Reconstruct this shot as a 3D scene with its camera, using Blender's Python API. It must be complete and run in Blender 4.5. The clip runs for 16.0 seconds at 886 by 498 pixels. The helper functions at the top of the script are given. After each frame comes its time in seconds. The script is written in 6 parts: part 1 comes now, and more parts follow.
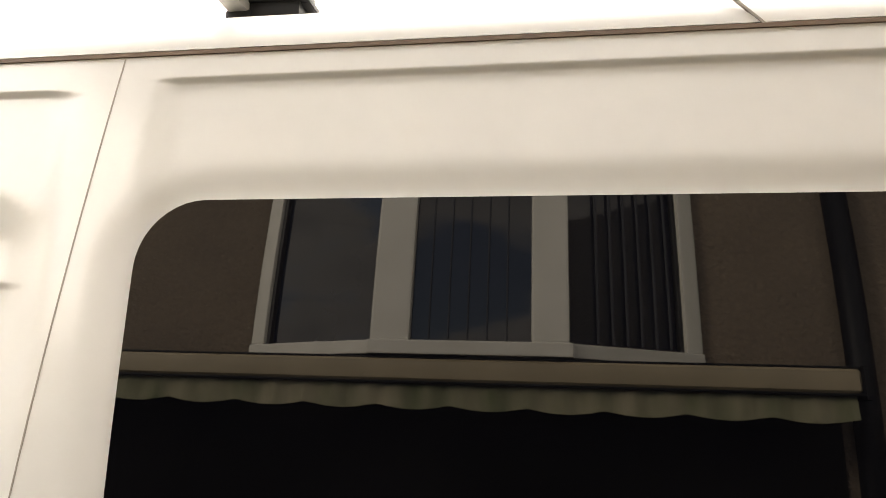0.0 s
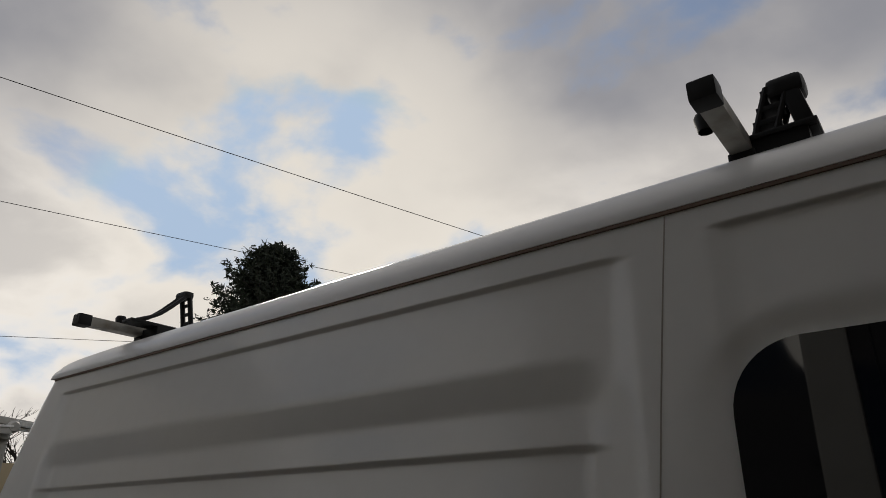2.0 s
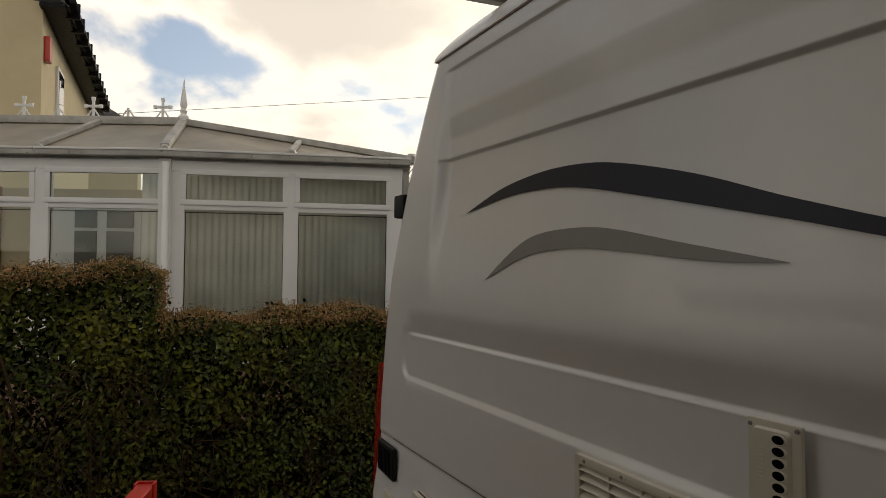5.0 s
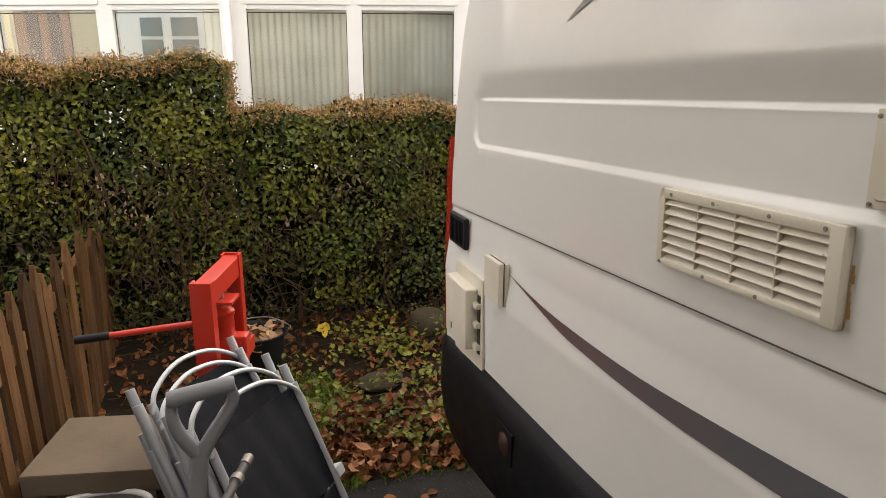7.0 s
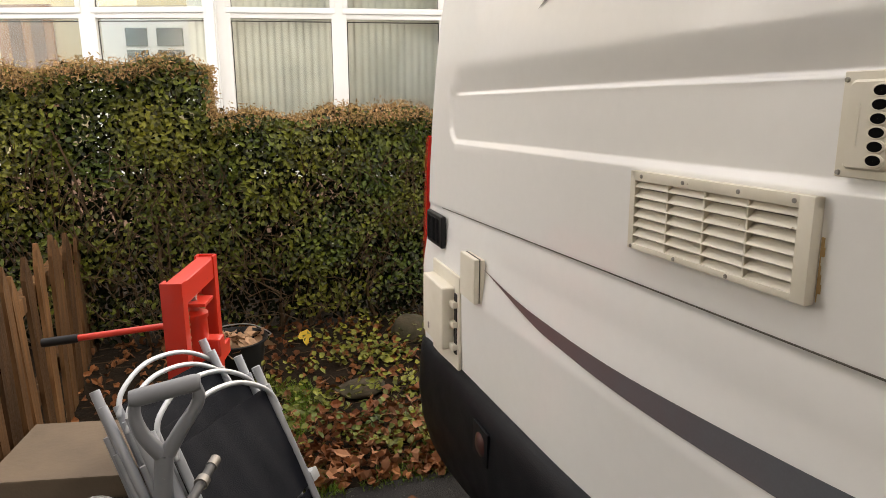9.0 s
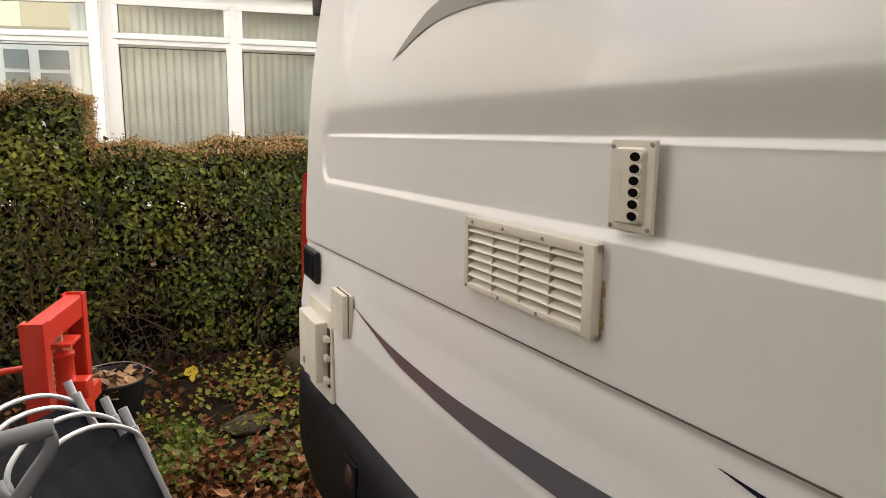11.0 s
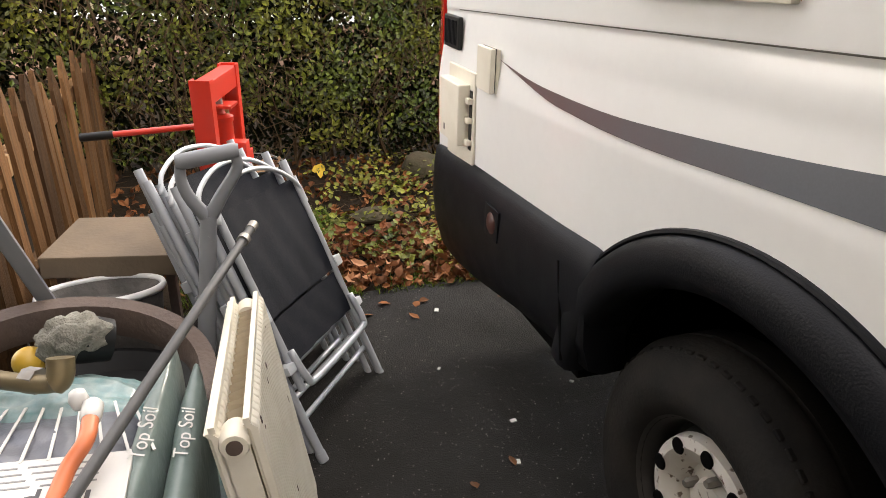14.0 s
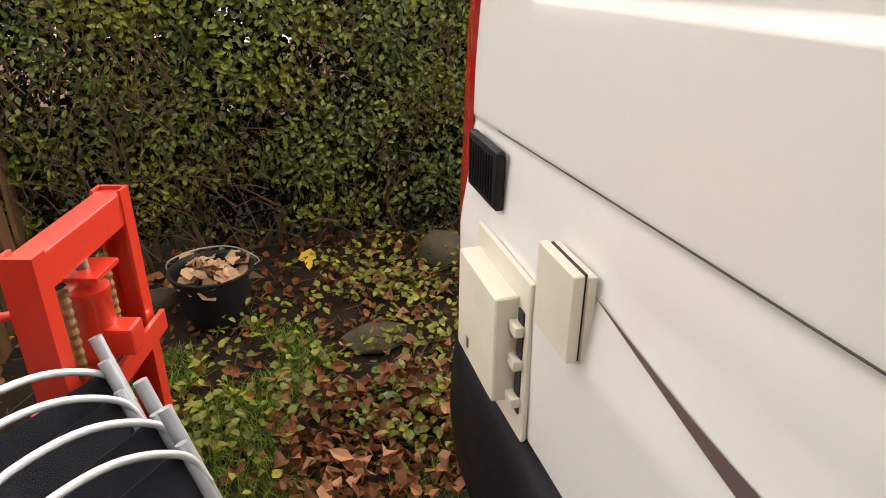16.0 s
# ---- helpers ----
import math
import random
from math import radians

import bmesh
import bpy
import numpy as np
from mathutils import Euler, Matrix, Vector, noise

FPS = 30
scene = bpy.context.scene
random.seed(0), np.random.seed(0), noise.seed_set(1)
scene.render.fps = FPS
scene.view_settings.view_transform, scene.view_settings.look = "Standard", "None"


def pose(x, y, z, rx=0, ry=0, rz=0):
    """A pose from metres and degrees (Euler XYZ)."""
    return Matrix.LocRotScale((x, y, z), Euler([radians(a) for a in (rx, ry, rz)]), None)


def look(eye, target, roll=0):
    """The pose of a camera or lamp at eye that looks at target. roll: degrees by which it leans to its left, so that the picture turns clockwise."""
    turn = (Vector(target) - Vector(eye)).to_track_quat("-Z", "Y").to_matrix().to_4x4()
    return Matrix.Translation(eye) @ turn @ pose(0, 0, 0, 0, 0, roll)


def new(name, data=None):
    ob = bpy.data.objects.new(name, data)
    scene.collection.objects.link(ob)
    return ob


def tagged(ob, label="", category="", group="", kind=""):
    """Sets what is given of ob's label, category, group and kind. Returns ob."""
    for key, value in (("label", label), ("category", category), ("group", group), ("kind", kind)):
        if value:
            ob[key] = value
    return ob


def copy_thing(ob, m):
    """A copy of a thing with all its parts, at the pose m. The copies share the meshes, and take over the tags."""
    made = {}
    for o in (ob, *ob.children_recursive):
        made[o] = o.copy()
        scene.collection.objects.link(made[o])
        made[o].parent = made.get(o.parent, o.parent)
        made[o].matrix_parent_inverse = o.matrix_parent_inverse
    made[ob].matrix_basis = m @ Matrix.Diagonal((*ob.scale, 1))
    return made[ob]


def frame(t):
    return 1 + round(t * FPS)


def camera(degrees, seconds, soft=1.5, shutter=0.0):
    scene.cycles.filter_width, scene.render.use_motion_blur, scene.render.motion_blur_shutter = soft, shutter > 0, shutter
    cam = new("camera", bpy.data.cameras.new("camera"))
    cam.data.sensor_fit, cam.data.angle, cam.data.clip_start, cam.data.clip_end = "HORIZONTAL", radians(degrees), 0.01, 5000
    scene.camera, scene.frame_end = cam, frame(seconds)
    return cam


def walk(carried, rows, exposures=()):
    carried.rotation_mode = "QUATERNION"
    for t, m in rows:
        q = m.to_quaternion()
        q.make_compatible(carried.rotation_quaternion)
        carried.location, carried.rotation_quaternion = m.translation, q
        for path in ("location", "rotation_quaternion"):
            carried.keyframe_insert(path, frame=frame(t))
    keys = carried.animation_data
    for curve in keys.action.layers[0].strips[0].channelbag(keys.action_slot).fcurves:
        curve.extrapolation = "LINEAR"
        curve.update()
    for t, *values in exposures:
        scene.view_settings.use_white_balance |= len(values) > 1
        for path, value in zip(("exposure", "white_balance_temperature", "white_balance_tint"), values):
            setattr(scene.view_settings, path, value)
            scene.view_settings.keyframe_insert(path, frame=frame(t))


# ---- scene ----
cam = camera(67.2, 16.0, soft=0.9)
PATH = [
    (0, (0.395, -0.706, 1.966), (0.098, 1.251, 2.253), 1.2),
    (0.5, (0.3, -0.753, 1.953), (-0.256, 1.103, 2.447), 0.8),
    (1, (0.26, -0.781, 1.949), (-0.463, 0.966, 2.598), 0.1),
    (1.5, (0.203, -0.814, 1.947), (-0.687, 0.822, 2.674), -0.2),
    (2, (0.116, -0.797, 1.938), (-1.003, 0.674, 2.703), -0.5),
    (2.5, (0.056, -0.784, 1.923), (-1.273, 0.501, 2.685), -0.9),
    (3, (0.009, -0.768, 1.887), (-1.476, 0.35, 2.627), -0.3),
    (3.5, (-0.026, -0.752, 1.865), (-1.659, 0.242, 2.453), -0.2),
    (4, (-0.093, -0.723, 1.836), (-1.827, 0.195, 2.223), -0.0),
    (4.5, (-0.127, -0.702, 1.803), (-1.93, 0.144, 1.986), 0.5),
    (5, (-0.14, -0.7, 1.762), (-1.977, 0.092, 1.786), 0.9),
    (5.2, (-0.152, -0.701, 1.744), (-1.996, 0.071, 1.709), 1.0),
    (7.3, (-0.199, -0.689, 1.588), (-2.039, -0.108, 1.061), 0.1),
    (7.5, (-0.203, -0.685, 1.578), (-2.044, -0.098, 1.062), 0.1),
    (8, (-0.207, -0.663, 1.551), (-2.053, -0.061, 1.069), 0.1),
    (10.3, (-0.167, -0.632, 1.549), (-2.002, 0.018, 1.089), 0.5),
    (10.5, (-0.149, -0.605, 1.561), (-1.979, 0.065, 1.112), 0.6),
    (11, (-0.103, -0.568, 1.589), (-1.859, 0.308, 1.202), 1.4),
    (11.5, (-0.103, -0.574, 1.551), (-1.797, 0.436, 1.215), 1.2),
    (12, (-0.143, -0.635, 1.502), (-1.837, 0.373, 1.168), 1.1),
    (12.5, (-0.15, -0.693, 1.494), (-1.923, 0.162, 1.141), 0.7),
    (13, (-0.139, -0.677, 1.454), (-1.962, 0.023, 1.019), 1.0),
    (13.5, (-0.072, -0.709, 1.397), (-1.875, -0.095, 0.788), 1.4),
    (14, (-0.015, -0.745, 1.36), (-1.746, -0.167, 0.54), 1.4),
    (14.5, (-0.135, -0.676, 1.384), (-1.801, -0.027, 0.486), 1.8),
    (15, (-0.336, -0.467, 1.425), (-1.992, 0.186, 0.514), 2.2),
    (15.5, (-0.643, -0.384, 1.412), (-2.341, 0.156, 0.503), 1.6),
    (16, (-1.144, -0.366, 1.47), (-2.89, 0.117, 0.621), 0.4),
]
EXPOSURES = [(0, 3.1, 7800, 10), (0.5, 2.15, 7900, 10), (1.0, 0.6, 7900, 10), (1.5, -0.33, 6900, 10), (2.0, -0.43, 6700, 10), (2.5, -0.47, 6700, 10),
             (3.5, -0.82, 6700, 10), (4.5, -0.28, 7300, 10), (5.2, 0.25, 7700, 10), (7.3, 2.23, 7500, 12), (10.3, 2.38, 7500, 12), (11.5, 2.18, 7400, 12), (12.5, 1.98, 7300, 12), (13.0, 2.18, 7300, 12),
             (13.5, 2.28, 7300, 12), (14.0, 2.96, 7200, 12), (14.5, 3.18, 7300, 12), (15.5, 2.93, 7300, 12), (16.0, 2.66, 7500, 12)]
walk(cam, [(t, look(eye, target, roll)) for t, eye, target, roll in PATH], EXPOSURES)

# ---- sky and sun ----
SUN_EL, SUN_AZ = radians(24), radians(140)      # azimuth counted from +x towards +y
world = bpy.data.worlds.new("sky")
scene.world = world
world.use_nodes = True
wn, wl = world.node_tree.nodes, world.node_tree.links
wn.clear()
w_out, w_bg = wn.new("ShaderNodeOutputWorld"), wn.new("ShaderNodeBackground")
w_sky = wn.new("ShaderNodeTexSky")
w_sky.sky_type, w_sky.sun_disc = "NISHITA", False
w_sky.sun_elevation, w_sky.sun_rotation = SUN_EL, radians(90) - SUN_AZ
sun_dir = Vector((math.cos(SUN_EL) * math.cos(SUN_AZ), math.cos(SUN_EL) * math.sin(SUN_AZ), math.sin(SUN_EL)))
w_pos = wn.new("ShaderNodeTexCoord")


def sky_noise(scale, detail, rough, place, stretch):
    mp, t = wn.new("ShaderNodeMapping"), wn.new("ShaderNodeTexNoise")
    mp.inputs["Location"].default_value, mp.inputs["Scale"].default_value = place, stretch
    t.inputs["Scale"].default_value, t.inputs["Detail"].default_value, t.inputs["Roughness"].default_value = scale, detail, rough
    t.inputs["Distortion"].default_value = 0.15
    wl.new(w_pos.outputs["Generated"], mp.inputs["Vector"])
    wl.new(mp.outputs["Vector"], t.inputs["Vector"])
    return t.outputs["Fac"]


def sky_math(kind, a, b, c=None):
    x = wn.new("ShaderNodeMath")
    x.operation = kind
    for socket, value in zip(x.inputs, (a, b, c)):
        if isinstance(value, bpy.types.NodeSocket):
            wl.new(value, socket)
        elif value is not None:
            socket.default_value = value
    return x.outputs[0]


def sky_ramp(src, lo, hi, a=0.0, b=1.0):
    r = wn.new("ShaderNodeMapRange")
    r.interpolation_type = "SMOOTHSTEP"
    for k, v in zip((1, 2, 3, 4), (lo, hi, a, b)):
        r.inputs[k].default_value = v
    wl.new(src, r.inputs[0])
    return r.outputs[0]


def sky_mix(fac, a, b):
    x = wn.new("ShaderNodeMix")
    x.data_type = "RGBA"
    for socket, value in ((x.inputs[0], fac), (x.inputs[6], a), (x.inputs[7], b)):
        if isinstance(value, bpy.types.NodeSocket):
            wl.new(value, socket)
        else:
            socket.default_value = value if isinstance(value, float) else (*value, 1)
    return x.outputs[2]


# pale blue gaps, a soft grey deck with few gaps overhead, and bright heaped cloud low down
w_axis = wn.new("ShaderNodeSeparateXYZ")
wl.new(w_pos.outputs["Generated"], w_axis.inputs[0])
height = w_axis.outputs["Z"]
heaps = sky_noise(3.9, 10.0, 0.50, (3.35, 1.7, 0.4), (1.0, 1.0, 1.7))
deck = sky_noise(2.3, 6.0, 0.45, (1.1, 0.3, 2.2), (1.0, 1.0, 1.4))
cover = sky_ramp(sky_math("ADD", heaps, sky_math("MULTIPLY", height, 0.16)), 0.44, 0.575)
blue_scale = wn.new("ShaderNodeVectorMath")
blue_scale.operation = "MULTIPLY"
blue_scale.inputs[1].default_value = (0.66, 0.80, 0.98)
blue_cap = wn.new("ShaderNodeVectorMath")
blue_cap.operation = "MINIMUM"
blue_cap.inputs[1].default_value = (5.2, 7.2, 10.0)
wl.new(w_sky.outputs["Color"], blue_scale.inputs[0])
wl.new(blue_scale.outputs["Vector"], blue_cap.inputs[0])
thin = sky_mix(0.30, blue_cap.outputs["Vector"], (5.2, 6.0, 7.4))
# the deck is grey below and lit from behind towards the sun
to_sun = wn.new("ShaderNodeVectorMath")
to_sun.operation = "DOT_PRODUCT"
to_sun.inputs[1].default_value = tuple(sun_dir)
wl.new(w_pos.outputs["Generated"], to_sun.inputs[0])
glow = sky_ramp(to_sun.outputs["Value"], 0.90, 0.997)
grey = sky_mix(sky_ramp(deck, 0.36, 0.64), (3.3, 3.4, 3.85), (5.9, 5.75, 5.75))
bright = sky_mix(sky_ramp(heaps, 0.47, 0.66), (11.6, 11.1, 10.4), (7.4, 7.15, 6.95))
cloud = sky_mix(sky_ramp(height, 0.32, 0.58), bright, grey)
lit = sky_mix(sky_math("MULTIPLY", glow, sky_ramp(deck, 0.30, 0.62, 0.35, 0.9)), cloud, (10.0, 9.5, 8.7))
wl.new(sky_mix(cover, thin, lit), w_bg.inputs["Color"])
w_bg.inputs["Strength"].default_value = 0.105
wl.new(w_bg.outputs["Background"], w_out.inputs["Surface"])

sun_data = bpy.data.lights.new("sun", "SUN")
sun_data.energy, sun_data.angle, sun_data.color = 0.8, radians(12), (1.0, 0.95, 0.86)
new("sun", sun_data).matrix_world = look(tuple(sun_dir * 40), (0, 0, 0))


# ---- materials ----
def material(name, base, rough=0.5, metal=0.0, second=None, scale=8.0, amount=0.5, fine=0.0, fine_scale=120.0, bump=0.0, bump_scale=60.0,
             random_shade=0.0, object_shade=0.0, coat=0.0, rough_vary=0.0, spec=0.5, stretch=(1, 1, 1), spots=None, spot_scale=30.0, spot_edge=0.66):
    """A surface with slow stains (second colour), fine grain, relief and, where asked, spots of dirt or rust."""
    m = bpy.data.materials.new(name)
    m.use_nodes = True
    n, l = m.node_tree.nodes, m.node_tree.links
    b = n["Principled BSDF"]
    b.inputs["Roughness"].default_value, b.inputs["Metallic"].default_value = rough, metal
    b.inputs["Specular IOR Level"].default_value = spec
    if coat:
        b.inputs["Coat Weight"].default_value, b.inputs["Coat Roughness"].default_value = coat, 0.06
    co, mp = n.new("ShaderNodeTexCoord"), n.new("ShaderNodeMapping")
    mp.inputs["Scale"].default_value = stretch
    l.new(co.outputs["Object"], mp.inputs["Vector"])

    def noise_node(s, detail=6.0):
        t = n.new("ShaderNodeTexNoise")
        t.inputs["Scale"].default_value, t.inputs["Detail"].default_value = s, detail
        l.new(mp.outputs["Vector"], t.inputs["Vector"])
        return t

    def mix(fac, a, c):
        x = n.new("ShaderNodeMix")
        x.data_type = "RGBA"
        for socket, value in ((x.inputs[0], fac), (x.inputs[6], a), (x.inputs[7], c)):
            if isinstance(value, bpy.types.NodeSocket):
                l.new(value, socket)
            elif isinstance(value, (int, float)):
                socket.default_value = value
            else:
                socket.default_value = (*value, 1)
        return x.outputs[2]

    def ramp(src, lo, hi, top=1.0):
        r = n.new("ShaderNodeMapRange")
        r.inputs[1].default_value, r.inputs[2].default_value, r.inputs[4].default_value = lo, hi, top
        l.new(src, r.inputs[0])
        return r.outputs[0]

    second = second or tuple(c * 0.75 for c in base)
    stain = noise_node(scale)
    colour = mix(ramp(stain.outputs["Fac"], 0.35, 0.7, amount), base, second)
    if fine:
        grain = noise_node(fine_scale, 3.0)
        colour = mix(ramp(grain.outputs["Fac"], 0.3, 0.75, fine), colour, tuple(c * 0.45 for c in base))
    if spots:
        sp = noise_node(spot_scale, 4.0)
        colour = mix(ramp(sp.outputs["Fac"], spot_edge, spot_edge + 0.05, 0.9), colour, spots)
    if object_shade:
        oi, ov, oh = n.new("ShaderNodeObjectInfo"), n.new("ShaderNodeMapRange"), n.new("ShaderNodeHueSaturation")
        ov.inputs[3].default_value, ov.inputs[4].default_value = 1 - object_shade, 1 + object_shade
        l.new(oi.outputs["Random"], ov.inputs[0])
        l.new(ov.outputs[0], oh.inputs["Value"])
        l.new(colour, oh.inputs["Color"])
        colour = oh.outputs["Color"]
    if random_shade:
        info, hsv = n.new("ShaderNodeNewGeometry"), n.new("ShaderNodeHueSaturation")
        val = n.new("ShaderNodeMapRange")
        val.inputs[3].default_value, val.inputs[4].default_value = 1 - random_shade, 1 + random_shade
        l.new(info.outputs["Random Per Island"], val.inputs[0])
        l.new(val.outputs[0], hsv.inputs["Value"])
        l.new(colour, hsv.inputs["Color"])
        colour = hsv.outputs["Color"]
    l.new(colour, b.inputs["Base Color"])
    if rough_vary:
        rv = noise_node(scale * 2.3)
        r = n.new("ShaderNodeMapRange")
        r.inputs[3].default_value, r.inputs[4].default_value = rough - rough_vary, rough + rough_vary
        l.new(rv.outputs["Fac"], r.inputs[0])
        l.new(r.outputs[0], b.inputs["Roughness"])
    if bump:
        bt, bn = noise_node(bump_scale, 4.0), n.new("ShaderNodeBump")
        bn.inputs["Strength"].default_value, bn.inputs["Distance"].default_value = bump, 0.01
        l.new(bt.outputs["Fac"], bn.inputs["Height"])
        l.new(bn.outputs["Normal"], b.inputs["Normal"])
    return m


def glass(name, tint, rough=0.02, alpha_mix=0.75):
    """Window glass: a glossy pane that lets most of the light through."""
    m = bpy.data.materials.new(name)
    m.use_nodes = True
    n, l = m.node_tree.nodes, m.node_tree.links
    n.clear()
    out, mx = n.new("ShaderNodeOutputMaterial"), n.new("ShaderNodeMixShader")
    tr, gl, fr = n.new("ShaderNodeBsdfTransparent"), n.new("ShaderNodeBsdfGlossy"), n.new("ShaderNodeFresnel")
    tr.inputs["Color"].default_value, gl.inputs["Roughness"].default_value = (*tint, 1), rough
    fr.inputs["IOR"].default_value = 1.42
    l.new(fr.outputs[0], mx.inputs[0])
    l.new(tr.outputs[0], mx.inputs[1])
    l.new(gl.outputs[0], mx.inputs[2])
    l.new(mx.outputs[0], out.inputs["Surface"])
    return m


M_PAINT = material("van_white_paint", (0.80, 0.795, 0.775), 0.32, second=(0.74, 0.735, 0.71), scale=1.6, amount=0.5, coat=0.35, fine=0.04,
                   fine_scale=35, rough_vary=0.06, spots=(0.35, 0.32, 0.28), spot_scale=42, spot_edge=0.80)
M_TRIM = material("black_bumper_plastic", (0.0042, 0.0048, 0.0068), 0.48, spec=0.16, second=(0.0080, 0.0086, 0.0105), scale=6, amount=0.7, spots=(0.020, 0.019, 0.018), spot_scale=24, spot_edge=0.70, bump=0.12, bump_scale=260, rough_vary=0.12)
M_SEAM = material("dark_joint", (0.03, 0.026, 0.022), 0.8)
# colour of the thin shadow along the waist joint
M_WAIST = material("grey_waist_shadow", (0.13, 0.12, 0.105), 0.8, second=(0.07, 0.062, 0.055), scale=9)
M_JOINT = material("pale_joint", (0.36, 0.33, 0.29), 0.7)
M_GUTTER = material("roof_sealant", (0.17, 0.11, 0.07), 0.7, second=(0.08, 0.06, 0.05), scale=20)
M_CREAM = material("cream_plastic", (0.70, 0.66, 0.56), 0.42, second=(0.62, 0.57, 0.46), scale=14, amount=0.6, spots=(0.22, 0.15, 0.09), spot_scale=55, spot_edge=0.74)
M_RUSTY = material("rust_stain", (0.42, 0.26, 0.10), 0.8, second=(0.55, 0.42, 0.25), scale=60)
# near black that stands for unlit depth in holes and below things
M_HOLE_SHADE = material("shade_black", (0.004, 0.004, 0.004), 0.9, spec=0.05)
M_TINT = material("tinted_window_glass", (0.002, 0.002, 0.003), 0.015, spec=0.42, second=(0.006, 0.006, 0.007), amount=0.3)
M_TINT.node_tree.nodes["Principled BSDF"].inputs["IOR"].default_value = 1.62
M_NAVY = material("dark_blue_vinyl", (0.0028, 0.0038, 0.016), 0.32, spec=0.2, second=(0.004, 0.0055, 0.020), scale=5)
M_SILVER = material("grey_vinyl", (0.20, 0.195, 0.18), 0.35, second=(0.24, 0.235, 0.22), scale=6)
M_FADE = material("grey_vinyl_faded", (0.102, 0.108, 0.122), 0.36, second=(0.078, 0.084, 0.098), scale=1.7, amount=0.6, fine=0.18, fine_scale=260)


def fade_along(mat, x0, x1, tint):
    """Faded vinyl: the tint shows from x0 and dies away unevenly towards x1."""
    n, l = mat.node_tree.nodes, mat.node_tree.links
    bsdf = n["Principled BSDF"]
    co, ax, rg, mx, nz = (n.new("ShaderNode" + k) for k in ("TexCoord", "SeparateXYZ", "MapRange", "Mix", "TexNoise"))
    mx.data_type = "RGBA"
    nz.inputs["Scale"].default_value = 14.0
    ad = n.new("ShaderNodeMath")
    ad.operation = "MULTIPLY_ADD"
    ad.inputs[1].default_value = 0.5
    l.new(co.outputs["Object"], ax.inputs[0])
    l.new(co.outputs["Object"], nz.inputs["Vector"])
    l.new(nz.outputs["Fac"], ad.inputs[0])
    l.new(ax.outputs["X"], ad.inputs[2])
    rg.inputs[1].default_value, rg.inputs[2].default_value, rg.inputs[3].default_value, rg.inputs[4].default_value = x0 + 0.25, x1 + 0.25, 0.85, 0.0
    l.new(ad.outputs[0], rg.inputs[0])
    l.new(rg.outputs[0], mx.inputs[0])
    l.new(bsdf.inputs["Base Color"].links[0].from_socket, mx.inputs[6])
    mx.inputs[7].default_value = (*tint, 1)
    l.new(mx.outputs[2], bsdf.inputs["Base Color"])


# the pinkish tint is partly a reflection kept in the colour
fade_along(M_FADE, -1.5, -0.72, (0.128, 0.075, 0.073))
M_RED = material("red_lens", (0.50, 0.02, 0.015), 0.15, second=(0.40, 0.015, 0.012), scale=12, coat=0.6)
M_RUBBER = material("tyre_rubber", (0.011, 0.0108, 0.0108), 0.8, spec=0.2, second=(0.026, 0.023, 0.020), scale=12, amount=0.7, bump=0.2, bump_scale=140)
M_RIM = material("silver_wheel_paint", (0.72, 0.70, 0.66), 0.45, metal=0.1, second=(0.52, 0.46, 0.38), scale=14, spots=(0.10, 0.06, 0.035), spot_scale=48, spot_edge=0.62)
# near black for the shadow between tyre and disc, with some grime
M_RIM_SHADE = material("shaded_grimy_steel", (0.018, 0.017, 0.016), 0.55, second=(0.045, 0.040, 0.035), scale=20, amount=0.6)
M_STEEL = material("dull_steel", (0.30, 0.29, 0.27), 0.5, metal=0.7, second=(0.16, 0.12, 0.09), scale=18)
M_ALU = material("aluminium_bar", (0.42, 0.41, 0.38), 0.45, metal=0.6, second=(0.22, 0.20, 0.16), scale=22, amount=0.8)
M_BLACKPL = material("black_plastic", (0.006, 0.006, 0.0065), 0.5, spec=0.3, second=(0.012, 0.012, 0.0125), scale=15)
M_TARMAC = material("wet_tarmac", (0.021, 0.0198, 0.0185), 0.75, spec=0.2, second=(0.012, 0.0095, 0.0070), scale=2.2, amount=0.9, fine=0.9, fine_scale=190, bump=0.7, bump_scale=210,
                    rough_vary=0.2, spots=(0.10, 0.094, 0.084), spot_scale=210, spot_edge=0.66)
M_SOIL = material("garden_soil", (0.026, 0.018, 0.011), 0.95, spec=0.1, second=(0.012, 0.009, 0.006), scale=4, amount=0.8, fine=0.6, fine_scale=70, bump=0.9, bump_scale=45)
M_UPVC = material("white_upvc", (0.78, 0.78, 0.77), 0.3, second=(0.70, 0.70, 0.68), scale=3, amount=0.5, spots=(0.42, 0.42, 0.36), spot_scale=18, spot_edge=0.76)
# weathered, and darker still to carry the shadow at the eaves
M_UPVC_OLD = material("weathered_shaded_upvc", (0.46, 0.45, 0.42), 0.45, second=(0.22, 0.215, 0.19), scale=5, amount=0.7, spots=(0.16, 0.15, 0.11), spot_scale=24, spot_edge=0.66)
M_GASKET = material("black_gasket", (0.02, 0.02, 0.02), 0.6)
M_PANE = glass("window_pane", (0.86, 0.89, 0.88))
M_CREAMWALL = material("cream_render", (0.66, 0.56, 0.36), 0.9, second=(0.58, 0.48, 0.30), scale=2, amount=0.6, bump=0.4, bump_scale=60)
M_BRICK = material("dull_brick", (0.26, 0.16, 0.11), 0.9, second=(0.20, 0.13, 0.10), scale=5, bump=0.4, bump_scale=40)


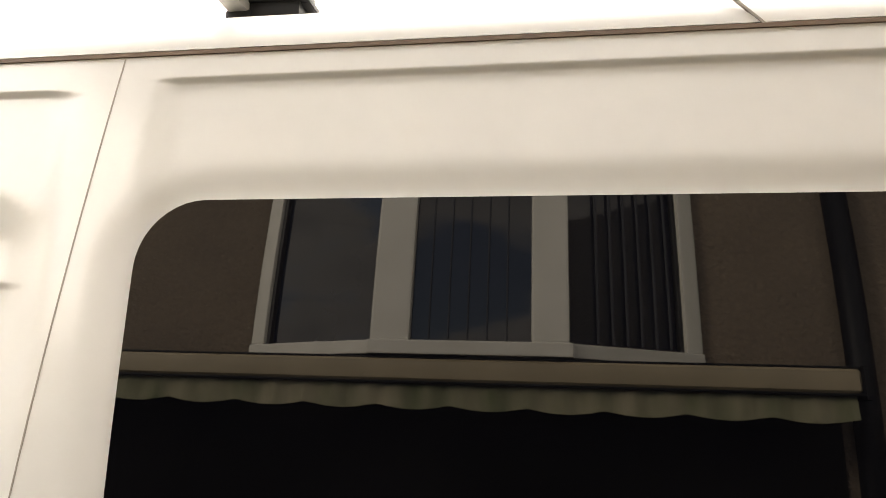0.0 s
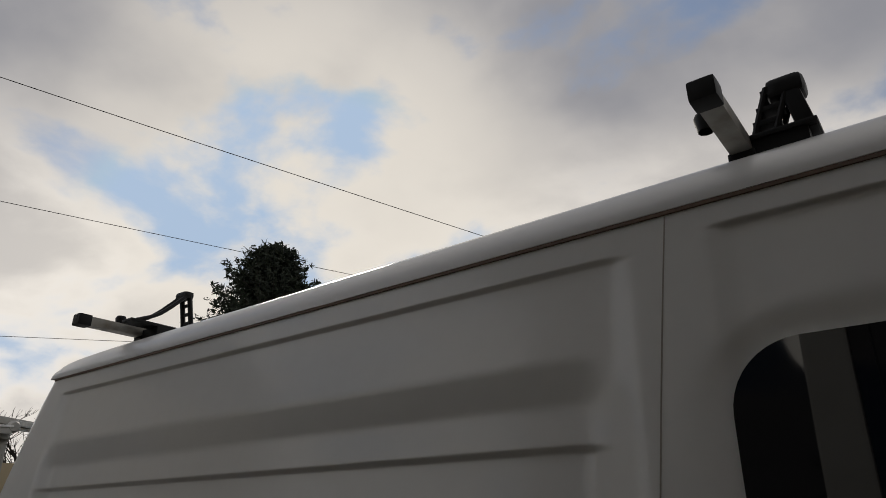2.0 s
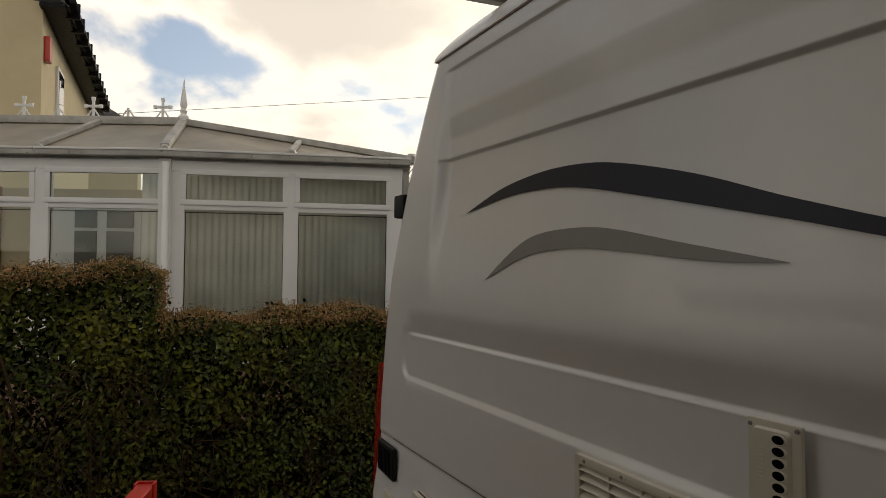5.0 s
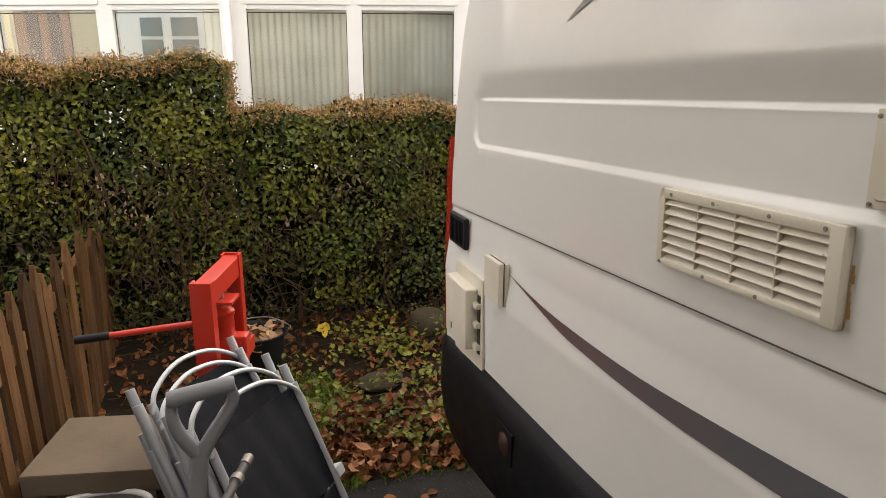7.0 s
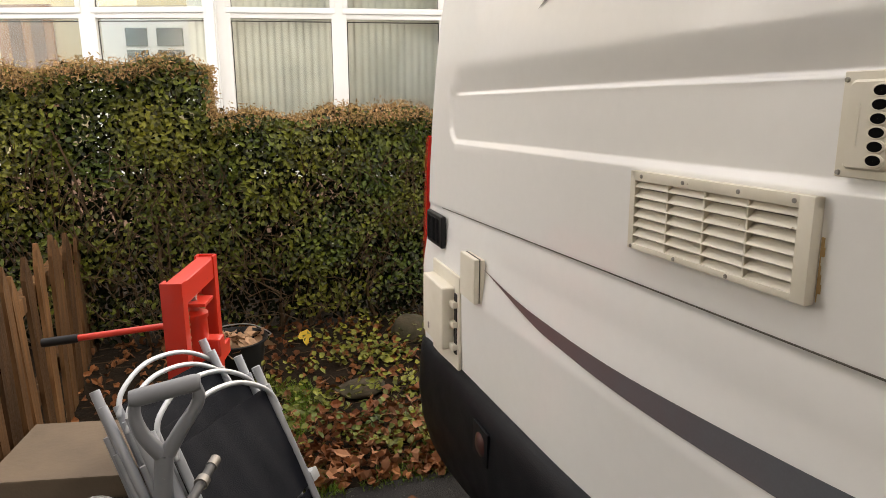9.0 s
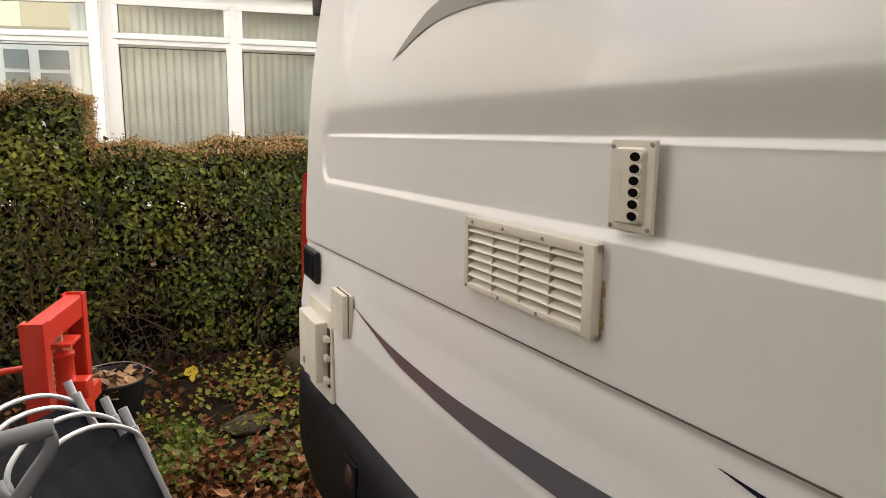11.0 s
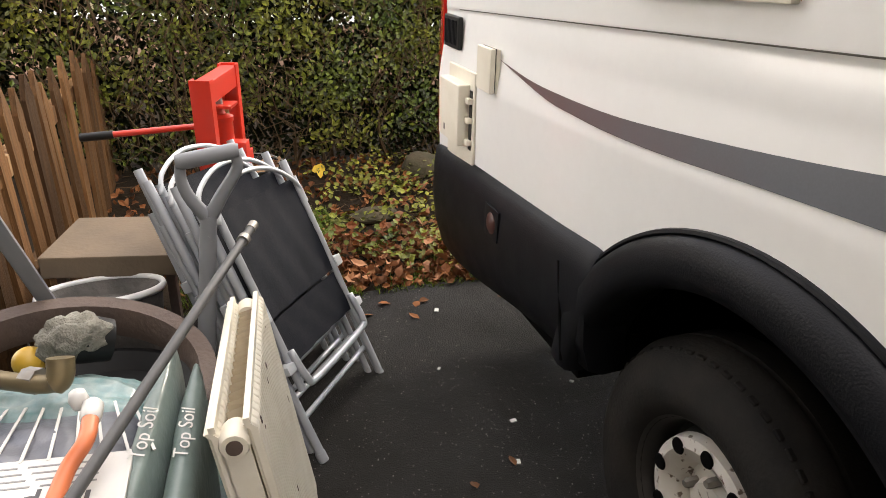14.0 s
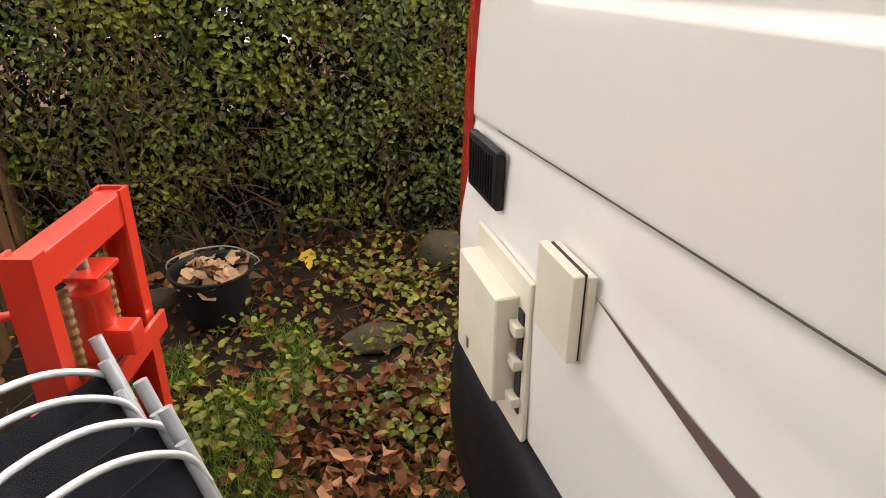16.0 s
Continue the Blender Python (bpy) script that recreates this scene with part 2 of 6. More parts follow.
def translucent(name, tint, share):
    """Milky sheet that scatters light through: part diffuse, part translucent, stained."""
    m = material(name, tint, 0.4, second=tuple(q * 0.7 for q in tint), scale=2.5, amount=0.8)
    n, l = m.node_tree.nodes, m.node_tree.links
    mx, tr = n.new("ShaderNodeMixShader"), n.new("ShaderNodeBsdfTranslucent")
    mx.inputs[0].default_value = share
    l.new(n["Principled BSDF"].inputs["Base Color"].links[0].from_socket, tr.inputs["Color"])
    l.new(n["Principled BSDF"].outputs[0], mx.inputs[1])
    l.new(tr.outputs[0], mx.inputs[2])
    l.new(mx.outputs[0], n["Material Output"].inputs["Surface"])
    return m


M_POLY = translucent("polycarbonate_roof", (0.60, 0.56, 0.47), 0.40)
M_BLIND = translucent("fabric_blind", (0.88, 0.865, 0.81), 0.30)


# ---- mesh helpers ----
def finish(bm, name, mat, smooth=None):
    me = bpy.data.meshes.new(name)
    if smooth:
        for f in bm.faces:
            f.smooth = True
    bm.to_mesh(me)
    bm.free()
    for m in (mat if isinstance(mat, (list, tuple)) else [mat]):
        me.materials.append(m)
    if smooth and smooth is not True:
        me.set_sharp_from_angle(angle=radians(smooth))
    return me


def thing(name, bm, mat, label, category, group="", kind="", smooth=None, at=None):
    ob = new(name, finish(bm, name, mat, smooth))
    if at is not None:
        ob.matrix_basis = at
    return tagged(ob, label, category, group, kind)


def base(name, label, category, group="", at=None):
    ob = new(name)
    ob.empty_display_size = 0.1
    if at is not None:
        ob.matrix_basis = at
    return tagged(ob, label, category, group)


def part(name, bm, mat, parent, label="", smooth=None, kind=""):
    ob = new(name, finish(bm, name, mat, smooth))
    ob.parent = parent
    return tagged(ob, label, kind=kind)


def box(bm, lo, hi, bevel=0.0, m=None, seg=2):
    """A block from corner to corner, with its edges rounded."""
    r = bmesh.ops.create_cube(bm, size=1.0)
    vs = r["verts"]
    for v in vs:
        v.co = Vector([lo[i] + (v.co[i] + 0.5) * (hi[i] - lo[i]) for i in range(3)])
    if bevel:
        es = list({e for v in vs for e in v.link_edges})
        got = bmesh.ops.bevel(bm, geom=es, offset=bevel, segments=seg, profile=0.7, affect="EDGES", clamp_overlap=True)
        vs = list({v for f in got["faces"] for v in f.verts} | {v for v in vs if v.is_valid})
    if m is not None:
        bmesh.ops.transform(bm, matrix=m, verts=vs)
    return bm


def new_box(lo, hi, bevel=0.0, m=None, seg=2):
    return box(bmesh.new(), lo, hi, bevel, m, seg)


def smooth_line(points, steps=6):
    """A Catmull-Rom line through points."""
    p = [Vector(q) for q in points]
    p = [p[0] * 2 - p[1], *p, p[-1] * 2 - p[-2]]
    out = []
    for i in range(1, len(p) - 2):
        for k in range(steps):
            t = k / steps
            a, b, c, d = p[i - 1:i + 3]
            out.append(0.5 * (2 * b + (c - a) * t + (2 * a - 5 * b + 4 * c - d) * t * t + (3 * b - a - 3 * c + d) * t ** 3))
    return out + [p[-2]]


def tube(bm, line, r, seg=10, caps=True):
    """A round tube along a line of points; r may be one radius or one for each point."""
    line = [Vector(q) for q in line]
    rs = r if isinstance(r, (list, tuple)) else [r] * len(line)
    side, rings = None, []
    for i, q in enumerate(line):
        d = (line[min(i + 1, len(line) - 1)] - line[max(i - 1, 0)]).normalized()
        if side is None:
            side = d.orthogonal().normalized()
        side = (side - d * side.dot(d)).normalized()
        up = d.cross(side)
        rings.append([bm.verts.new(q + (side * math.cos(a) + up * math.sin(a)) * rs[i]) for a in (2 * math.pi * k / seg for k in range(seg))])
    for a, b in zip(rings, rings[1:]):
        for k in range(seg):
            bm.faces.new((a[k], a[(k + 1) % seg], b[(k + 1) % seg], b[k]))
    if caps:
        bm.faces.new(rings[0][::-1])
        bm.faces.new(rings[-1])
    return bm


def lathe(bm, profile, seg=32, axis="Z", at=(0, 0, 0)):
    """A turned shape from (radius, height) pairs round an axis."""
    rings = []
    for r, h in profile:
        ring = []
        for k in range(seg):
            a = 2 * math.pi * k / seg
            c, s = r * math.cos(a), r * math.sin(a)
            q = (c, s, h) if axis == "Z" else (c, h, s) if axis == "Y" else (h, c, s)
            ring.append(bm.verts.new(Vector(q) + Vector(at)))
        rings.append(ring)
    for a, b in zip(rings, rings[1:]):
        for k in range(seg):
            bm.faces.new((a[k], a[(k + 1) % seg], b[(k + 1) % seg], b[k]))
    return bm


def sstep(a, b, x):
    t = np.clip((x - a) / (b - a), 0, 1)
    return t * t * (3 - 2 * t)


# ---- the van ----
van = base("camper_van", "white high-roofed camper van with grey swoosh stripes, parked on tarmac", "van")
VAN_W, X_FRONT = 1.95, 3.35
WIN_X0, WIN_X1, WIN_Z0, WIN_Z1 = -0.093, 1.05, 1.56, 2.135
WHEEL_X, WHEEL_Z, WHEEL_R = -0.80, 0.352, 0.347
ARCH_DX, ARCH_Z = 0.10, 0.385


def side_depth(z):
    """How far the side lies behind its widest line at height z."""
    return 0.075 * max(0.0, z - 1.5) ** 2 + 0.04 * max(0.0, 0.9 - z) ** 2


def rear_end(z):
    """Where the flat of the side ends, towards the back."""
    return float(np.interp(z, [0.3, 1.0, 1.29, 1.5, 1.71, 1.87, 2.09, 2.27, 2.36], [-2.27, -2.27, -2.25, -2.21, -2.16, -2.10, -2.02, -1.95, -1.91]))


def tilt(x, z):
    return z - np.clip((2.0 - z) * 0.06, 0.0, 0.042) * (x + 0.54)


def untilt(x, q):
    return q + np.clip((2.0 - q) * 0.06, 0.0, 0.042) * (x + 0.54)


def relief(x, z):
    """The pressed ribs and swages of the side panel, inwards positive."""
    q = tilt(x, z)
    d = 0.0
    rear = sstep(-1.88, -1.82, x)
    # swages of the rear quarter and of the window panel: sloped facets with round corners, running out above the waist
    out = sstep(1.63, 1.98, q)

    def pressed(x_end, top, radius, width, ease=1.0):
        px, pq = (x - x_end) * ease + radius, q - (top - radius)
        sd = math.hypot(max(px, 0.0), max(pq, 0.0)) + min(max(px, pq), 0.0) - radius
        return min(1.0, max(0.0, -sd / width))

    panel = sstep(-0.09, -0.07, x)
    d += 0.007 * rear * pressed(-0.200, 2.288, 0.014, 0.008, 0.25) * out
    d += 0.008 * panel * (1 - sstep(2.292, 2.299, q)) * sstep(1.45, 1.60, q)
    d += 0.016 * rear * pressed(-0.215, 2.150, 0.085, 0.062) * out
    d += 0.007 * rear * pressed(-0.252, 2.035, 0.014, 0.009, 0.25) * out
    # two ribs at waist height
    low = sstep(-2.05, -1.98, x)
    d += 0.0105 * low * (1 - sstep(1.585, 1.645, q)) * sstep(1.568, 1.577, q)
    lx, lq = -2.015 - x, 1.505 - q
    loop = min(1.0, max(0.0, (0.06 - math.hypot(max(lx, 0.0), max(lq, 0.0)) - min(max(lx, lq), 0.0)) / 0.013))
    d += 0.008 * loop * (1 - sstep(1.56, 1.60, q))
    # waist joint; below it the panel swells out, flattens, and swells again past a crease
    d += 0.005 * (1 - sstep(1.244, 1.260, q))
    d -= 0.007 * (1 - (max(0.0, min(1.0, (q - 1.165) / 0.085))) ** 2)
    d -= 0.014 * max(0.0, min(1.0, (1.165 - q) / 0.13))
    d += 0.006 * max(0.0, min(1.0, (1.035 - q) / 0.3))
    # the soft frame round the window
    dx, dz = max(WIN_X0 + 0.09 - x, x - (WIN_X1 - 0.09), 0.0), max(WIN_Z0 + 0.09 - z, z - (WIN_Z1 - 0.09), 0.0)
    edge = math.hypot(dx, dz) - 0.09
    d += 0.009 * (1 - sstep(0.0, 0.05, edge))
    return d


def van_side(x, z):
    """The outer face of the near side: its y at x, z, with the turn of the rear corner."""
    y = side_depth(z) + float(relief(x, z))
    end = rear_end(z)
    if x < end:
        k = min(1.0, (end - x) / 0.10)
        y += 0.10 * (1 - math.sqrt(max(0.0, 1 - k * k)))
    if x > 1.9:
        y += 0.10 * ((x - 1.9) / 1.45) ** 3
    return y


def nose_top(x):
    return float(np.interp(x, [1.7, 2.05, 2.75, 3.15, 3.35], [2.5, 2.30, 1.32, 1.08, 0.80]))


def build_body():
    bm = bmesh.new()
    us = np.concatenate([np.linspace(0, 0.10, 9), np.linspace(0.11, 0.34, 46), np.linspace(0.355, 3.3, 196), np.linspace(3.35, 5.62, 26)])
    zs = np.concatenate([np.linspace(0.34, 1.0, 20), np.linspace(1.01, 1.22, 26), np.linspace(1.225, 1.27, 13), np.linspace(1.28, 1.44, 10), np.linspace(1.443, 1.464, 10),
                         np.linspace(1.475, 1.56, 8), np.linspace(1.564, 1.582, 9), np.linspace(1.59, 1.72, 16), np.linspace(1.74, 2.01, 14), np.linspace(2.02, 2.045, 13),
                         np.linspace(2.055, 2.27, 26), np.linspace(2.274, 2.304, 16), np.linspace(2.312, 2.335, 4)])
    grid = []
    for z in zs:
        row = []
        for u in us:
            x = rear_end(z) - 0.10 + u
            zq = float(untilt(min(x, 1.2), z))
            zz = min(zq, nose_top(x)) if x > 1.7 else zq
            row.append(bm.verts.new((x, van_side(x, zq), zz)))
        grid.append(row)
    for a, b in zip(grid, grid[1:]):
        for k in range(len(us) - 1):
            xm, zm = (a[k].co.x + a[k + 1].co.x) / 2, (a[k].co.z + b[k].co.z) / 2
            if math.hypot(xm - WHEEL_X - ARCH_DX, zm - ARCH_Z) < 0.50 or math.hypot(xm - 2.65, zm - ARCH_Z) < 0.50:
                continue
            if zm < 0.52 and xm < -1.1:
                continue
            if WIN_X0 + 0.03 < xm < WIN_X1 - 0.03 and WIN_Z0 + 0.03 < zm < WIN_Z1 - 0.03:
                continue
            try:
                bm.faces.new((a[k], a[k + 1], b[k + 1], b[k]))
            except ValueError:
                pass
    return bm


part("near_side_panel", build_body(), M_PAINT, van, "white pressed steel side with ribs and a waist joint", smooth=50)


def build_roof():
    """The roof cap: from the gutter over the crown to the far side."""
    bm = bmesh.new()
    prof = [(0.052, 2.338), (0.053, 2.350), (0.060, 2.366), (0.082, 2.394), (0.14, 2.427), (0.22, 2.458), (0.40, 2.494), (0.97, 2.528)]
    prof += [(VAN_W - y, z) for y, z in prof[-2::-1]]
    xs = [0, 0.015, 0.04, 0.08, 0.14, 0.24] + list(np.linspace(0.4, 3.55, 30)) + [3.75, 3.95]
    rows = []
    for u in xs:
        x = -2.01 + u
        end = 0.13 * (1 - math.sqrt(max(0.0, 1 - (1 - min(1, u / 0.24)) ** 2)))
        row = []
        for y, z in prof:
            mid = min(1.0, min(y, VAN_W - y) / 0.15)
            row.append(bm.verts.new((x + (1 - mid) * 0.06 * (1 - min(1, u / 0.24)), y, 2.338 + (z - 2.338) * (1 - end * 2.2) - max(0, x - 1.6) ** 2 * 0.25)))
        rows.append(row)
    for a, b in zip(rows, rows[1:]):
        for k in range(len(prof) - 1):
            bm.faces.new((a[k], b[k], b[k + 1], a[k + 1]))
    bm.faces.new(rows[0])
    bmesh.ops.recalc_face_normals(bm, faces=bm.faces)
    return bm


part("roof", build_roof(), M_PAINT, van, "white moulded high roof cap", smooth=40)

# far side, back and inside
bm = bmesh.new()
box(bm, (-2.25, VAN_W - 0.03, 0.4), (1.9, VAN_W, 2.34), 0.02)
part("far_side_panel", bm, M_PAINT, van)
bm = bmesh.new()
rows = []
for z in np.linspace(0.40, 2.36, 26):
    x = rear_end(z) - 0.10
    rows.append([bm.verts.new((x - 0.02 * math.sin(math.pi * k / 12), side_depth(z) + 0.10 + (VAN_W - 0.2 - side_depth(z)) * k / 12, z)) for k in range(13)])
for a, b in zip(rows, rows[1:]):
    for k in range(12):
        bm.faces.new((a[k], b[k], b[k + 1], a[k + 1]))
part("rear_doors", bm, M_PAINT, van, smooth=True)
# unseen underbody and far sill, added to keep the ground beneath dark
bm = bmesh.new()
box(bm, (-2.2, 0.15, 0.42), (1.8, VAN_W - 0.1, 0.50))
for x0, x1, y0 in ((-2.28, -1.24, 0.03), (-1.24, -0.16, 0.30), (-0.16, 1.8, 0.03)):
    box(bm, (x0, y0, 0.375), (x1, VAN_W - y0, 0.43), 0.01)
part("floor_pan", bm, M_HOLE_SHADE, van, "near-black underbody")
part("far_sill", new_box((-1.1, VAN_W - 0.06, 0.24), (2.0, VAN_W - 0.01, 0.42), 0.02), M_TRIM, van)
bm = bmesh.new()
rows = []
for x in np.linspace(1.75, 3.35, 24):
    w = 0.05 + 0.10 * ((max(x, 1.9) - 1.9) / 1.45) ** 3
    rows.append([bm.verts.new((x, w + (VAN_W - 2 * w) * k / 8, nose_top(x) + 0.03 * math.sin(math.pi * k / 8))) for k in range(9)])
for a, b in zip(rows, rows[1:]):
    for k in range(8):
        bm.faces.new((a[k], b[k], b[k + 1], a[k + 1]))
part("bonnet_and_windscreen", bm, M_PAINT, van, smooth=True)
part("front_bumper", new_box((3.1, 0.1, 0.3), (3.42, VAN_W - 0.1, 0.85), 0.08), M_TRIM, van)


def strip(line, width, lift, thick=0.004, face=van_side):
    """A flat strip laid on the side panel along (x, z) points."""
    bm = bmesh.new()
    prev = None
    for i, (x, z) in enumerate(line):
        x0, z0 = line[max(i - 1, 0)]
        x1, z1 = line[min(i + 1, len(line) - 1)]
        n = Vector((-(z1 - z0), x1 - x0)).normalized() * (width / 2)
        a, b = (x + n.x, z + n.y), (x - n.x, z - n.y)
        ring = [bm.verts.new((q[0], face(*q) - h, q[1])) for q, h in ((a, lift), (b, lift), (b, lift - thick), (a, lift - thick))]
        if prev:
            for k in range(4):
                bm.faces.new((prev[k], prev[(k + 1) % 4], ring[(k + 1) % 4], ring[k]))
        prev = ring
    bmesh.ops.recalc_face_normals(bm, faces=bm.faces)
    return bm


def between(upper, lower, lift=0.0025, steps=60, face=van_side):
    """A vinyl shape on the side panel between an upper and a lower line."""
    bm = bmesh.new()
    up, lo = smooth_line([(x, 0, z) for x, z in upper], 10), smooth_line([(x, 0, z) for x, z in lower], 10)
    x0, x1 = min(p.x for p in up + lo), max(p.x for p in up + lo)
    ux, uz = [p.x for p in up], [p.z for p in up]
    lx, lz = [p.x for p in lo], [p.z for p in lo]
    prev = None
    for i in range(steps + 1):
        x = x0 + (x1 - x0) * i / steps
        a, b = float(np.interp(x, ux, uz)), float(np.interp(x, lx, lz))
        col = [bm.verts.new((x, face(x, a + (b - a) * k / 5) - lift, a + (b - a) * k / 5)) for k in range(6)]
        if prev:
            for k in range(5):
                if abs(a - b) > 1e-5:
                    bm.faces.new((prev[k], prev[k + 1], col[k + 1], col[k]))
        prev = col
    return bm


# the side window, a bonded dark pane that follows the panel
def rounded_rect(x0, x1, z0, z1, r, n=10):
    pts = []
    for cx, cz, a0 in ((x1 - r, z1 - r, 0), (x0 + r, z1 - r, 90), (x0 + r, z0 + r, 180), (x1 - r, z0 + r, 270)):
        pts += [(cx + r * math.cos(radians(a0 + 90 * k / n)), cz + r * math.sin(radians(a0 + 90 * k / n))) for k in range(n + 1)]
    return pts


def window_face(x, z):
    return side_depth(z) + 0.004


def build_window():
    bm = bmesh.new()
    corners = rounded_rect(WIN_X0, WIN_X1, WIN_Z0, WIN_Z1, 0.085)
    ring = []
    for (xa, za), (xb, zb) in zip(corners, corners[1:] + corners[:1]):
        steps = max(1, round(math.hypot(xb - xa, zb - za) / 0.03))
        ring += [(xa + (xb - xa) * k / steps, za + (zb - za) * k / steps) for k in range(steps)]
    cx, cz = (WIN_X0 + WIN_X1) / 2, (WIN_Z0 + WIN_Z1) / 2
    rings = []
    for s in [1.0] + list(np.linspace(0.99, 0.05, 24)):
        rings.append([bm.verts.new((cx + (x - cx) * s, window_face(cx + (x - cx) * s, cz + (z - cz) * s), cz + (z - cz) * s)) for x, z in ring])
    back = [bm.verts.new((x, window_face(x, z) + 0.014, z)) for x, z in ring]
    rings = [back] + rings
    n = len(ring)
    for a, b in zip(rings, rings[1:]):
        for k in range(n):
            bm.faces.new((a[k], a[(k + 1) % n], b[(k + 1) % n], b[k]))
    bm.faces.new(rings[-1])
    bmesh.ops.recalc_face_normals(bm, faces=bm.faces)
    return bm


part("side_window", build_window(), M_TINT, van, "black tinted side window with rounded corners", smooth=35)

# joints
part("waist_joint", strip([(x, 1.258 + 0.045 * (x + 0.54)) for x in np.linspace(-2.14, 1.6, 90)], 0.0028, 0.001), M_WAIST, van)
part("gutter", strip([(x, 2.333) for x in np.linspace(-1.985, 1.7, 80)], 0.0055, 0.003), M_GUTTER, van, "brown weathered sealant line under the roof")
part("door_joint", strip([(-0.145 - 0.115 * (2.33 - z), z) for z in np.linspace(2.328, 0.75, 60)], 0.002, 0.0005), M_JOINT, van)
part("roof_joint", strip([(0.645 - 0.02 * k, 2.335 + 0.02 * k) for k in range(3)], 0.0025, 0.003, face=lambda x, z: 0.053), M_JOINT, van)

# vinyl swooshes
part("dark_swoosh", between([(-1.69, 1.875), (-1.52, 1.922), (-1.36, 1.943), (-1.22, 1.945), (-1.09, 1.932), (-0.90, 1.892), (-0.71, 1.838), (-0.50, 1.79), (-0.24, 1.765)],
                            [(-1.69, 1.874), (-1.49, 1.901), (-1.31, 1.906), (-1.17, 1.894), (-0.96, 1.858), (-0.75, 1.82), (-0.50, 1.775), (-0.24, 1.765)]), M_NAVY, van, "dark blue vinyl swoosh")
part("grey_swoosh", between([(-1.53, 1.710), (-1.44, 1.766), (-1.37, 1.800), (-1.29, 1.816), (-1.17, 1.821), (-1.07, 1.814), (-0.90, 1.788), (-0.72, 1.762)],
                            [(-1.53, 1.709), (-1.41, 1.752), (-1.31, 1.774), (-1.17, 1.782), (-1.03, 1.775), (-0.85, 1.762), (-0.72, 1.761)]), M_SILVER, van, "grey vinyl swoosh")
part("long_grey_swoosh", between([(-1.765, 1.086), (-1.56, 1.066), (-1.37, 1.062), (-1.17, 1.066), (-0.98, 1.080), (-0.71, 1.108), (-0.45, 1.145), (-0.1, 1.20), (0.6, 1.33)],
                                 [(-1.765, 1.085), (-1.47, 1.040), (-1.32, 1.032), (-1.17, 1.030), (-0.99, 1.036), (-0.75, 1.053), (-0.45, 1.072), (-0.1, 1.10), (0.6, 1.20)]), M_FADE, van,
     "long faded grey vinyl swoosh, its pinkish tint partly a painted reflection")
part("front_swoosh", between([(-0.56, 1.225), (-0.45, 1.224), (-0.2, 1.235), (0.5, 1.36)], [(-0.56, 1.224), (-0.45, 1.212), (-0.2, 1.19), (0.5, 1.27)]), M_NAVY, van, "dark blue vinyl swoosh")


def place_on_side(x, z, lift=0.0, roll=0.0):
    """A frame lying on the side panel: local x along the van, local y up, local z outwards."""
    y = van_side(x, z) - max(0.0, float(relief(x, z))) - lift
    return Matrix.Translation((x, y, z)) @ Matrix.Rotation(radians(90), 4, "X") @ Matrix.Rotation(roll, 4, "Z")


# the fridge vent
VENT = place_on_side(-0.950, 1.362, 0.0, radians(1.8))
W2, H2 = 0.180, 0.064
bm = bmesh.new()
for lo, hi in (((-W2, H2 - 0.016, 0), (W2, H2, 0.014)), ((-W2, -H2, 0), (W2, -H2 + 0.010, 0.014)), ((-W2, -H2, 0), (-W2 + 0.014, H2, 0.014)), ((W2 - 0.022, -H2, 0), (W2, H2, 0.016))):
    box(bm, lo, hi, 0.003, VENT)
vent = part("fridge_vent", bm, M_CREAM, van, "cream plastic louvred fridge vent with rust at its edge", smooth=40)
part("vent_back", new_box((-W2 + 0.01, -H2 + 0.006, -0.002), (W2 - 0.01, H2 - 0.006, 0.002), 0, VENT), material("dusty_vent_back", (0.12, 0.10, 0.075), 0.9, second=(0.05, 0.042, 0.034), scale=30), vent)
for k in range(7):
    zc = -H2 + 0.014 + k * 0.0158
    m = VENT @ Matrix.Translation((0, zc, 0.006)) @ Matrix.Rotation(radians(-44), 4, "X")
    part("slat", new_box((-W2 + 0.012, -0.0098, -0.001), (W2 - 0.02, 0.0098, 0.001), 0.0006, m, 1), M_CREAM, vent)
for k in range(1, 4):
    x = -W2 + 0.014 + (2 * W2 - 0.036) * k / 4
    part("divider", new_box((x - 0.0018, -H2 + 0.008, 0.001), (x + 0.0018, H2 - 0.014, 0.0125), 0.0005, VENT, 1), M_CREAM, vent)
for x, y in ((-0.15, H2 - 0.008), (-0.05, H2 - 0.008), (0.06, H2 - 0.008), (0.15, H2 - 0.008), (-0.17, -H2 + 0.005), (-0.06, -H2 + 0.005), (0.05, -H2 + 0.005), (0.165, -H2 + 0.005)):
    bm = lathe(bmesh.new(), [(0.0001, 0.0155), (0.0028, 0.0155), (0.0034, 0.0135), (0.0034, 0.012)], 10)
    bmesh.ops.transform(bm, matrix=VENT @ Matrix.Translation((x, y, 0.0)), verts=bm.verts)
    part("screw", bm, M_STEEL, vent)

for k in range(7):
    part("rust_mark", new_box((W2 + 0.001, -H2 + 0.004 + k * 0.011, 0.0004), (W2 + 0.003 + 0.0015 * (k * 7 % 4), -H2 + 0.0155 + k * 0.011, 0.0016), 0.0006, VENT, 1), M_RUSTY, vent)

